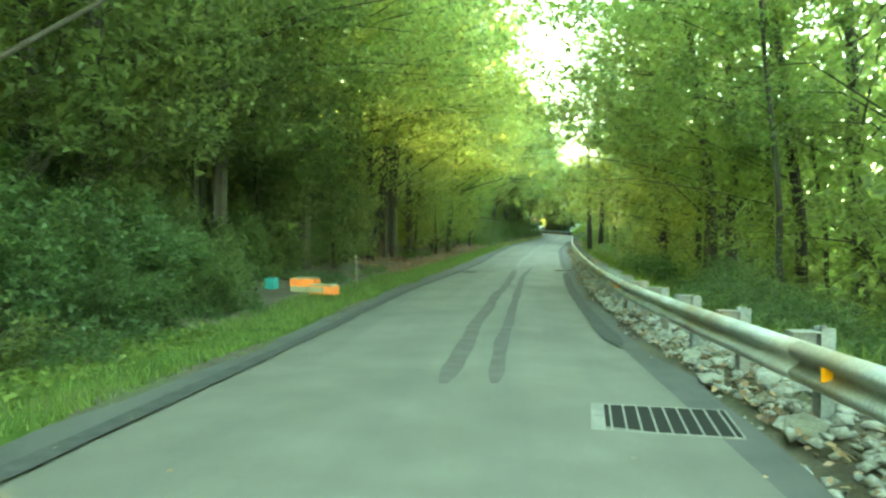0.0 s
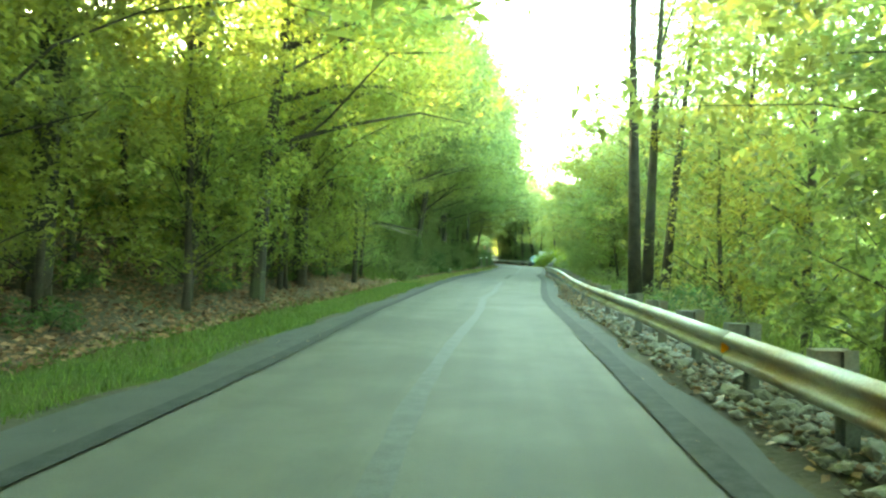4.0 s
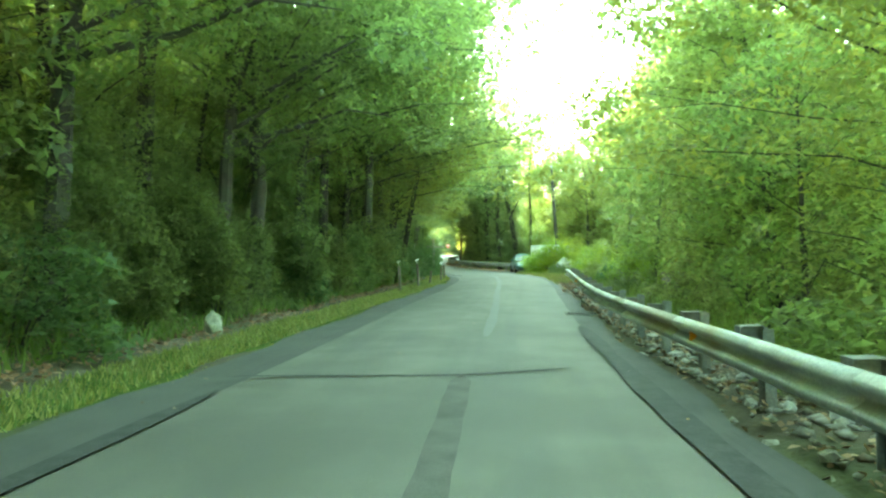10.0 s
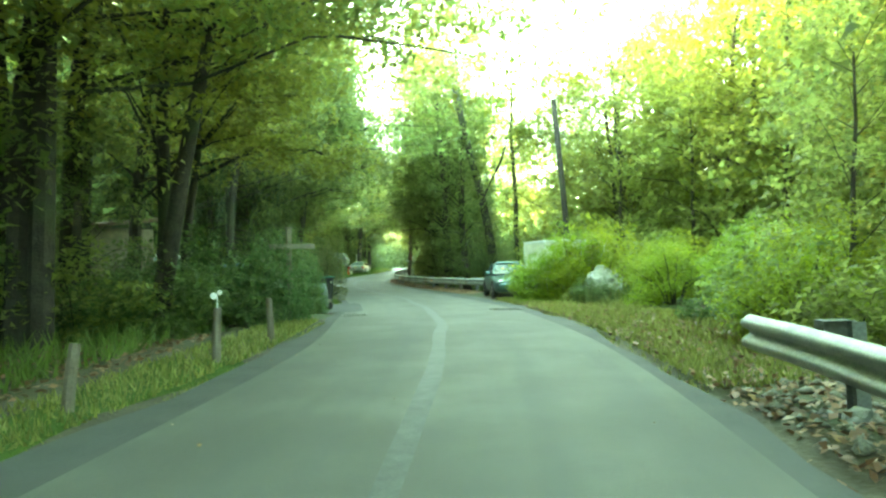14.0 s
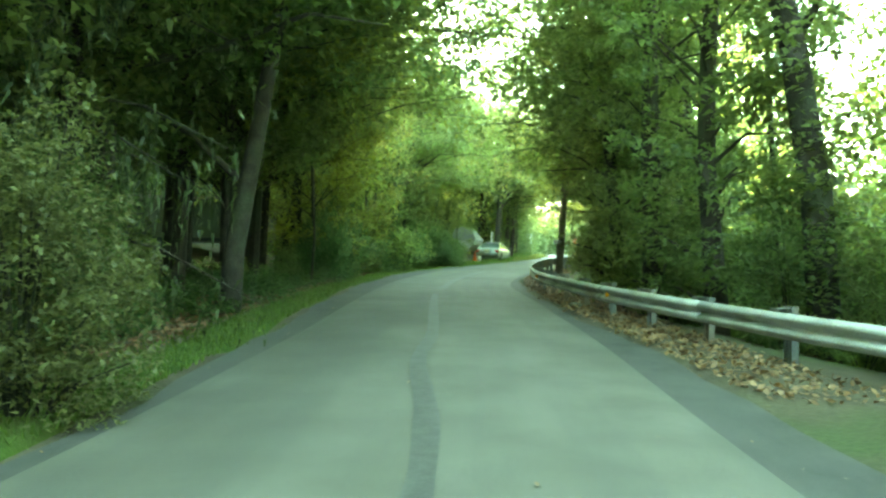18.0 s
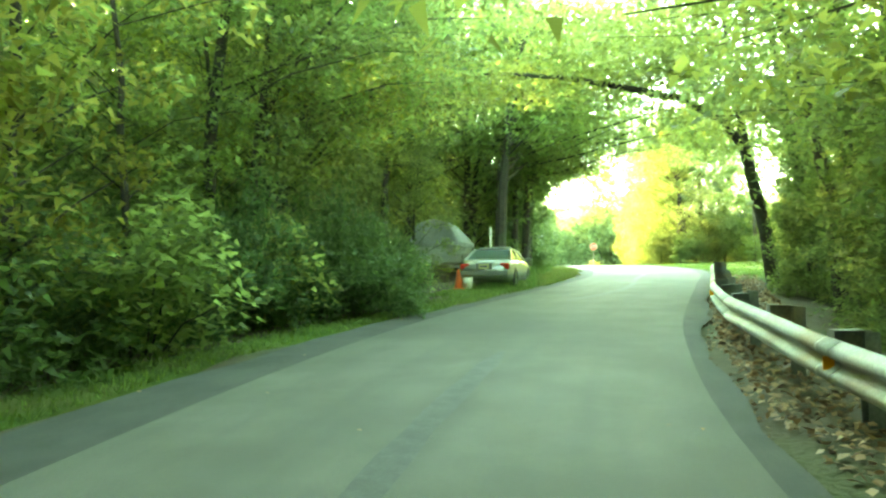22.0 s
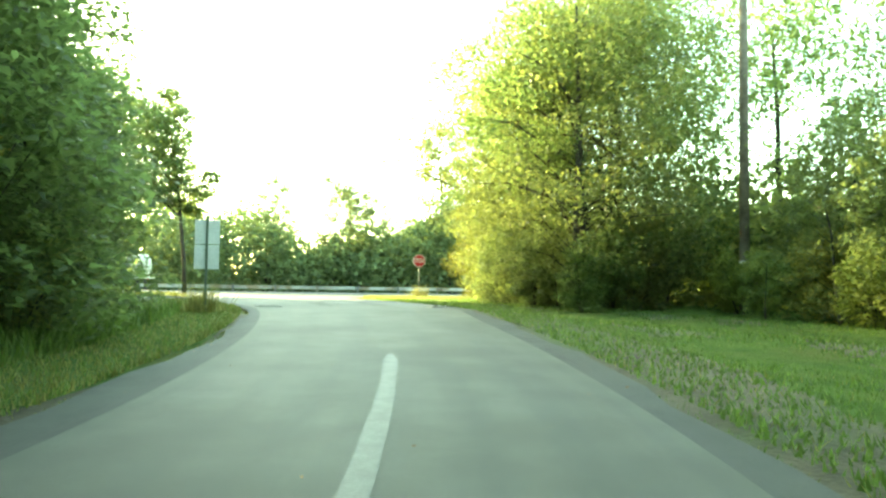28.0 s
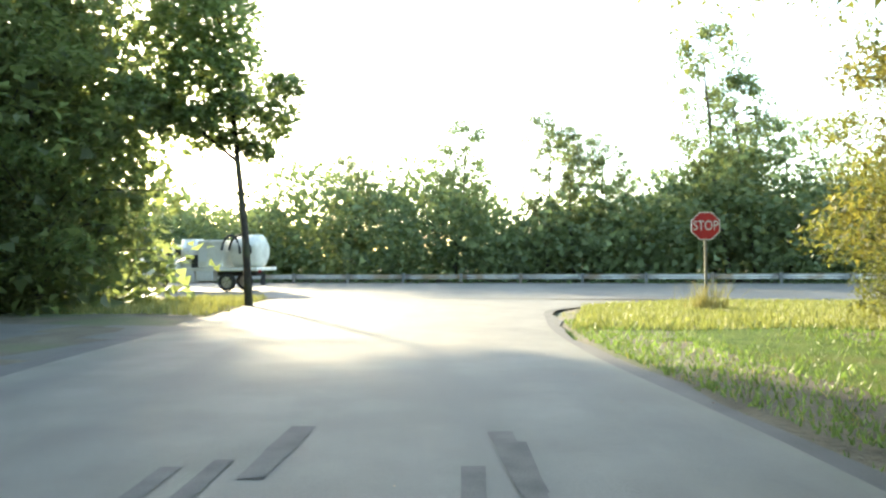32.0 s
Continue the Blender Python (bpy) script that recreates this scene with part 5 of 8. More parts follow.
def car(place, turn, label, col, L, W, H, belt_z, cabin, tops, wheels, tyre_r, metal=0.4, plate=True):
    """A car facing +x: cabin gives rear glass foot and head, windscreen head and foot; tops the (x, z) line of boot and bonnet."""
    c = thing("car", place, label, "car", turn=turn)
    body_paint = paint("car_paint", col, metal)
    xs = np.linspace(-L / 2, L / 2, 19)
    rings = []
    for x in xs:
        zt = float(np.interp(x, [p[0] for p in tops], [p[1] for p in tops]))
        e = abs(x) / (L / 2)
        w = W / 2 * (1 - 0.22 * max(0, (e - 0.72) / 0.28) ** 2)
        zb = 0.2 + 0.14 * max(0, (e - 0.8) / 0.2)
        half = [(0, zb), (w * 0.86, zb), (w * 0.97, zb + 0.1), (w, zb + 0.28), (w * 0.99, zt - 0.16), (w * 0.93, zt - 0.04), (w * 0.78, zt), (0, zt + 0.02)]
        rings.append([(x, y, z) for y, z in half] + [(x, -y, z) for y, z in half[-2:0:-1]])
    part("body", loft(rings), body_paint, c, smooth=True)
    xr0, xr1, xf1, xf0 = cabin
    wb, wt = W / 2 * 0.9, W / 2 * 0.68
    rail_pts = {}
    for s in (-1, 1):
        rail_pts[s] = [(xr0, s * wb, belt_z), (xr1, s * wt, H - 0.04), (xf1, s * wt, H - 0.04), (xf0, s * wb, belt_z)]
    # roof
    rr = []
    for x in np.linspace(xr1 - 0.04, xf1 + 0.04, 6):
        k = 0.065 * (1 - ((x - (xr1 + xf1) / 2) / ((xf1 - xr1) / 2 + 0.05)) ** 2)
        rr.append([(x, -wt - 0.02, H - 0.07), (x, -wt * 0.8, H - 0.02 + k), (x, 0, H + k), (x, wt * 0.8, H - 0.02 + k), (x, wt + 0.02, H - 0.07)])
    part("roof", loft(rr + [], close=False), body_paint, c, smooth=True).modifiers.new("thick", "SOLIDIFY").thickness = 0.03
    for s in (-1, 1):
        p = rail_pts[s]
        part("pillar", tube([p[0], p[1]], [0.05, 0.035], 6), body_paint, c)
        part("pillar", tube([p[3], p[2]], [0.04, 0.03], 6), body_paint, c)
        mx = (xr1 + xf1) / 2
        part("pillar", tube([(mx, s * wb, belt_z), (mx, s * wt, H - 0.05)], [0.035, 0.03], 6), dark_trim, c)
        part("window", panel([(xr0 + 0.12, s * wb * 0.99, belt_z), (mx - 0.03, s * wb * 0.99, belt_z), (mx - 0.03, s * wt, H - 0.07), (xr1 + 0.05, s * wt, H - 0.07)], 0.006), car_glass, c, "tinted side window")
        part("window", panel([(mx + 0.03, s * wb * 0.99, belt_z), (xf0 - 0.12, s * wb * 0.99, belt_z), (xf1 - 0.05, s * wt, H - 0.07), (mx + 0.03, s * wt, H - 0.07)], 0.006), car_glass, c, "tinted side window")
        part("mirror", box((0.1, 0.2, 0.13), (xf0 - 0.3, s * (W / 2 + 0.08), belt_z + 0.06), 0.03), body_paint, c)
        part("headlight", ellipsoid((0.52, 0.34, 0.2), (L / 2 - 0.27, s * W * 0.345, float(np.interp(L / 2 - 0.2, [q[0] for q in tops], [q[1] for q in tops])) - 0.1)), clear_lamp, c, "clear headlight", True)
        part("tail_light", box((0.2, 0.3, 0.2), (-L / 2 + 0.13, s * W * 0.375, belt_z - 0.17), 0.05), red_lamp, c, "dark red tail light")
        part("door_handle", box((0.14, 0.02, 0.03), (mx - 0.15, s * (W / 2 + 0.0), belt_z - 0.1), 0.006), body_paint, c)
        part("sill", box((L * 0.5, 0.03, 0.06), (0, s * (W / 2 - 0.02), 0.25), 0.01), dark_trim, c)
    part("windscreen", panel([(xf0 - 0.02, -wb * 0.95, belt_z + 0.01), (xf0 - 0.02, wb * 0.95, belt_z + 0.01), (xf1, wt * 0.97, H - 0.06), (xf1, -wt * 0.97, H - 0.06)], 0.006), car_glass, c, "curved windscreen glass")
    part("rear_window", panel([(xr0 + 0.02, wb * 0.95, belt_z + 0.01), (xr0 + 0.02, -wb * 0.95, belt_z + 0.01), (xr1, -wt * 0.97, H - 0.06), (xr1, wt * 0.97, H - 0.06)], 0.006), car_glass, c, "rear window glass")
    part("interior", box((xf0 - xr0 - 0.3, W * 0.8, 0.3), ((xf0 + xr0) / 2, 0, belt_z - 0.18), 0.05), dark_trim, c)
    for s in (-1, 1):
        part("seat", box((0.18, 0.42, 0.46), ((xr1 + xf1) / 2 - 0.1, s * W * 0.2, belt_z + 0.02), 0.06), dark_trim, c)
    part("bumper", box((0.22, W * 0.84, 0.28), (L / 2 - 0.08, 0, 0.44), 0.09), body_paint, c)
    part("bumper", box((0.16, W * 0.92, 0.2), (-L / 2 + 0.06, 0, 0.48), 0.06), body_paint, c)
    part("grille", box((0.05, W * 0.4, 0.1), (L / 2 + 0.005, 0, 0.33), 0.02), dark_trim, c)
    if plate:
        part("plate_recess", box((0.02, 0.5, 0.19), (-L / 2 + 0.0, 0, belt_z - 0.165), 0.02), body_paint, c)
        part("chrome_strip", box((0.02, 0.6, 0.03), (-L / 2 - 0.014, 0, belt_z - 0.04), 0.008), chrome, c)
        part("bumper_strip", box((0.03, W * 0.72, 0.025), (-L / 2 - 0.025, 0, 0.42), 0.008), chrome, c)
        pl = part("plate", box((0.012, 0.31, 0.155), (-L / 2 - 0.022, 0, belt_z - 0.17), 0.004), plate_yellow, c, "pale yellow registration plate")
        part("bars", box((0.004, 0.22, 0.05), (-L / 2 - 0.031, 0, belt_z - 0.17), 0.0), bar_dark, pl)
    for x in wheels:
        for s in (-1, 1):
            part("wheel_arch", disc(tyre_r + 0.06, 0.03, 24), dark_trim, c).location = (x, s * (W / 2 - 0.012), tyre_r)
            wheel(c, x, s * (W / 2 - 0.07), tyre_r, s)
    return c


heading = lambda deg_right: 90 - deg_right   # turn for a thing that faces +x, from degrees right of +y
car((18.36, 163.3, gz(18.36, 163.3) - 0.1), heading(11.5), "dusty silver-beige saloon car parked on the grass verge", (0.2, 0.2, 0.175), 4.4, 1.68, 1.31, 0.87, (-1.72, -0.82, 0.35, 1.2), [(-2.2, 0.7), (-2.08, 0.88), (-1.7, 0.93), (1.1, 0.89), (1.9, 0.78), (2.2, 0.6)], (-1.32, 1.33), 0.31)
car((23.0, 118.7, gz(23.0, 118.7)), heading(185), "small teal-green two-seat hardtop car facing the road", (0.085, 0.165, 0.16), 3.95, 1.68, 1.33, 0.88, (-1.1, -0.6, 0.12, 0.85), [(-1.97, 0.6), (-1.8, 0.82), (-1.0, 0.87), (0.7, 0.84), (1.55, 0.76), (1.97, 0.62)], (-1.13, 1.13), 0.3, 0.5)
car((13.0, 114.4, gz(13.0, 114.4)), heading(-84), "blue saloon car parked in the shaded drive", (0.04, 0.12, 0.19), 4.6, 1.76, 1.43, 0.95, (-1.72, -1.0, 0.5, 1.25), [(-2.3, 0.75), (-2.15, 0.96), (-1.7, 0.99), (1.1, 0.95), (1.9, 0.84), (2.3, 0.64)], (-1.35, 1.35), 0.32)


def pickup(x, y, turn):
    c = thing("pickup_truck", (x, y, gz(x, y)), "old white pickup truck half hidden by bushes", "truck", turn=turn)
    wp = white_paint
    ring = lambda x0, w, zb, zt: [(x0, -w, zb), (x0, -w, zt - 0.08), (x0, -w * 0.9, zt), (x0, w * 0.9, zt), (x0, w, zt - 0.08), (x0, w, zb)]
    part("bonnet", loft([ring(0.7, 0.92, 0.45, 1.12), ring(1.6, 0.92, 0.45, 1.1), ring(2.3, 0.9, 0.45, 1.02), ring(2.45, 0.86, 0.5, 0.9)]), wp, c)
    part("cab", loft([ring(-0.6, 0.92, 0.45, 1.12), ring(0.75, 0.92, 0.45, 1.12)]), wp, c)
    part("roof", box((1.15, 1.42, 0.08), (-0.02, 0, 1.74), 0.03), wp, c)
    for s in (-1, 1):
        for a, b in (((0.75, 0.82, 1.1), (0.5, 0.68, 1.72)), ((-0.58, 0.82, 1.1), (-0.52, 0.68, 1.72)), ((0.08, 0.82, 1.1), (0.05, 0.68, 1.72))):
            part("pillar", tube([(a[0], s * a[1], a[2]), (b[0], s * b[1], b[2])], [0.045, 0.04], 6), wp, c)
        part("window", panel([(0.1, s * 0.83, 1.12), (0.7, s * 0.83, 1.12), (0.47, s * 0.69, 1.7), (0.08, s * 0.69, 1.7)], 0.006), car_glass, c)
        part("bed_side", box((1.75, 0.07, 0.62), (-1.55, s * 0.88, 0.82), 0.02), wp, c)
        part("headlight", box((0.06, 0.26, 0.18), (2.44, s * 0.66, 0.8), 0.03), clear_lamp, c)
    part("windscreen", panel([(0.74, -0.8, 1.12), (0.74, 0.8, 1.12), (0.52, 0.67, 1.7), (0.52, -0.67, 1.7)], 0.006), car_glass, c)
    part("bed_floor", box((1.8, 1.7, 0.08), (-1.55, 0, 0.55), 0.01), wp, c)
    part("tailgate", box((0.06, 1.7, 0.6), (-2.42, 0, 0.82), 0.02), wp, c)
    part("bumper", box((0.14, 1.8, 0.18), (2.5, 0, 0.5), 0.04), chrome, c)
    for wx in (-1.55, 1.6):
        for s in (-1, 1):
            wheel(c, wx, s * 0.82, 0.37, s)


pickup(9.6, 118.6, heading(150))


# ---- yard things by the drive ----
def wheelie_bin(x, y, turn):
    c = thing("wheeled_bin", (x, y, gz(x, y) + 0.032), "black wheeled refuse bin with a green lid", "bin", turn=turn)
    c.scale = (0.86, 0.86, 0.97)
    rings = []
    for z, w, d in ((0.03, 0.27, 0.29), (0.12, 0.285, 0.31), (0.85, 0.33, 0.37), (0.93, 0.345, 0.385), (0.96, 0.36, 0.4)):
        b = 0.07
        rings.append([(-w + b, -d, z), (w - b, -d, z), (w, -d + b, z), (w, d - b, z), (w - b, d, z), (-w + b, d, z), (-w, d - b, z), (-w, -d + b, z)])
    part("body", loft(rings), black_plastic, c)
    bm = bmesh.new()
    bm_box(bm, (0.76, 0.84, 0.05), (0, 0, 0.995), 0.022)
    bm_box(bm, (0.6, 0.66, 0.03), (0, 0, 1.03), 0.012)
    part("lid", bm, green_plastic, c, "green hinged lid")
    part("handle", tube([(-0.24, 0.43, 0.95), (-0.24, 0.5, 0.98), (0.24, 0.5, 0.98), (0.24, 0.43, 0.95)], [0.018] * 4, 6), black_plastic, c)
    for s in (-1, 1):
        part("wheel", disc(0.13, 0.06, 16, axis="X"), black_rubber, c).location = (s * 0.28, 0.3, 0.13)
    m = part("mark", box((0.2, 0.004, 0.07), (-0.02, -0.372, 0.72), 0), dull_white, c, "pale printed mark on the front")
    m.rotation_euler = (radians(-4), 0, 0)
    m.location = (0, -0.0, 0)
    part("sticker", box((0.07, 0.004, 0.04), (0.22, -0.385, 0.83), 0), dull_white, c)


wheelie_bin(15.75, 115.25, 16)


def draped(name, x, y, turn, size, material, label, category, seed, hang=0.05):
    """Cloth over something: a rounded form with sagging folds down to its hem."""
    c = thing(name, (x, y, gz(x, y)), label, category, turn=turn)
    sx, sy, sz = size
    rings, n = [], 36
    for j, s in enumerate(np.linspace(0, 1, 9)):
        ring = []
        for k in range(n):
            a = 2 * math.pi * k / n
            sq = 1 / max(abs(math.cos(a)), abs(math.sin(a))) ** 0.75
            r = sq * (0.05 + 0.95 * min(1, s * 1.8) ** 0.8) * (1 + 0.05 * s)
            fold = 1 + 0.3 * s * noise.noise((3.2 * math.cos(a), 3.2 * math.sin(a), seed)) + 0.1 * s * noise.noise((9 * math.cos(a), 9 * math.sin(a), seed))
            z = sz * (1 - max(0, s - 0.42) / 0.58 * 0.82 + 0.3 * noise.noise((2 * math.cos(a) * s, 2 * math.sin(a) * s, seed + 5)))
            if j == 8:
                z += 0.12 * noise.noise((4 * math.cos(a), 4 * math.sin(a), seed + 9))
            ring.append((sx / 2 * r * fold * math.cos(a), sy / 2 * r * fold * math.sin(a), z))
        rings.append(ring)
    part("cover", loft(rings, cap=False), material, c, smooth=True)
    return c


mower = draped("covered_cart", 15.55, 113.0, 10, (0.7, 0.7, 0.8), tarp_grey, "garden cart under a sagging grey tarpaulin", "cart", 3.0)
for s in (-1, 1):
    for q in (-1, 1):
        part("wheel", disc(0.15, 0.07, 16), black_rubber, mower).location = (s * 0.34, q * 0.25, 0.15)
part("frame", box((0.9, 0.6, 0.1), (0, 0, 0.3), 0.02), gray_wood, mower)

cross = thing("wooden_cross", (15.15, 108.6, gz(15.15, 108.6)), "weathered timber cross post standing in the bushes", "post", turn=12)
part("upright", box((0.12, 0.12, 2.2), (0, 0, 1.05), 0.012), gray_wood, cross)
part("crossbar", box((1.05, 0.1, 0.12), (0.05, -0.11, 1.72), 0.012), gray_wood, cross)
part("cap", box((0.16, 0.16, 0.03), (0, 0, 2.17), 0.008), gray_wood, cross)


def shed(x, y, turn, w, d, h, label, wall_m, roof_m):
    c = thing("shed", (x, y, gz(x, y)), label, "shed", turn=turn)
    t = 0.08
    part("wall", box((w, t, h), (0, d / 2, h / 2 - 0.1), 0.01), wall_m, c)
    for s in (-1, 1):
        part("wall", box((t, d - t, h), (s * (w / 2 - t / 2), 0, h / 2 - 0.1), 0.01), wall_m, c)
    for s in (-1, 1):
        part("wall", box((w * 0.3, t, h), (s * w * 0.35, -d / 2, h / 2 - 0.1), 0.01), wall_m, c)
    part("wall", box((w * 0.4, t, h * 0.2), (0, -d / 2, h * 0.9 - 0.1), 0.01), wall_m, c)
    part("door", box((w * 0.39, 0.05, h * 0.78), (0, -d / 2 + 0.02, h * 0.39 - 0.08), 0.01), rust_roof, c, "faded red-brown plank door")
    part("roof", box((w + 0.5, d + 0.6, 0.1), (0, 0, h), 0.02, Matrix.Rotation(radians(7), 4, "X")), roof_m, c, "rusty sheet roof with fallen leaves")
    return c


shed(9.6, 110.6, -28, 3.0, 2.4, 2.3, "old plank shed with a rusty roof among trees", gray_wood, rust_roof)


def mobile_home(x, y, turn):
    c = thing("mobile_home", (x, y, gz(x, y)), "dark single-storey mobile home deep in shade", "house", turn=turn)
    w, d, h = 9.0, 4.0, 2.45
    part("floor_frame", box((w, d, 0.2), (0, 0, 0.5), 0.02), dark_trim, c)
    for a, b in ((-4.5, 1.0), (1.9, 4.5)):
        part("wall", box((b - a, 0.1, h - 0.6), ((a + b) / 2, -d / 2, 0.6 + (h - 0.6) / 2), 0.01), siding, c)
    part("wall", box((0.9, 0.1, 0.75), (1.45, -d / 2, 0.975), 0.01), siding, c)
    part("wall", box((0.9, 0.1, 0.2), (1.45, -d / 2, h - 0.1), 0.01), siding, c)
    win = part("window", box((0.9, 0.03, 0.9), (1.45, -d / 2, 1.8), 0.004), car_glass, c, "dark window pane")
    for a in (-0.42, 0.42):
        part("window_frame", box((0.06, 0.13, 0.9), (1.45 + a, -d / 2, 1.8), 0.006), dark_trim, win)
    part("wall", box((w, 0.1, h - 0.6), (0, d / 2, 0.6 + (h - 0.6) / 2), 0.01), siding, c)
    for s in (-1, 1):
        part("wall", box((0.1, d - 0.1, h - 0.6), (s * (w / 2 - 0.05), 0, 0.6 + (h - 0.6) / 2), 0.01), siding, c)
    part("roof", box((w + 0.6, d + 0.7, 0.14), (0, 0, h + 0.05), 0.03), rust_roof, c)
    part("fascia", box((w + 0.64, 0.04, 0.18), (0, -d / 2 - 0.36, h + 0.03), 0.006), gray_wood, c, "weathered roof edge board")


mobile_home(2.6, 148.4, 0)


def box_trailer():
    c = thing("box_trailer", (23.8, 113.95, gz(23.8, 113.95)), "cream box trailer parked behind the bushes", "trailer", turn=13)
    w, d, h = 2.4, 1.35, 1.5
    part("body", box((w, d, h), (0, 0, 0.42 + h / 2), 0.03), dull_white, c)
    part("roof_trim", box((w + 0.05, d + 0.05, 0.09), (0, 0, 0.42 + h + 0.02), 0.02), sign_back, c, "grey metal roof edge")
    for sx in (-1, 1):
        for sy in (-1, 1):
            part("corner_trim", box((0.06, 0.06, h), (sx * w / 2, sy * d / 2, 0.42 + h / 2), 0.01), sign_back, c)
    for s in (-1, 1):
        part("wheel", disc(0.3, 0.16, 20), black_rubber, c).location = (0.1, s * (d / 2 + 0.1), 0.3)
        part("fender", box((0.85, 0.22, 0.05), (0.1, s * (d / 2 + 0.1), 0.66), 0.02), sign_back, c)
    part("door_handle", box((0.04, 0.05, 0.4), (0.3, -d / 2 - 0.03, 1.1), 0.01), chrome, c)
    part("vent", tube([(0.2, 0.3, 1.95), (0.2, 0.3, 2.06)], [0.2, 0.14], 12), sign_back, c)
    part("tow_bar", tube([(w / 2, 0, 0.42), (w / 2 + 1.0, 0, 0.42)], [0.04, 0.03], 8), black_plastic, c)


box_trailer()


def boulder(x, y, sx, sy, sz, label):
    bm = bmesh.new()
    bmesh.ops.create_icosphere(bm, subdivisions=4, radius=0.5)
    for v in bm.verts:
        k = 1 + 0.45 * noise.noise(v.co * 2.6) + 0.2 * abs(noise.noise(v.co * 5.0)) + 0.09 * noise.noise(v.co * 13.0)
        v.co = Vector((v.co.x * sx * k, v.co.y * sy * k, v.co.z * sz * k))
    ob = part("boulder", bm, pale_rock, smooth=True)
    ob.location = (x, y, gz(x, y) + sz * 0.3)
    tagged(ob, label, "boulder")


boulder(23.9, 111.0, 1.05, 1.0, 1.15, "pale lichened boulder among roadside weeds")
boulder(8.3, 82.1, 0.3, 0.26, 0.5, "small upright marker stone on the verge")
boulder(20.95, 131.8, 0.3, 0.2, 0.12, "pale flat stone under the guard rail")


# ---- fence posts with white ornaments ----
def fence_post(x, y, h, ornament, lean):
    c = thing("fence_post", (x, y, gz(x, y)), "leaning grey wooden fence post" + (" topped with a white bow reflector" if ornament else " in the weeds"), "post", "old fence posts")
    top = (math.sin(radians(lean)) * h, 0.02, h)
    part("shaft", tube([(0, 0, -0.2), (top[0] * 0.5, 0.01, h * 0.5), top], [0.058, 0.055, 0.05], 8), pole_wood, c)
    if ornament:
        part("stem", tube([top, (top[0], 0.02, h + 0.14)], [0.008, 0.006], 5), sign_back, c)
        for s, r in ((-1, 0.045), (1, 0.032)):
            bm = disc(r, 0.02, 12)
            part("reflector", bm, white_paint, c, "round white reflector").location = (top[0] + s * 0.035, 0, h + 0.17 + s * 0.02)


for fx, fy, fh, orn, ln in ((12.45, 94.5, 0.95, 1, -3), (13.35, 96.95, 0.95, 1, -4), (13.95, 98.6, 0.6, 0, 8), (14.75, 101.2, 0.7, 1, 2), (15.2, 103.6, 0.7, 0, -3)):
    fence_post(fx, fy, fh, orn, ln)

# ---- things by the first bend ----
crate = thing("road_box", (-3.72, 18.2, gz(-3.72, 18.2) - 0.1), "faded orange plastic box lying on the verge", "box", "boxes on the verge", turn=-14)
part("body", box((0.68, 0.42, 0.26), (0, 0, 0.13), 0.02), tan_plastic, crate)
part("upper_half", box((0.7, 0.44, 0.2), (0, 0, 0.36), 0.02), box_orange, crate, "faded orange upper half")
part("lid", box((0.66, 0.4, 0.03), (0.02, 0, 0.475), 0.01), tan_plastic, crate)
crate = thing("road_box", (-3.14, 17.85, gz(-3.14, 17.85) - 0.08), "orange plastic box with a dirty cream side", "box", "boxes on the verge", turn=-20)
part("body", box((0.7, 0.4, 0.3), (0, 0, 0.17), 0.03), box_orange, crate)
part("side_panel", box((0.42, 0.02, 0.14), (-0.12, -0.205, 0.22), 0.008), tan_plastic, crate, "dirty cream side panel")
part("lid", box((0.68, 0.4, 0.04), (-0.03, 0, 0.335), 0.015), tan_plastic, crate)
bin_ = thing("paper_box", (-4.6, 18.1, gz(-4.6, 18.1) - 0.06), "small teal box on a short post", "box", turn=-8)
part("post", tube([(0, 0, -0.1), (0, 0, 0.1)], [0.03, 0.03], 6), gray_wood, bin_)
part("body", box((0.27, 0.36, 0.3), (0, 0, 0.2), 0.02), teal_paint, bin_)
st = thing("marker_stake", (-2.95, 22.9, gz(-2.95, 22.9)), "thin weathered wooden marker stake", "stake")
part("shaft", box((0.035, 0.02, 1.0), (0, 0, 0.4), 0.003), gray_wood, st)
part("tip", box((0.037, 0.022, 0.1), (0, 0, 0.86), 0.003), dull_white, st, "pale painted tip")


# ---- utility poles ----
def utility_pole(x, y, top, h, r, label, wood=pole_wood):
    c = thing("utility_pole", (x, y, gz(x, y)), label, "utility pole")
    part("shaft", tube([(0, 0, -0.5), (top[0] * 0.5, top[1] * 0.5, h * 0.5), (top[0], top[1], h)], [r, r * 0.9, r * 0.75], 12), wood, c, smooth=True)
    part("cap", tube([(top[0], top[1], h), (top[0], top[1], h + 0.05)], [r * 0.8, r * 0.3], 12), sign_back, c)
    part("collar", tube([(0, 0, 1.5), (0, 0, 1.62)], [r * 1.05, r * 1.05], 12), sign_back, c)
    return c


utility_pole(21.0, 138.9, (0.55, 0.3), 8.5, 0.13, "dark leaning wooden utility pole behind the guard rail")
utility_pole(25.9, 119.3, (-0.7, -0.4), 8.2, 0.14, "tarred wooden utility pole rising over the hedge", bark)
utility_pole(37.9, 192.5, (0.0, 0.0), 14.0, 0.16, "tall grey wooden utility pole at the lawn's edge")


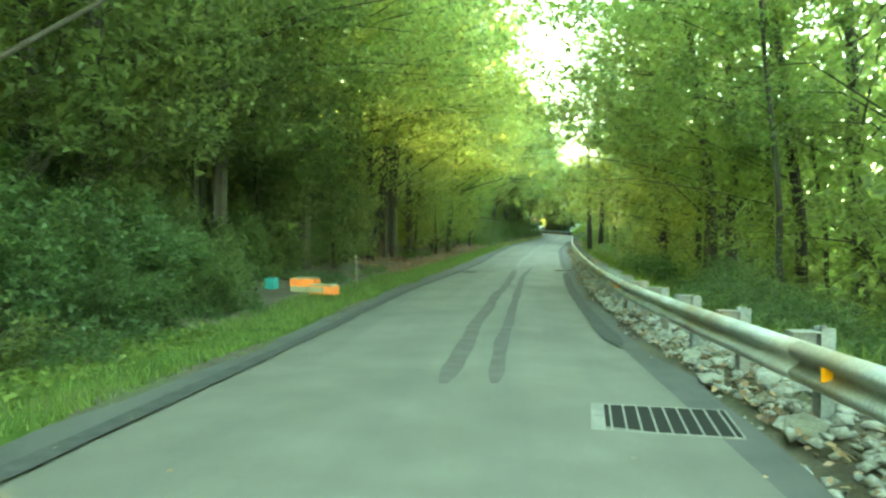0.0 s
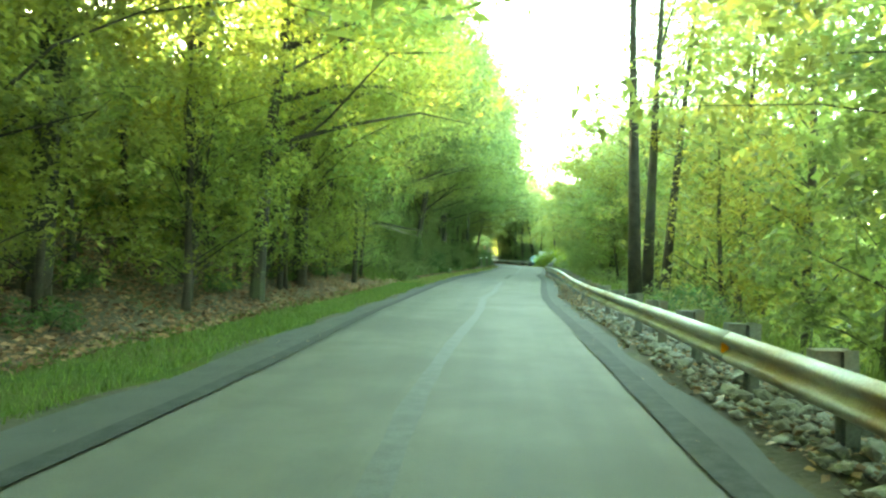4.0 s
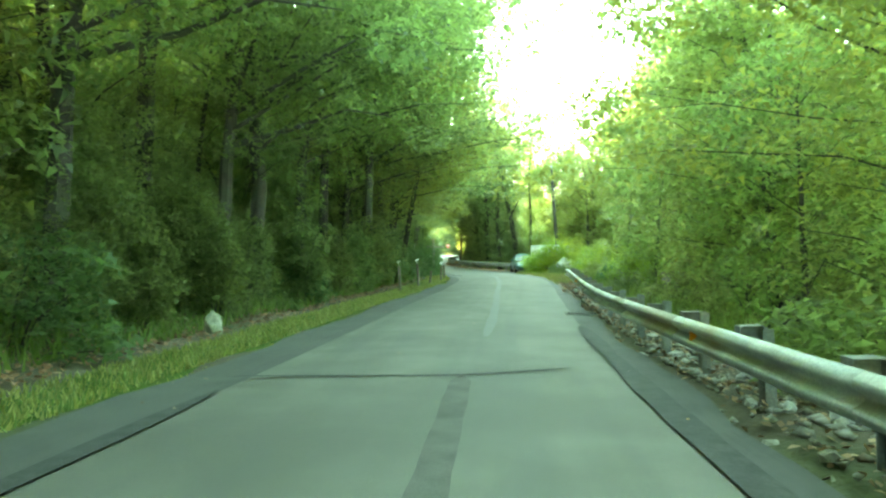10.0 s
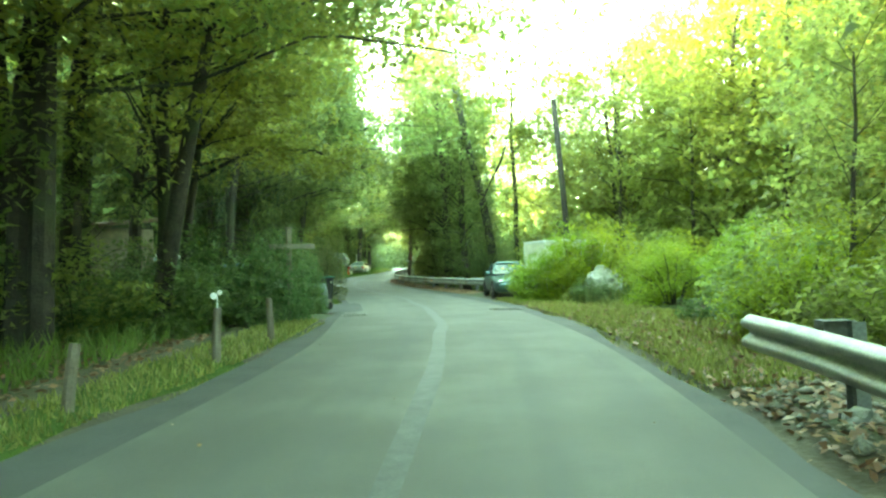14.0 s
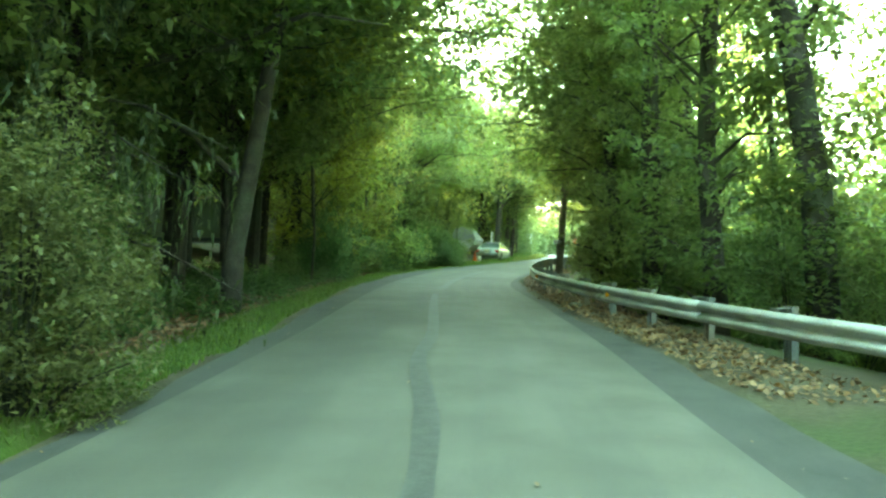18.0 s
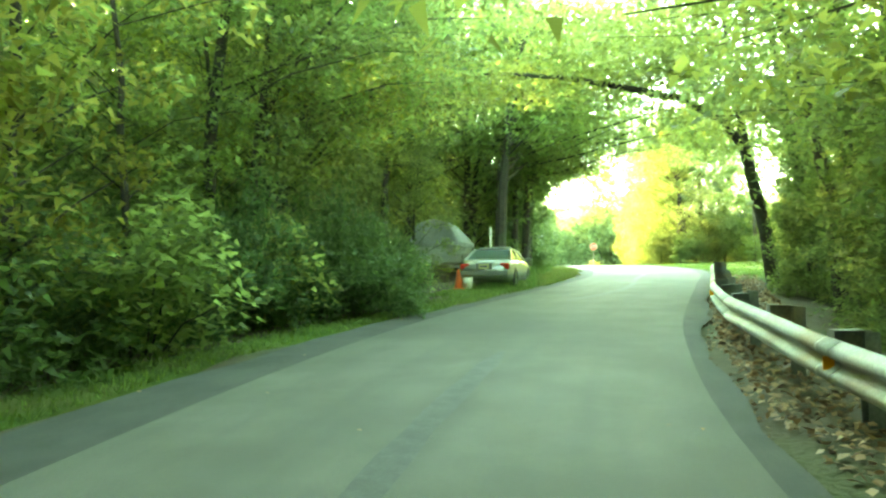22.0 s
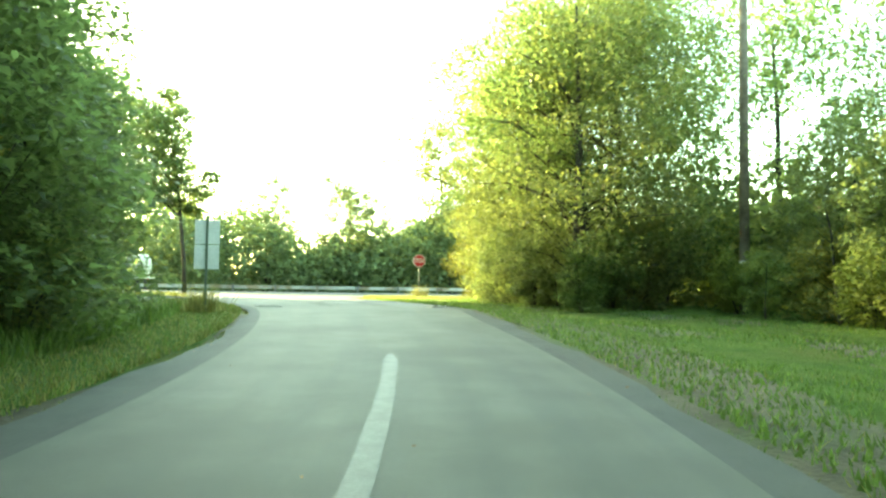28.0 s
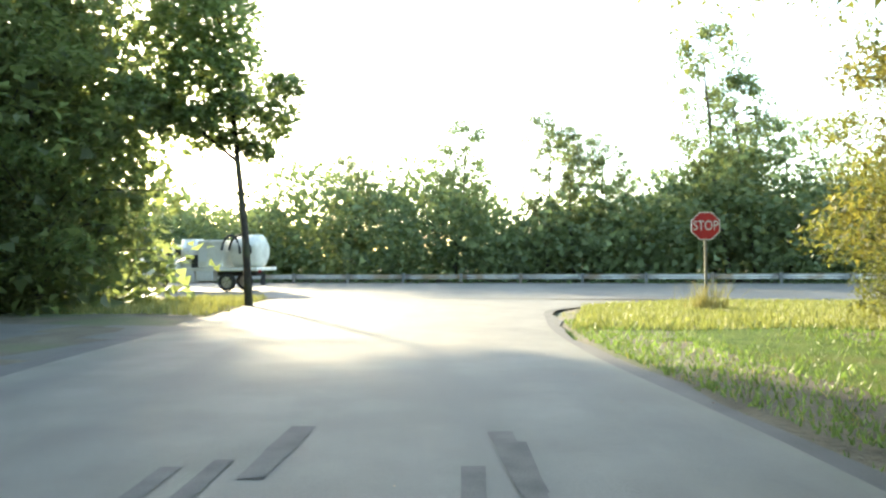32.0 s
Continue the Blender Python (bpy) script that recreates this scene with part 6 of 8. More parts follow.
# ---- parked boat, cone, bucket ----
def boat(x, y, turn):
    z = gz(x, y)
    t = thing("boat_trailer", (x, y, z), "low steel boat trailer in the grass", "trailer", turn=turn)
    for s in (-1, 1):
        part("beam", box((4.6, 0.08, 0.1), (0, s * 0.6, 0.5), 0.01), post_steel, t)
        wheel(t, -0.8, s * 0.95, 0.3, s)
    for q in (-1.8, 0, 1.8):
        part("crossbeam", box((0.08, 1.3, 0.08), (q, 0, 0.5), 0.01), post_steel, t)
    part("drawbar", box((1.2, 0.08, 0.08), (2.8, 0, 0.5), 0.01), post_steel, t)
    part("jack", tube([(2.9, 0, 0.0), (2.9, 0, 0.7)], [0.04, 0.03], 8), post_steel, t)
    t.scale = (0.85, 0.85, 0.85)
    b = thing("boat", (x, y, z + 0.47), "small white motor boat under a grey canvas cover", "boat", turn=turn)
    b.scale = (0.85, 0.85, 0.85)
    rings = []
    for s in np.linspace(0, 1, 11):
        px = -2.5 + 5.0 * s
        w = 1.05 * (1 - max(0, s - 0.45) ** 2 * 2.9)
        keel = 0.02 + 0.55 * max(0, s - 0.55) ** 2 * 4
        rings.append([(px, 0, keel), (px, w * 0.55, keel + 0.14), (px, w * 0.9, 0.5), (px, w, 0.95), (px, -w, 0.95), (px, -w * 0.9, 0.5), (px, -w * 0.55, keel + 0.14)])
    part("hull", loft(rings), hull_white, b, smooth=False)
    for s in (-1, 1):
        pts = [(r[3][0], s * (r[3][1] + 0.02), 0.93) for r in rings]
        part("rub_rail", tube(pts, [0.03] * len(pts), 6), black_rubber, b, "dark rubbing strake")
    rr = []
    for s in np.linspace(0, 1, 13):
        px = -2.55 + 5.1 * s
        w = 1.1 * (1 - max(0, s - 0.45) ** 2 * 2.9) + 0.02
        hgt = 0.95 + 1.05 * (1 - s**1.6) + 0.07 * noise.noise((s * 6, 0, 2))
        rr.append([(px, -w, 0.78), (px, -w * 1.0, 0.98), (px, -w * 0.6, hgt * 0.92), (px, 0, hgt), (px, w * 0.6, hgt * 0.92), (px, w * 1.0, 0.98), (px, w, 0.78)])
    rr.insert(0, [(-2.6, y_, min(z_, 0.8)) for x_, y_, z_ in rr[0]])
    part("cover", loft(rr, close=False), canvas, b, "sagging grey canvas cover").modifiers.new("thick", "SOLIDIFY").thickness = 0.015
    for q in (-1.2, 0.3, 1.4):
        part("strap", tube([(q, -1.04, 0.8), (q + 0.35, -0.8, 0.2)], [0.012, 0.012], 5), black_rubber, b)


boat(16.5, 166.7, heading(12))
cone = thing("traffic_cone", (17.15, 160.75, gz(17.15, 160.75)), "faded orange traffic cone beside the parked car", "cone")
part("base", box((0.36, 0.36, 0.04), (0, 0, 0.02), 0.01), cone_orange, cone)
part("shell", tube([(0, 0, 0.04), (0, 0, 0.62)], [0.13, 0.03], 16), cone_orange, cone, smooth=True)
bk = thing("bucket", (17.42, 160.95, gz(17.42, 160.95)), "dirty white plastic bucket under the trailer end", "bucket")
part("body", tube([(0, 0, 0.0), (0, 0, 0.36)], [0.13, 0.155], 18), dull_white, bk, smooth=True)
part("rim", tube([(0, 0, 0.34), (0, 0, 0.37)], [0.165, 0.165], 18), dull_white, bk)
part("handle", tube([(-0.16, 0, 0.33), (-0.1, -0.1, 0.2), (0.1, -0.1, 0.2), (0.16, 0, 0.33)], [0.006] * 4, 5), sign_back, bk)
pv = thing("pipe_post", (18.1, 165.2, gz(18.1, 165.2)), "slim white plastic pipe standing behind the car", "post")
part("pipe", tube([(0, 0, -0.1), (0.04, 0, 1.95)], [0.04, 0.04], 10), white_paint, pv)


# ---- road signs ----
def text_mesh(body, size, material, parent, m, name="lettering"):
    cu = bpy.data.curves.new(name, "FONT")
    cu.body, cu.size, cu.align_x, cu.align_y, cu.extrude = body, size, "CENTER", "CENTER", 0.002
    tmp = bpy.data.objects.new(name, cu)
    scene.collection.objects.link(tmp)
    bpy.context.view_layer.update()
    me = bpy.data.meshes.new_from_object(tmp.evaluated_get(bpy.context.evaluated_depsgraph_get()))
    bpy.data.objects.remove(tmp)
    me.materials.clear()
    me.materials.append(material)
    ob = mesh_part(name, me, parent, "white capital letters reading STOP")
    ob.matrix_basis = m
    return ob


stop = thing("stop_sign", (28.92, 213.2, 1.66), "red octagonal stop sign on a steel post in weeds", "sign", turn=6)
part("post", box((0.07, 0.04, 2.9), (0, 0.03, 1.15), 0.006), post_steel, stop)


def octagon(r, y0, y1):
    bm = bmesh.new()
    ring = [(r * math.cos(math.pi / 8 + k * math.pi / 4), r * math.sin(math.pi / 8 + k * math.pi / 4)) for k in range(8)]
    a, b = [bm.verts.new((x, y0, z)) for x, z in ring], [bm.verts.new((x, y1, z)) for x, z in ring]
    bm.faces.new(a)
    bm.faces.new(b[::-1])
    for k in range(8):
        bm.faces.new((a[k], b[k], b[(k + 1) % 8], a[(k + 1) % 8]))
    bmesh.ops.recalc_face_normals(bm, faces=bm.faces)
    return bm


o = part("border", octagon(0.412, -0.004, 0.004), white_paint, stop, "white edge of the sign")
o.location.z = 2.38
o = part("face", octagon(0.385, -0.009, -0.0045), stop_red, stop)
o.location.z = 2.38
text_mesh("STOP", 0.3, white_paint, stop, Matrix.Translation((0, -0.0125, 2.38)) @ Matrix.Rotation(math.pi / 2, 4, "X") @ Matrix.Diagonal((0.92, 1.25, 1, 1)))

sg = thing("road_sign", (21.6, 189.95, gz(21.6, 189.95)), "pair of square road signs seen from the bare metal back", "sign", turn=4)
part("post", box((0.06, 0.035, 2.75), (0, -0.02, 1.25), 0.006), post_green, sg, "green steel post")
for zc in (2.1, 1.45):
    part("plate", box((0.62, 0.006, 0.63), (0, 0.004, zc - 0.05 * 0), 0.002), sign_back, sg, "bare aluminium sign plate")
    for q in (-0.18, 0.18):
        part("bolt", disc(0.014, 0.02, 8), chrome, sg).location = (0, -0.045, zc + q)


# ---- tank truck on the main road ----
def tank_truck(x, y, z):
    c = thing("tank_truck", (x, y, z), "white vacuum tank truck with hoses on its flat bed", "truck", turn=182)
    ring = lambda px, w, zb, zt: [(px, -w, zb), (px, -w, zt - 0.1), (px, -w * 0.85, zt), (px, w * 0.85, zt), (px, w, zt - 0.1), (px, w, zb)]
    part("bonnet", loft([ring(2.2, 1.0, 0.7, 1.75), ring(3.3, 0.95, 0.7, 1.55), ring(3.75, 0.9, 0.75, 1.35)]), white_paint, c)
    part("cab", loft([ring(0.9, 1.05, 0.65, 1.65), ring(2.25, 1.05, 0.65, 1.75)]), white_paint, c)
    part("cab_roof", box((1.2, 1.7, 0.12), (1.45, 0, 2.3), 0.05), white_paint, c)
    for s in (-1, 1):
        for a, b in ((2.2, 1.95), (0.95, 0.95), (1.55, 1.5)):
            part("pillar", tube([(a, s * 0.95, 1.6), (b, s * 0.82, 2.27)], [0.06, 0.05], 6), white_paint, c)
        part("window", panel([(1.55, s * 0.96, 1.65), (2.15, s * 0.96, 1.65), (1.93, s * 0.83, 2.24), (1.5, s * 0.83, 2.24)], 0.008), car_glass, c)
        part("mirror", box((0.12, 0.15, 0.3), (2.1, s * 1.2, 1.85), 0.03), black_plastic, c)
        part("mud_flap", box((0.03, 0.5, 0.6), (-3.2, s * 0.8, 0.55), 0.005), black_rubber, c)
        for wx in (2.85, -2.1):
            wheel(c, wx, s * 0.92, 0.45, s)
    part("fuel_tank", tube([(0.75, 0.85, 0.72), (1.6, 0.85, 0.72)], [0.2, 0.2], 12), chrome, c)
    part("windscreen", panel([(2.22, -0.93, 1.7), (2.22, 0.93, 1.7), (1.97, 0.8, 2.24), (1.97, -0.8, 2.24)], 0.008), car_glass, c)
    part("chassis", box((6.8, 0.8, 0.22), (0.0, 0, 0.85), 0.02), black_plastic, c)
    part("bed", box((4.6, 2.2, 0.16), (-1.5, 0, 1.1), 0.02), dull_white, c)
    part("locker", box((1.0, 0.5, 0.6), (0.15, 0.86, 0.75), 0.03), sign_back, c, "grey metal side locker")
    part("locker", box((0.9, 0.5, 0.5), (-0.95, 0.86, 0.77), 0.03), sign_back, c, "grey metal side locker")
    part("water_tank", tube([(0.35, 0, 1.2), (0.35, 0, 2.65)], [0.55, 0.52], 20), white_paint, c, smooth=True)
    part("cabinet", box((1.4, 1.6, 1.4), (-1.1, 0, 1.88), 0.06), dull_white, c)
    part("vent", box((0.42, 0.02, 0.7), (-0.72, 0.81, 1.85), 0.01), sign_back, c, "grey louvred vent")
    part("pump", box((0.6, 0.9, 0.7), (-0.15, 0.1, 1.5), 0.08), black_plastic, c, "dark pump engine")
    part("vacuum_tank", tube([(-2.05, 0, 2.0), (-2.2, 0, 2.0), (-3.5, 0, 2.0), (-3.7, 0, 2.0)], [0.5, 0.85, 0.85, 0.55], 22), dull_white, c, smooth=True)
    for k, q in enumerate((-2.3, -2.8)):
        pts = [(q - 0.5 * math.sin(a) * (1 + k * 0.2), 0.92, 1.9 + 0.9 * math.cos(a)) for a in np.linspace(-1.4, 1.6, 9)]
        part("hose", tube(pts, [0.06] * 9, 8), black_rubber, c, "looped black suction hose", smooth=True)
    part("tail_light", box((0.05, 0.2, 0.12), (-3.82, 0.8, 1.0), 0.01), red_lamp, c)


tank_truck(5.7, 225.0, 1.63)

# ---- side road, drive ----
me = array_mesh("road", [(-30, 199, 0), (-30, 206, 0), (0, 198.5, 0), (0, 205, 0), (10, 198, 0), (10, 205.5, 0), (17.8, 197, 0), (17.8, 206, 0), (21.5, 195, 0), (19.5, 206, 0)], [(0, 2, 3, 1), (2, 4, 5, 3), (4, 6, 7, 5), (6, 8, 9, 7)], shoulder_asphalt)
me.vertices.foreach_set("co", np.array([(v.co.x, v.co.y, float(road_z(v.co.y)) + 0.008) for v in me.vertices], np.float32).ravel())
tagged(mesh_part("road", me), "dark side road leading into the shade", "side road", kind="structure")
me = array_mesh("pavement", [(8, 111.2, 0), (8, 117.2, 0), (13, 111.4, 0), (13, 117, 0), (16.95, 111.0, 0), (17.0, 117.6, 0)], [(0, 2, 3, 1), (2, 4, 5, 3)], shoulder_asphalt)
me.vertices.foreach_set("co", np.array([(v.co.x, v.co.y, gz(v.co.x, v.co.y) + 0.03 if v.co.x < 16 else float(road_z(v.co.y)) - 0.0015) for v in me.vertices], np.float32).ravel())
tagged(mesh_part("pavement", me), "worn asphalt drive beside the lane", "driveway", kind="structure")


# ---- particular plants ----
dry_shrub = Shrub(71, 3.3, 1.15, 15000, 0.05, leaf_dry, 120, 22)
dry_shrub.put("dry_bush", 15.6, 120.5, "tall dry olive-brown bush beside the drive", "bush", "", 0.9)
feather = Shrub(72, 2.1, 1.3, 7500, 0.06, leaf_feather, 44, 16)
for x, y, s in ((22.7, 113.2, 0.95), (23.5, 112.5, 1.3), (24.4, 112.3, 1.45), (23.3, 111.9, 0.85), (23.0, 114.9, 0.9), (25.0, 109.6, 1.0), (24.4, 107.9, 0.9), (26.0, 107.0, 1.1), (23.2, 116.4, 0.6), (26.8, 111.5, 1.1), (22.0, 100.0, 0.8), (23.4, 101.5, 1.0), (22.6, 97.5, 0.9), (24.5, 104.0, 1.1), (21.6, 95.0, 0.8), (23.5, 99.0, 1.0)):
    feather.put("bush", x, y, "bright feathery green bush in the open light", "bush", "bushes by the trailer", s)
vine = Shrub(73, 2.4, 2.1, 7600, 0.105, leaf_bush, 70, 10)
for x, y, s in ((-8.2, 9.6, 1.1), (-7.9, 12.6, 1.15), (-5.9, 14.6, 0.85), (-9.6, 14.5, 1.1), (-6.6, 9.4, 0.8), (-6.0, 12.2, 0.85)):
    vine.put("vine_mound", x, y, "rounded mound of dense climbing vines", "bush", "vine mounds", s)
for x, y, s in ((12.2, 147.0, 0.95), (11.6, 143.4, 1.0), (13.4, 150.6, 0.8), (10.6, 111.0, 0.6), (13.4, 107.4, 0.9), (13.7, 157.0, 0.9), (14.4, 155.4, 1.0), (15.3, 153.4, 0.8), (13.2, 154.6, 1.0), (12.8, 105.0, 0.7)):
    vine.put("bush", x, y, "large leafy green bush in the shade", "bush", "bushes along the road", s)


belt(1, 149, 162.5, 2.2, 2.6, 4.2, [vine_wall], "vine_thicket", "tall dark thicket hung with vines behind the guard rail", "bush", (0.5, 0.8), 1.8)
for x, y, s in ((28.8, 161.5, 1.0), (29.6, 158.0, 1.1), (30.6, 163.5, 0.9)):
    vine_wall.put("vine_thicket", x, y, "tall dark thicket hung with vines behind the guard rail", "bush", "vine thickets", s)
dark_mass = Shrub(75, 9.0, 2.7, 19000, 0.135, leaf_deep_shade, 150, 14)
low_mass = Shrub(76, 3.6, 1.25, 5600, 0.11, leaf_deep_shade, 80, 10)
# much the same bush in a lighter leaf colour, brightening backlit growth by the lawn
low_lit = Shrub(78, 3.6, 1.35, 5600, 0.11, leaf_yellow, 80, 10)
for x, y, s in ((18.6, 174.6, 0.9), (19.4, 178.2, 1.0), (19.7, 182.0, 1.0), (19.2, 186.2, 0.9), (17.6, 189.2, 0.8), (15.6, 183.0, 1.4), (8.8, 208.8, 1.0), (5.0, 208.4, 1.0), (0.0, 208.0, 1.2)):
    dark_mass.put("tall_thicket", x, y, "dense dark mass of young trees in shade", "thicket", "thickets at the junction", s)


class Weeping:
    """An old spruce: a straight trunk, drooping boughs, curtains of hanging twigs."""

    def __init__(self, seed, height, radius):
        r = np.random.default_rng(seed)
        bm = bmesh.new()
        bm_tube(bm, [(0, 0, -0.3), (0, 0, height * 0.5), (0, 0, height)], [0.22, 0.14, 0.02], 8)
        c = []
        for k in range(70):
            h = 1.6 + (height - 2) * (k / 70)
            ln = radius * (1 - 0.72 * h / height) * r.uniform(0.75, 1.1)
            a = r.uniform(0, 2 * math.pi)
            pts = [(0, 0, h), (ln * 0.5 * math.cos(a), ln * 0.5 * math.sin(a), h - 0.1 * ln), (ln * math.cos(a), ln * math.sin(a), h - 0.32 * ln)]
            bm_tube(bm, pts, [0.03, 0.02, 0.008], 4, False)
            for s in np.linspace(0.2, 1, 9):
                b = np.array([np.interp(s, (0, 0.5, 1), [p[i] for p in pts]) for i in range(3)])
                for q in range(2):
                    drop = r.uniform(0.5, 1.3)
                    o = b + r.normal(0, 0.12, 3)
                    for d in np.linspace(0, drop, 8):
                        c.append((o[0] + 0.03 * r.normal(), o[1] + 0.03 * r.normal(), o[2] - d))
        self.trunk = bpy.data.meshes.new("trunk")
        bm.to_mesh(self.trunk)
        bm.free()
        self.trunk.materials.append(bark)
        v, f = leaf_tris(np.array(c), 0.19, r, 1.25, 0.22)
        self.crown = array_mesh("crown", v, f, needle)

    put = Tree.put


spruce = Weeping(81, 14, 3.6)
for x, y, s in ((12.0, 120.5, 1.0), (8.6, 121.5, 0.95), (13.0, 124.8, 0.9), (10.0, 126.5, 1.0), (6.0, 118.0, 0.95)):
    spruce.put("spruce_tree", x, y, "old spruce with long drooping curtains of twigs", "tree", "weeping spruces", s)


def custom_tree(name, x, y, limbs, clumps, label, leaf_m, seed, leaf=0.13, per=320):
    """A tree with measured trunk and limbs: each limb a line of points with a first and a last thickness."""
    e = thing(name, (x, y, gz(x, y)), label, "tree")
    for i, (pts, r0, r1) in enumerate(limbs):
        n = len(pts)
        part("trunk" if i == 0 else "limb", tube(pts, [r0 + (r1 - r0) * k / (n - 1) for k in range(n)], 10), bark, e, smooth=True)
    r = np.random.default_rng(seed)
    c = np.concatenate([clump_points(r, p, q, per, 0.6) for p, q in clumps])
    v, f = leaf_quads(c, leaf, r)
    mesh_part("crown", array_mesh("crown", v, f, leaf_m), e)
    return e


# the arching tree at the end of the bend
custom_tree("tree", 27.0, 162.0, [
    (((0, 0, -0.5), (-0.25, 0, 1.7), (-0.6, 0, 3.3), (-0.9, -0.2, 4.3), (-1.6, -0.5, 5.1), (-3.0, -1.0, 5.7), (-4.6, -1.6, 5.9), (-6.6, -2.0, 6.2), (-9.0, -2.4, 6.3)), 0.22, 0.05),
    (((0.9, -0.9, -0.3), (0.7, -0.8, 2.0), (0.3, -0.7, 4.5), (0.0, -0.4, 7.5), (-0.4, 0, 10.5)), 0.24, 0.06),
    (((-0.9, -0.2, 4.4), (-0.9, 0.4, 6.6), (-1.1, 1.0, 9.4)), 0.14, 0.04),
    (((0.3, -0.7, 4.5), (1.4, -1.6, 6.5), (2.0, -2.0, 9.0)), 0.12, 0.04)],
    [((-2.6 - 0.26 * k, -1.6 + 1.3 * math.sin(k * 1.7), 6.7 + 0.03 * k + 1.4 * math.sin(k * 3.1)), 1.3) for k in range(30)] + [((-1.0 + 2.2 * math.cos(k * 2.1), 0.4 + 2.2 * math.sin(k * 2.1), 8.5 + 0.35 * k), 1.4) for k in range(12)] + [((1.6, -1.8, 8.5), 1.5), ((2.4, -2.4, 6.6), 1.3), ((0.6, -1.6, 10.0), 1.4)],
    "old tree arching a heavy limb over the lane", leaf_green, 91, 0.15, 300)
# the leaning old trunk behind the rail
custom_tree("tree", 24.4, 126.9, [(((0, 0, -0.6), (-0.2, 0, 2.5), (-0.6, 0, 5.0), (-1.3, 0.1, 8.0), (-1.9, 0.2, 11.0)), 0.26, 0.15), (((-0.6, 0, 5.0), (0.4, -0.4, 7.0), (1.0, -0.6, 9.0)), 0.1, 0.03)],
            [((-1.6 + 2.2 * math.cos(k * 2.2), 0.2 + 2.2 * math.sin(k * 2.2), 9.0 + 0.5 * (k % 6)), 1.5) for k in range(12)] + [((-0.012 * k * k + 0.3 * math.cos(k * 2.4), 0.3 * math.sin(k * 2.4), 0.5 + 0.62 * k), 0.75) for k in range(14)], "thick leaning old trunk clad in vines behind the guard rail", leaf_deep_shade, 104)
# leaning pair on the bank, and dark trunks near the road
custom_tree("tree", -0.4, 50.5, [(((0, 0, -0.3), (0.6, 0.3, 2.5), (1.4, 0.5, 4.8), (2.4, 0.8, 7.5), (3.2, 1.0, 10.5)), 0.17, 0.05), (((1.4, 0.5, 4.8), (1.3, 0.9, 7.0), (1.6, 1.4, 9.5)), 0.09, 0.03)],
            [((2.4 + 1.6 * math.cos(k * 2.2), 0.9 + 1.6 * math.sin(k * 2.2), 9 + 0.4 * (k % 5)), 1.3) for k in range(9)], "pale leaning tree on the leafy bank", leaf_yellow, 92)
custom_tree("tree", 13.95, 128.3, [(((0, 0, -0.3), (0.08, 0, 1.2), (0.45, 0.1, 3.5), (1.0, 0.2, 7.0), (1.4, 0.3, 11.0)), 0.23, 0.1), (((0.1, 0.05, 2.6), (-0.7, -0.3, 3.4), (-1.6, -0.5, 3.9)), 0.08, 0.02)],
            [((0.8 + 2.2 * math.cos(k * 2.2), 0.3 + 2.2 * math.sin(k * 2.2), 8.5 + 0.5 * (k % 6)), 1.6) for k in range(12)], "thick grey-barked tree close to the verge", leaf_deep_shade, 93)
for x, y, lean, h, sd in ((9.3, 100.8, 0.05, 12, 94), (12.9, 105.3, 0.2, 12, 95), (9.9, 45.5, -0.02, 13, 96), (11.2, 48.2, 0.04, 13, 97), (12.6, 50.5, 0.1, 12, 98), (-3.4, 33.0, 0.12, 12, 99), (-2.9, 36.5, 0.06, 12, 100), (23.4, 136.4, 0.02, 13, 101), (24.2, 139.2, -0.05, 13, 102), (22.8, 133.2, 0.04, 12, 103)):
    custom_tree("tree", x, y, [(((0, 0, -0.4), (lean * 3, 0.05, 3), (lean * 6.5, 0.1, 6.5), (lean * h, 0.0, h)), 0.19, 0.05), (((lean * 5, 0.1, 5), (lean * 5 + 0.8, 0.5, 6.8), (lean * 5 + 1.4, 0.8, 8.5)), 0.07, 0.02)],
                [((lean * h + 1.7 * math.cos(k * 2.2), 1.7 * math.sin(k * 2.2), h - 3 + 0.6 * (k % 6)), 1.4) for k in range(9)], "straight dark-trunked tree at the wood's edge", leaf_deep_shade if sd % 2 else leaf_green, sd)

mid[1].put("young_tree", 16.0, 157.8, "small tree with a thin dark stem on the verge", "tree", "", 0.5)
# twigs, leaves and grit on the road
r_ = np.random.default_rng(5)
yy = r_.uniform(0, 205, 420)
s_ = r_.uniform(0.02, 0.98, 420)
s_ = np.where(r_.uniform(0, 1, 420) < 0.6, np.where(s_ < 0.5, s_ * 0.3, 1 - (1 - s_) * 0.3), s_)
xx = left_edge(yy) + (right_edge(yy) - left_edge(yy)) * s_
c_ = np.stack([xx, yy, road_z(yy) + 0.03], 1)
v_, f_ = leaf_quads(c_, 0.045, r_, -0.02, 0.35)
v_[:, 2] = np.clip(v_[:, 2], np.repeat(c_[:, 2], 4) - 0.004, np.repeat(c_[:, 2], 4) + 0.012)
tagged(mesh_part("fallen_leaves", array_mesh("fallen_leaves", v_, f_, leaf_dead)), "a few dry leaves scattered over the asphalt", "leaf litter", kind="stuff")
for x, y, t_ in ((28.25, 194.9, 20), (28.0, 194.75, 70), (28.4, 194.6, 120)):
    ob = part("litter_scrap", box((0.1, 0.05, 0.015), (0, 0, 0.008), 0.003, Matrix.Rotation(0.25, 4, "Y")), white_paint)
    ob.matrix_world = pose(x, y, float(road_z(y)) + 0.035, 4, 6, t_)
    tagged(ob, "crumpled white paper scrap on the drain", "litter", "scraps on the drain")
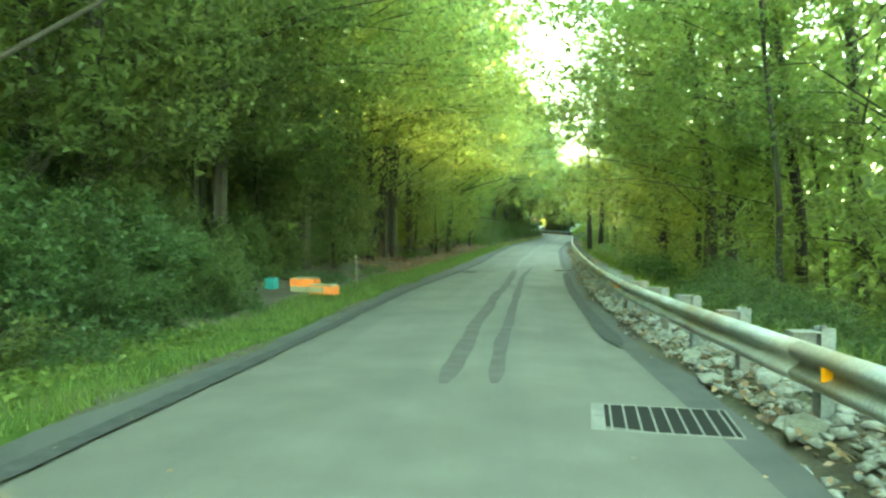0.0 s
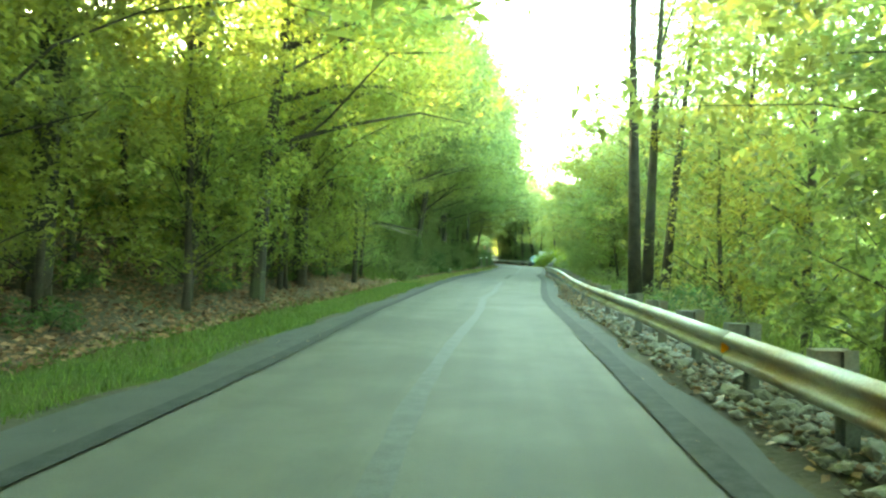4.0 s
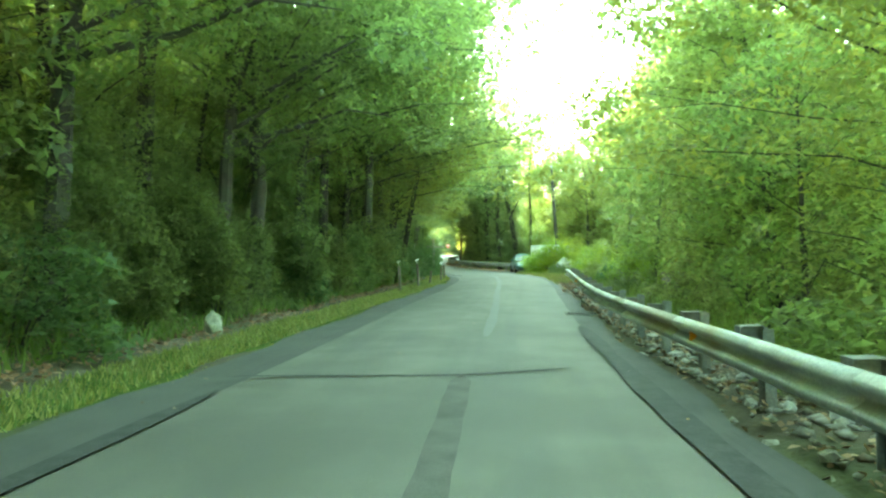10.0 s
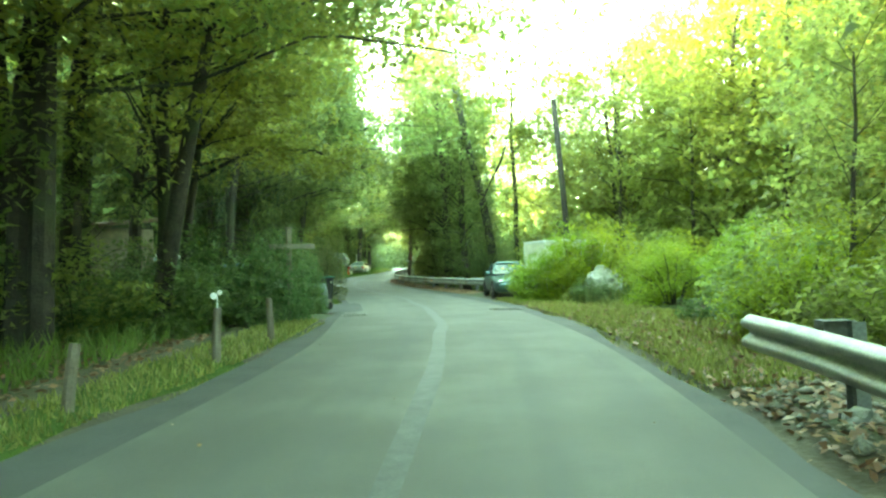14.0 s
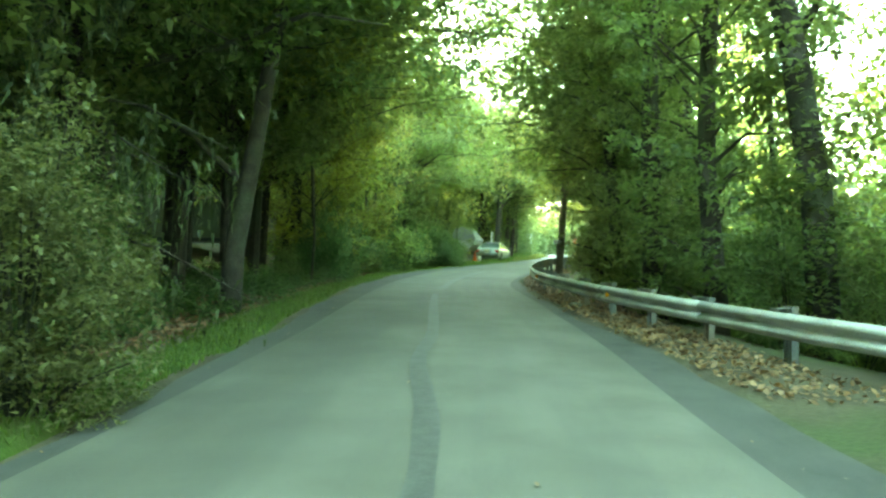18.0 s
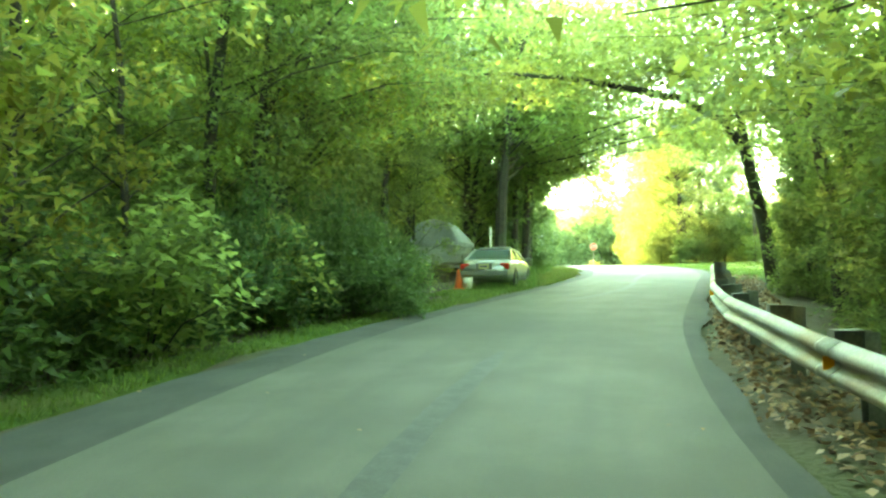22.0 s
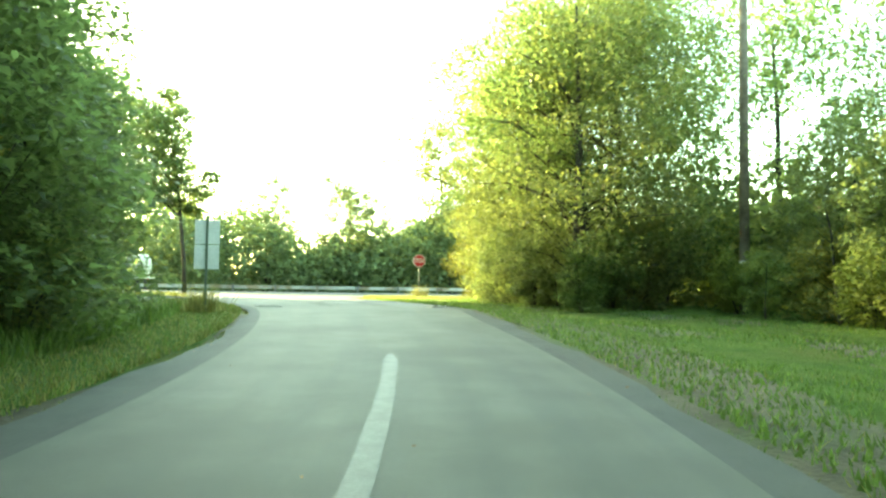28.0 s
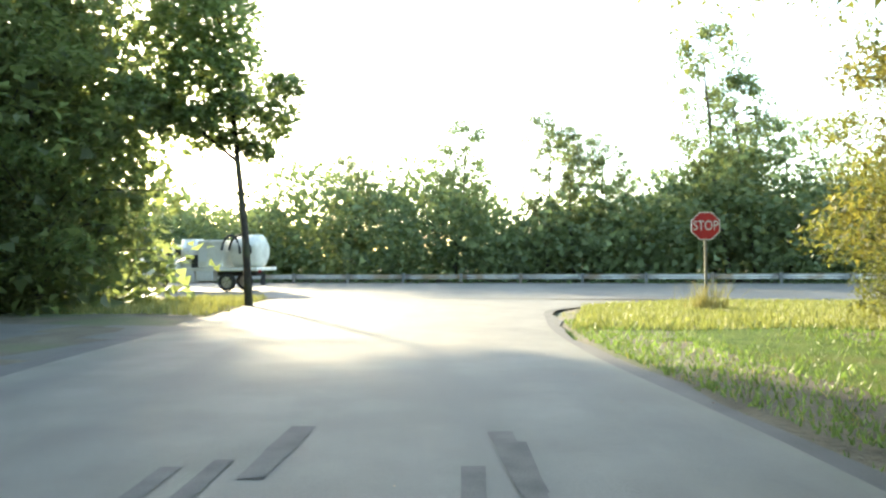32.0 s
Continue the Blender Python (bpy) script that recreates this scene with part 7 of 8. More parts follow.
# weeds at the sign posts
for wx, wy in ((28.9, 213.1), (21.5, 190.0)):
    rr_ = np.random.default_rng(int(wx * 10))
    xs_, ys_ = wx + rr_.normal(0, 0.28, 260), wy + rr_.normal(0, 0.2, 260)
    blades("tall dry weeds round a sign post", xs_, ys_, 0.75, grass_dry, 3, 0.012, "weeds")
xs_, ys_ = 23.5 + rr_.normal(0, 0.55, 900), 110.3 + rr_.normal(0, 0.4, 900)
blades("straw and green weeds before the boulder", xs_, ys_, 0.42, grass_dry, 4, 0.01, "weeds")
xs_, ys_ = np.concatenate([19.35 + rr_.normal(0, 0.22, 500), 18.0 + rr_.normal(0, 0.6, 300)]), np.concatenate([rr_.uniform(161.6, 166.6, 500), rr_.uniform(160.6, 161.7, 300)])
blades("uncut grass round the parked car", xs_, ys_, 0.3, grass_mat, 5, 0.012)
snag = thing("dead_sapling", (12.9, 137.3, gz(12.9, 137.3)), "dead sapling with pale bare branches hanging down", "tree")
part("trunk", tube([(0, 0, -0.3), (0.1, 0, 1.6), (0.0, 0, 3.2), (-0.1, 0, 4.6)], [0.045, 0.04, 0.035, 0.02], 7), bark, snag, smooth=True)
part("limb", tube([(-0.1, 0, 4.5), (0.05, -0.1, 3.9), (0.15, -0.4, 3.2), (0.3, -0.8, 2.2)], [0.018, 0.016, 0.013, 0.006], 6), gray_wood, snag, smooth=True)
part("limb", tube([(-0.1, 0, 4.55), (-0.5, -0.1, 4.1), (-0.9, -0.2, 3.75), (-1.25, -0.3, 3.6)], [0.018, 0.016, 0.012, 0.005], 6), gray_wood, snag, smooth=True)
part("limb", tube([(-1.0, -0.3, 3.4), (-1.6, -0.3, 3.15), (-2.2, -0.3, 2.95), (-2.6, -0.3, 2.75), (-2.9, -0.3, 2.3)], [0.014, 0.016, 0.014, 0.01, 0.005], 6), gray_wood, snag, smooth=True)
snag = thing("dead_tree", (2.2, 56.2, gz(2.2, 56.2)), "broken dead tree with one long bare limb", "tree")
part("trunk", tube([(0, 0, -0.3), (0.05, 0, 1.6), (0.0, 0, 3.3)], [0.11, 0.09, 0.06], 8), bark, snag, smooth=True)
part("limb", tube([(0, 0, 2.3), (1.1, 0.3, 2.45), (2.2, 0.6, 2.25), (3.0, 0.9, 2.2)], [0.06, 0.05, 0.035, 0.015], 7), bark, snag, smooth=True)
part("limb", tube([(0.9, 0.25, 2.42), (1.9, 0.3, 2.1), (2.6, 0.35, 1.95)], [0.035, 0.025, 0.01], 6), gray_wood, snag, smooth=True)
# wild sunflowers before the small car
bloom_yellow = rough_mat("bloom_yellow", (0.6, 0.38, 0.02), (0.75, 0.5, 0.03), 20.0, 0.6, 0, 0.2, 60.0)
stalk_green = plain("stalk_green", (0.07, 0.12, 0.03), 0.7)
fl = thing("wild_sunflower", (22.5, 115.6, gz(22.5, 115.6)), "clump of tall wild sunflowers with small yellow blooms", "flower")
rf = np.random.default_rng(12)
for k in range(12):
    dx, dy, h = rf.normal(0.0, 0.26), rf.normal(0, 0.2), rf.uniform(0.95, 1.3)
    part("stem", tube([(dx * 0.4, dy * 0.4, -0.05), (dx * 0.8, dy * 0.8, h * 0.6), (dx, dy, h)], [0.004, 0.004, 0.003], 5), stalk_green, fl)
    bm = bmesh.new()
    for q in range(8):
        bm_box(bm, (0.032, 0.014, 0.004), (0, 0, 0), 0, Matrix.Rotation(q * math.pi / 4, 4, "Z") @ Matrix.Translation((0.024, 0, 0)))
    bmesh.ops.rotate(bm, verts=bm.verts, matrix=Matrix.Rotation(rf.uniform(0.4, 1.3), 3, "X"))
    part("bloom", bm, bloom_yellow, fl, "small yellow bloom").location = (dx, dy, h + 0.01)

# closing the wood's edges: dense young growth and boughs over the lane
for y, o, s in ((14.0, 5.4, 0.62), (22.6, 4.9, 0.66), (26.5, 4.6, 0.62), (30.2, 4.6, 0.55)):
    dark_mass.put("tall_thicket", float(left_edge(y)) - o, y, "dense dark mass of young trees in shade", "thicket", "thickets along the lane", s)
for y, o, k, s, t in ((65.5, 3.4, 1, 1.1, 0), (70.5, 3.6, 4, 1.05, 10), (80.5, 3.6, 1, 1.1, -6), (176.0, 3.6, 4, 0.85, -8)):
    reach[k].put("tree", float(left_edge(y)) - o, y, "roadside tree reaching leafy boughs over the lane", "tree", "trees over the lane", s, t)
for y, o, k, s in ((64.0, 3.6, 0, 0.8), (67.6, 3.4, 3, 0.9), (72.0, 4.0, 1, 0.85), (76.4, 3.5, 0, 0.75), (81.0, 3.8, 3, 0.85)):
    mid[k].put("young_tree", float(right_edge(y)) + o, y, MID_LABEL, "tree", "trees along the road", s)
for x, y, k, s in ((23.0, 87.0, 0, 0.8), (24.6, 92.5, 0, 0.85)):
    broad[k].put("tree", x, y, "broad leafy tree behind the guard rail", "tree", "trees along the road", s)
reach[4].put("tree", 10.6, 108.2, "roadside tree reaching leafy boughs over the lane", "tree", "trees over the lane", 1.25, 8)
for x, y, s, h in ((15.0, 156.2, 0.8, 1.15), (15.7, 154.6, 0.5, 1.9)):
    vine.put("bush", x, y, "tall leafy bush before the covered boat", "bush", "bushes along the road", s, sz=h)
for y, o, s, h in ((140.6, 1.8, 0.55, 1.9), (142.2, 2.2, 0.62, 2.2), (144.6, 2.6, 0.66, 2.0), (151.6, 2.1, 0.6, 2.0), (153.8, 1.9, 0.62, 1.9)):
    vine.put("bush", float(left_edge(y)) - o, y, "large leafy green bush in the shade", "bush", "bushes along the road", s, sz=h)
for y, o, k, s in ((141.6, 2.6, 2, 1.0), (143.6, 3.8, 2, 1.05), (145.4, 3.0, 2, 0.9), (147.8, 2.8, 2, 0.95), (150.6, 3.4, 0, 0.8), (153.0, 3.6, 1, 0.9)):
    mid[k].put("young_tree", float(left_edge(y)) - o, y, MID_LABEL, "tree", "trees along the road", s)
for y, o, k, s in ((37.0, 3.4, 2, 0.7), (43.0, 3.0, 2, 0.85), (46.5, 4.0, 0, 0.8), (50.0, 3.2, 2, 0.75), (54.5, 3.4, 2, 0.9), (58.5, 3.2, 0, 0.8)):
    mid[k].put("young_tree", float(left_edge(y)) - o, y, "young yellow-green tree on the leafy bank", "tree", "trees along the road", s)
low_bough = Reach(76, 9, 3.8, 5.2, 9000, 0.14, leaf_green)
for y, o, k in ((170.0, 2.4, 1.0), (166.8, 2.9, 1.2), (173.6, 2.6, 1.05)):
    low_bough.put("tree", float(left_edge(y)) - o, y, "small tree with low leafy boughs over the verge", "tree", "trees over the lane", k, 0)
for x, y, k, s in ((28.4, 120.2, 0, 1.1), (29.6, 116.4, 3, 1.2)):
    mid[k].put("young_tree", x, y, MID_LABEL, "tree", "trees along the road", s)
reach[6].put("tree", float(left_edge(46)) - 2.6, 46.0, "young yellow-green tree leaning boughs over the lane", "tree", "trees over the lane", 1.0, 4)
for x, y, s, h in ((15.45, 111.3, 0.24, 3.2), (15.15, 110.9, 0.34, 3.0), (14.9, 110.7, 0.42, 2.3), (14.5, 109.5, 0.5, 2.2), (14.7, 108.2, 0.45, 1.8), (23.0, 110.2, 0.22, 1.5), (23.5, 109.9, 0.2, 1.3), (24.4, 109.8, 0.25, 1.2)):
    vine.put("bush", x, y, "leafy bush hung with vines beside the yard", "bush", "bushes along the road", s, sz=h)
custom_tree("tree", 12.6, 108.9, [(((0, 0, -0.3), (0.2, 0, 2.2), (0.5, 0, 4.2), (0.6, 0, 7.5)), 0.13, 0.04), (((0.4, 0, 3.4), (1.8, 0.1, 4.2), (3.2, 0.1, 4.1), (4.3, 0.2, 3.6)), 0.05, 0.01), (((0.5, 0, 4.2), (1.6, -0.8, 5.2), (3.4, -0.9, 5.2)), 0.05, 0.01)],
            [((1.2 + 0.26 * k, 0.4 * math.sin(k * 2.1), 4.4 - 0.05 * k + 0.35 * math.sin(k * 1.3)), 0.55) for k in range(13)] + [((1.0 + 0.3 * k, -0.8 + 0.4 * math.sin(k * 1.7), 5.3 + 0.3 * math.sin(k)), 0.7) for k in range(9)], "young maple reaching yellow-green boughs to the lane", leaf_yellow, 131, 0.1, 230)
# ---- fuller crowns along the lane ----
lane_reach = [Reach(171, 15.5, 6.6, 8.2, 13000, 0.17, leaf_green, 15, 0.45), Reach(172, 14.5, 6.0, 7.4, 13000, 0.165, leaf_yellow, 14, 0.45), Reach(173, 16.0, 7.0, 8.6, 13000, 0.17, leaf_deep_shade, 15, 0.45)]
BOUGH_LABEL = "tall roadside tree spreading its crown over the lane"
for y, o, k, s, t in ((8.0, 5.4, 2, 1.15, 4), (13.5, 5.0, 2, 1.15, -5), (18.5, 4.6, 2, 1.2, 6), (24.0, 4.2, 0, 1.25, -8), (29.5, 4.2, 1, 1.25, 5), (35.0, 4.0, 0, 1.2, -4), (40.5, 4.2, 1, 1.2, 8), (46.0, 4.4, 0, 1.15, -6), (51.5, 4.4, 1, 1.0, 4), (57.0, 4.4, 0, 1.0, -8), (62.5, 4.4, 2, 1.0, 6), (68.0, 4.4, 2, 1.0, -4), (73.5, 4.2, 2, 1.15, 5), (79.0, 4.2, 2, 1.15, -6), (84.5, 4.4, 2, 1.15, 4), (90.0, 4.4, 2, 1.1, 0), (95.0, 4.0, 2, 1.0, 4), (100.0, 3.8, 2, 1.0, -4)):
    lane_reach[k].put("tree", float(left_edge(y)) - o, y, BOUGH_LABEL, "tree", "trees over the lane", s, t)
for y, o, k, s, t in ((16.5, 5.2, 0, 0.85, 176), (25.0, 5.0, 1, 0.85, 184), (34.5, 5.0, 0, 0.8, 174), (20.5, 4.0, 0, 0.95, 182), (29.5, 4.0, 1, 0.9, 178), (62.0, 5.4, 1, 0.9, 176), (70.0, 5.6, 0, 0.9, 184), (78.0, 5.2, 1, 0.9, 178), (86.0, 5.2, 0, 0.85, 182)):
    lane_reach[k].put("tree", float(right_edge(y)) + o, y, BOUGH_LABEL, "tree", "trees over the lane", s, t)
for y, o, s in ((62.5, 4.4, 0.5), (65.8, 4.8, 0.62), (69.2, 4.6, 0.58), (72.4, 5.0, 0.66), (76.0, 4.8, 0.6), (79.4, 5.0, 0.66), (83.0, 5.4, 0.7), (86.6, 5.6, 0.66), (90.4, 5.8, 0.7), (95.0, 6.2, 0.72), (99.0, 6.0, 0.6), (64.4, 3.2, 0.4), (67.6, 3.4, 0.44), (70.8, 3.2, 0.42), (74.2, 3.4, 0.46), (77.6, 3.4, 0.44), (81.2, 3.8, 0.5), (84.8, 4.0, 0.5), (88.4, 4.2, 0.5)):
    dark_mass.put("tall_thicket", float(left_edge(y)) - o, y, "dense dark mass of young trees in shade", "thicket", "thickets along the lane", s)
for y, o, k, s in ((39.5, 3.6, 0, 0.7), (41.8, 4.4, 2, 0.8), (44.2, 3.4, 0, 0.6), (48.0, 3.8, 0, 0.75), (52.0, 3.6, 2, 0.7), (53.6, 4.4, 0, 0.8), (56.2, 3.6, 1, 0.65), (60.0, 3.8, 0, 0.75), (61.8, 4.6, 2, 0.85)):
    mid[k].put("young_tree", float(left_edge(y)) - o, y, "young yellow-green tree on the leafy bank", "tree", "trees along the road", s)
# vine-clad trees behind the second rail
ivy = [Tree(177, 19.5, 0.5, 2.5, 15000, 0.17, 0.26, leaf_deep_shade, 200, 0.03), Tree(178, 17.5, 0.6, 2.3, 14000, 0.17, 0.22, leaf_deep_shade, 190, 0.04)]
for x, y, k, s in ((23.2, 128.6, 1, 0.92), (22.6, 131.4, 0, 0.92), (22.5, 135.0, 1, 0.92), (22.8, 138.8, 0, 0.85), (24.4, 141.5, 1, 0.85)):
    ivy[k].put("tree", x, y, "tall dark tree clad in vines to the ground", "tree", "trees along the bend", s)
shade_tree = Tree(179, 16, 4.6, 5.6, 15000, 0.19, 0.15, leaf_deep_shade, 160)
for x, y, s in ((11.0, 122.5, 0.9), (9.4, 129.2, 1.0), (11.6, 133.6, 0.95), (8.0, 142.5, 1.0), (4.6, 132.0, 1.05), (12.0, 127.0, 0.85)):
    shade_tree.put("tree", x, y, "spreading dark tree over the shaded bank", "tree", "trees along the bend", s)
# the tree on the grass island, its crown drawn towards the side road
custom_tree("tree", 15.0, 213.6, [(((0, 0, -0.3), (-0.15, 0, 2.5), (-0.45, 0, 5.2), (-0.7, 0, 7.5), (-1.4, 0.1, 11.0)), 0.14, 0.05), (((-0.4, 0, 4.8), (-1.6, -0.4, 5.9), (-3.2, -0.5, 6.4)), 0.07, 0.02), (((-0.5, 0, 5.6), (0.5, 0.2, 6.6), (1.2, 0.3, 7.0)), 0.05, 0.015), (((-0.8, 0, 7.8), (-2.2, 0.3, 9.4), (-3.0, 0.4, 10.6)), 0.05, 0.015)],
            [((-1.1 - 0.03 * k + (0.6 + 0.5 * (k % 4)) * math.cos(k * 2.4), (0.6 + 0.4 * (k % 4)) * math.sin(k * 2.4), 5.6 + 0.2 * k), 0.75 + 0.45 * math.sin(0.1 * k) ** 2) for k in range(32)] + [((-2.8 - 0.3 * k, -0.4, 6.2 + 0.3 * k), 0.9) for k in range(5)] + [((0.9, 0.2, 6.4), 0.8), ((1.2, 0.3, 7.3), 0.7), ((0.2, 0.3, 5.2), 0.6)],
            "slim tree on a grass island by the main road", leaf_deep_shade, 111, 0.2, 420)
sunlit = Tree(180, 12.5, 0.8, 4.3, 15000, 0.2, 0.17, leaf_yellow, 170)
for x, y, s in ((29.6, 123.0, 0.95), (30.2, 131.0, 1.05), (31.6, 117.0, 1.0), (32.8, 110.5, 1.0), (30.6, 104.0, 0.9), (28.6, 97.5, 0.85), (34.5, 125.0, 1.1)):
    sunlit.put("tree", x, y, "broad sunlit yellow-green tree behind the hedge", "tree", "trees along the road", s)
for x, y, s, t in ((25.0, 136.0, 0.9, 180), (10.0, 139.0, 1.0, 4), (12.8, 152.5, 0.75, 0), (13.0, 158.2, 0.72, 6), (26.4, 147.5, 0.75, 180), (12.2, 118.8, 0.8, 0), (11.8, 130.4, 0.95, 4), (11.4, 136.0, 1.0, -4)):
    lane_reach[2].put("tree", x, y, BOUGH_LABEL, "tree", "trees over the lane", s, t)
high_bough = Reach(174, 20, 15.0, 10.0, 9000, 0.2, leaf_deep_shade, 8)
for x, y, s, t in ((11.8, 103.4, 1.0, 4), (11.2, 97.0, 0.95, -8)):
    high_bough.put("tree", x, y, "very tall tree with high boughs across the lane", "tree", "trees over the lane", s, t)
sunlit.put("tree", 27.6, 124.6, "broad sunlit yellow-green tree behind the hedge", "tree", "trees along the road", 0.75)
# boughs that close the sky before the junction
arch_reach = Reach(175, 12.5, 6.0, 9.0, 16000, 0.15, leaf_green, 17, 0.6)
for x, y, s, t in ((13.4, 169.4, 1.0, 2), (18.6, 171.4, 0.95, -6), (28.4, 159.6, 1.0, 176), (27.6, 153.4, 0.95, 184)):
    arch_reach.put("tree", x, y, "tree with broad leafy boughs across the lane", "tree", "trees over the lane", s, t)
# dense low growth under the trees at the junction
for x, y, s in ((32.2, 191.6, 0.28), (33.6, 193.0, 0.36), (34.8, 194.2, 0.42), (31.6, 194.8, 0.34), (31.0, 197.6, 0.36), (33.0, 198.6, 0.5), (36.6, 195.6, 0.5), (31.4, 201.6, 0.42), (37.4, 191.8, 0.3), (38.6, 188.6, 0.4), (37.4, 186.0, 0.3), (38.4, 182.8, 0.4), (38.4, 179.0, 0.42), (39.4, 175.2, 0.45)):
    (low_lit if x > 37 else low_mass).put("thicket", x, y, "dense leafy undergrowth below the junction trees", "thicket", "thickets at the junction", s * 2.5)
reach[1].put("tree", 33.4, 194.6, "roadside tree reaching leafy boughs over the lane", "tree", "trees over the lane", 0.95, 172)
# the vine mound and low weeds beside the first verge
for x, y, s, h in ((-5.1, 10.6, 0.5, 1.0), (-5.0, 13.6, 0.55, 0.95), (-7.2, 10.6, 0.9, 1.15)):
    vine.put("vine_mound", x, y, "rounded mound of dense climbing vines", "bush", "vine mounds", s, sz=h)
for x, y, s, h in ((5.0, 9.4, 0.45, 1.0), (5.2, 11.4, 0.5, 1.1), (5.8, 13.6, 0.55, 1.2), (5.6, 7.8, 0.45, 1.1), (6.6, 10.0, 0.6, 1.2), (6.4, 16.0, 0.6, 1.1)):
    vine.put("vine_mound", x, y, "low leafy vines spilling up behind the guard rail", "bush", "vine mounds", s, sz=h)
for y, o, s in ((5.6, 1.6, 0.6), (6.6, 2.3, 0.7), (7.6, 1.5, 0.5), (8.6, 2.2, 0.7), (9.6, 1.7, 0.5), (10.6, 2.4, 0.6), (12.2, 2.2, 0.5), (14.0, 2.0, 0.45), (20.5, 2.2, 0.5), (22.4, 2.5, 0.55), (25.0, 2.4, 0.5), (27.5, 2.6, 0.5)):
    shrubs[3].put("weed_clump", float(left_edge(y)) - o, y, "low broad-leaved weeds at the verge's edge", "weeds", "weed clumps", s, sz=0.8)
for x, y, pts in ((32.4, 192.9, ((0, 0, -0.3), (0.0, 0, 3.0), (0.1, 0.1, 6.5), (0.0, 0.1, 10.0))), (31.9, 196.4, ((0, 0, -0.3), (0.05, 0, 1.6), (0.6, 0.1, 5.5), (0.9, 0.2, 9.5)))):
    custom_tree("tree", x, y, [(pts, 0.12, 0.05), ((pts[2], (pts[2][0] - 1.2, -0.3, pts[2][2] + 1.2), (pts[2][0] - 2.6, -0.4, pts[2][2] + 1.8)), 0.05, 0.015)], [((pts[3][0] + 1.5 * math.cos(k * 2.4), 1.5 * math.sin(k * 2.4), 7.5 + 0.4 * (k % 7)), 1.2) for k in range(10)], "slender dark-stemmed tree at the junction's edge", leaf_deep_shade, int(x * 10), 0.14, 330)
# a many-stemmed old tree behind the second rail
custom_tree("tree", 26.0, 155.0, [(((0, 0, -0.5), (-0.1, 0, 3.0), (-0.3, 0.1, 6.0), (-0.2, 0.2, 11.0)), 0.26, 0.1), (((0.35, -0.2, -0.5), (0.5, -0.2, 3.0), (0.6, -0.1, 7.0), (1.2, 0, 11.0)), 0.2, 0.08), (((-0.35, 0.1, -0.5), (-0.55, 0.1, 2.5), (-1.2, 0.2, 6.0), (-2.4, 0.4, 9.5)), 0.18, 0.06)],
            [((2.2 * math.cos(k * 2.4) - 0.4, 2.0 * math.sin(k * 2.4), 7.5 + 0.4 * (k % 9)), 1.4) for k in range(14)], "old tree of several dark stems behind the guard rail", leaf_green, 121, 0.14, 330)
# dark growth under the fence by the lane
for y, o, s in ((82.0, 3.0, 0.26), (84.6, 2.8, 0.3), (87.0, 3.0, 0.28), (89.6, 2.6, 0.32), (92.0, 2.5, 0.26), (94.2, 2.4, 0.3), (96.6, 2.6, 0.34), (99.0, 2.4, 0.3)):
    low_mass.put("thicket", float(left_edge(y)) - o, y, "dense dark bushes behind the old fence", "thicket", "thickets along the lane", s * 2.5)
# dark undergrowth below the first trees
for y, o, s in ((17.6, 5.2, 0.6), (20.4, 4.6, 0.55), (22.6, 4.9, 0.7), (24.8, 4.4, 0.6), (27.2, 4.6, 0.7), (29.6, 4.4, 0.5), (32.4, 4.6, 0.45), (16.0, 7.0, 0.9), (19.4, 7.2, 1.0), (23.0, 7.4, 1.0)):
    low_mass.put("thicket", float(left_edge(y)) - o, y, "low dark undergrowth at the wood's edge", "thicket", "thickets along the lane", s)
# two trees added to stop sun leaking through the wood
for x, y, s in ((11.6, 161.5, 0.9), (6.6, 163.0, 1.1)):
    shade_tree.put("tree", x, y, "spreading dark tree over the shaded bank", "tree", "trees along the bend", s)
# low boughs that shut the light out of the hollow round the mobile home
hollow_tree = Tree(181, 9.5, 3.0, 3.5, 15000, 0.16, 0.09, leaf_deep_shade, 150)
for x, y, s in ((12.4, 123.6, 0.95), (11.4, 127.4, 1.05), (12.3, 131.8, 1.0), (10.8, 135.4, 1.05), (8.4, 131.0, 1.1), (9.0, 125.0, 1.1)):
    hollow_tree.put("tree", x, y, "dark low-branched tree shading the hollow", "tree", "trees along the bend", s)
for x, y, s in ((13.4, 124.6, 0.75), (12.6, 126.4, 0.7), (10.6, 130.6, 0.4), (11.8, 133.6, 0.35), (9.4, 133.0, 0.45), (12.4, 136.4, 0.4), (10.4, 127.6, 0.5)):
    low_mass.put("thicket", x, y, "low dark undergrowth in the shaded hollow", "thicket", "thickets along the lane", s)
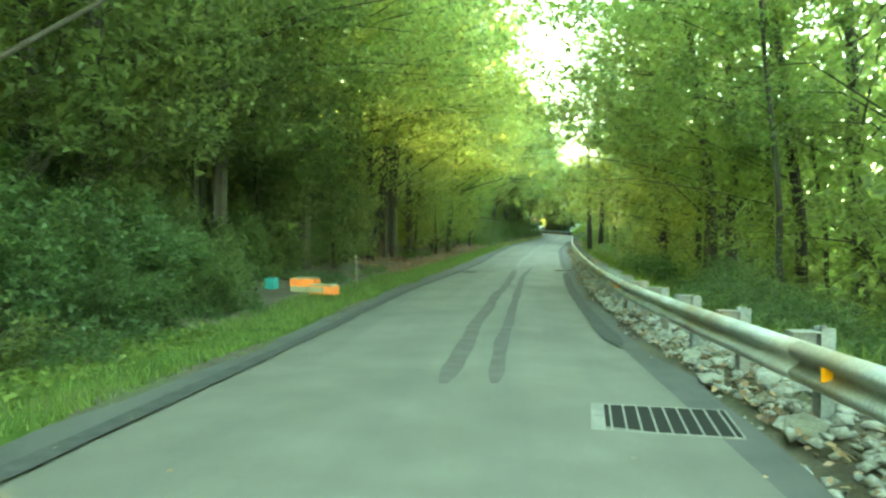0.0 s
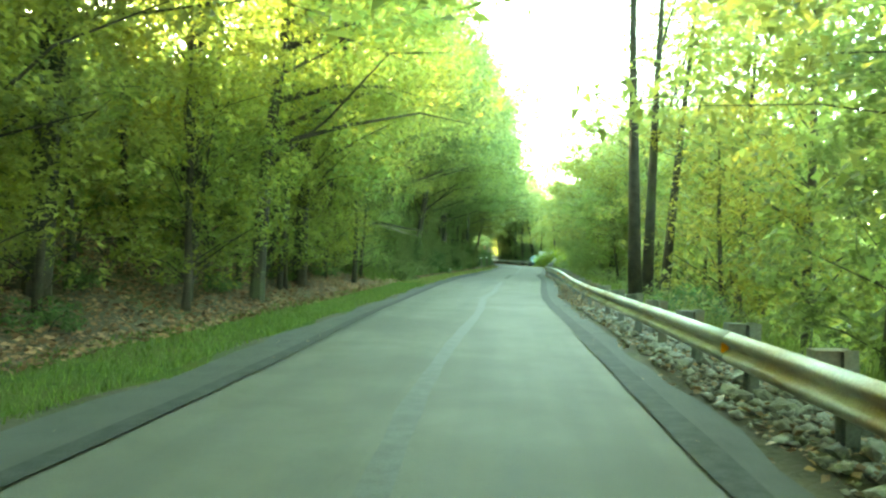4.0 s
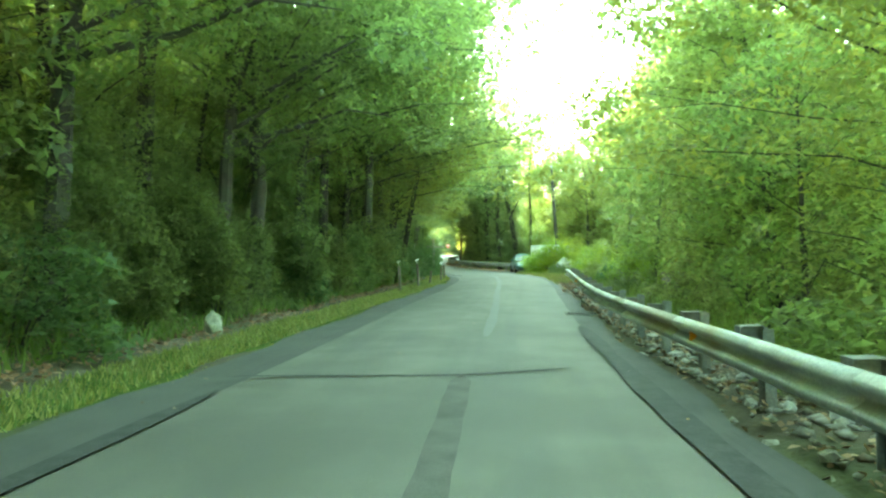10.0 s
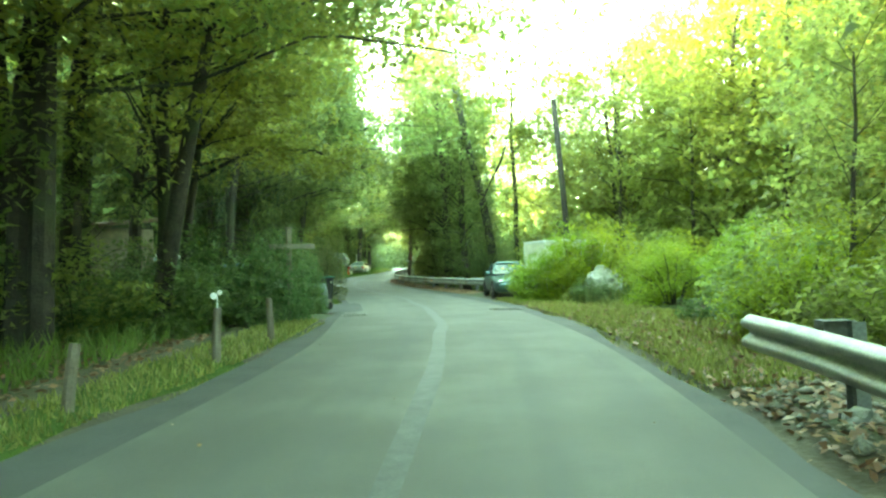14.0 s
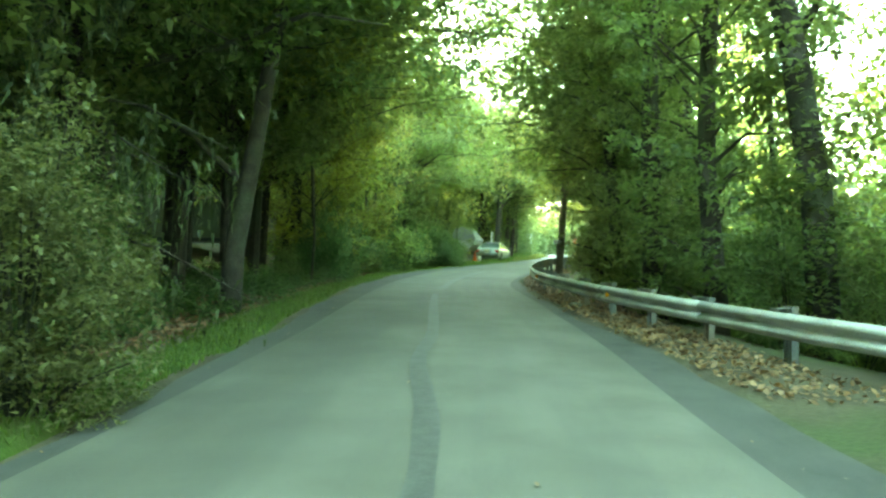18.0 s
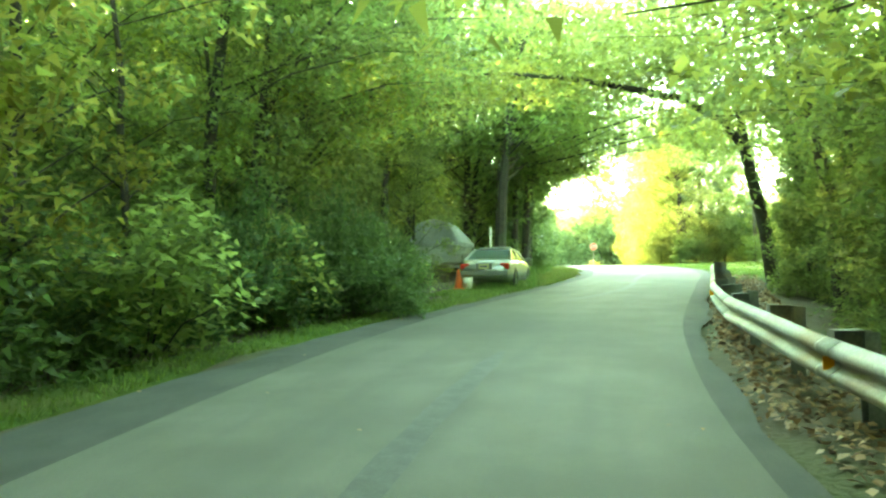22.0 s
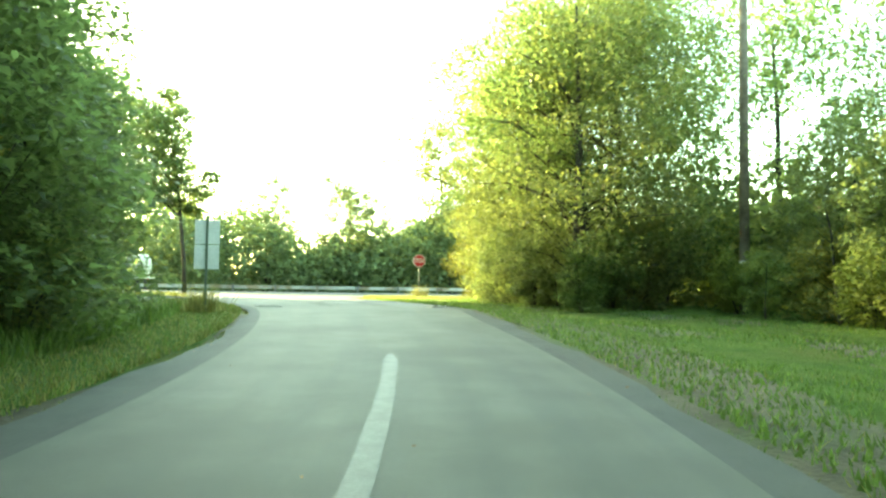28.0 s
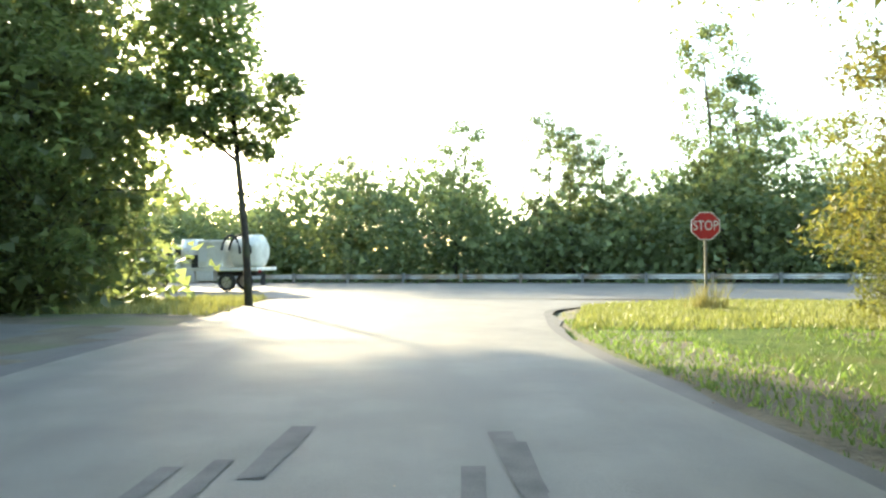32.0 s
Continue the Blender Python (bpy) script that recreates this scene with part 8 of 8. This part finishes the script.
for x, y, s in ((-6.4, 13.4, 0.9), (-6.6, 18.0, 1.0), (-5.8, 22.6, 0.95), (-9.4, 15.8, 1.15), (-9.2, 21.0, 1.15), (-8.6, 26.0, 1.1)):
    hollow_tree.put("tree", x, y, "dark low-branched tree shading the verge", "tree", "trees along the road", s)
for x, y, s in ((-5.5, 16.8, 0.42), (-6.2, 16.0, 0.6), (-5.2, 20.0, 0.4), (-5.0, 22.0, 0.4), (-4.9, 24.4, 0.42), (-6.0, 18.4, 0.5), (-7.6, 15.0, 0.8), (-6.4, 20.4, 0.7), (-7.0, 22.4, 0.8), (-7.4, 17.2, 0.9), (-5.6, 24.4, 0.6), (-6.6, 26.4, 0.7), (-8.6, 19.0, 1.1), (-5.4, 18.9, 0.5)):
    low_mass.put("thicket", x, y, "low dark undergrowth at the wood's edge", "thicket", "thickets along the lane", s)
# dark growth behind the mobile home, and behind the boat, added to block low sun
for x, y, s in ((8.2, 164.0, 1.1), (10.8, 168.4, 1.1), (5.6, 160.6, 0.9), (12.4, 171.6, 1.0), (2.0, 155.4, 1.1), (7.2, 154.4, 1.0), (-3.6, 153.0, 1.1), (-4.6, 146.4, 1.0), (10.4, 150.4, 0.6)):
    dark_mass.put("tall_thicket", x, y, "dense dark mass of young trees in shade", "thicket", "thickets along the bend", s)
# low plants on the floor of the hollow and beside the first verge
rw = np.random.default_rng(77)
for k in range(64):
    x, y = rw.uniform(8.6, 14.4), rw.uniform(122.5, 140.5)
    if x < left_edge(y) - 1.5:
        shrubs[3].put("weed_clump", x, y, "low leafy plants on the shaded woodland floor", "weeds", "weed clumps", rw.uniform(0.75, 1.25), sz=0.75)
for x, y, s in ((-4.6, 14.4, 0.7), (-4.9, 15.5, 0.75), (-5.6, 16.6, 0.8), (-5.5, 18.9, 0.75), (-6.4, 17.5, 0.9), (-4.9, 19.9, 0.7), (-4.4, 20.9, 0.65), (-4.3, 22.3, 0.6), (-4.0, 23.8, 0.6), (-5.2, 21.6, 0.8), (-6.8, 19.4, 0.9)):
    shrubs[3].put("weed_clump", x, y, "low broad-leaved weeds at the verge's edge", "weeds", "weed clumps", s, sz=0.6)
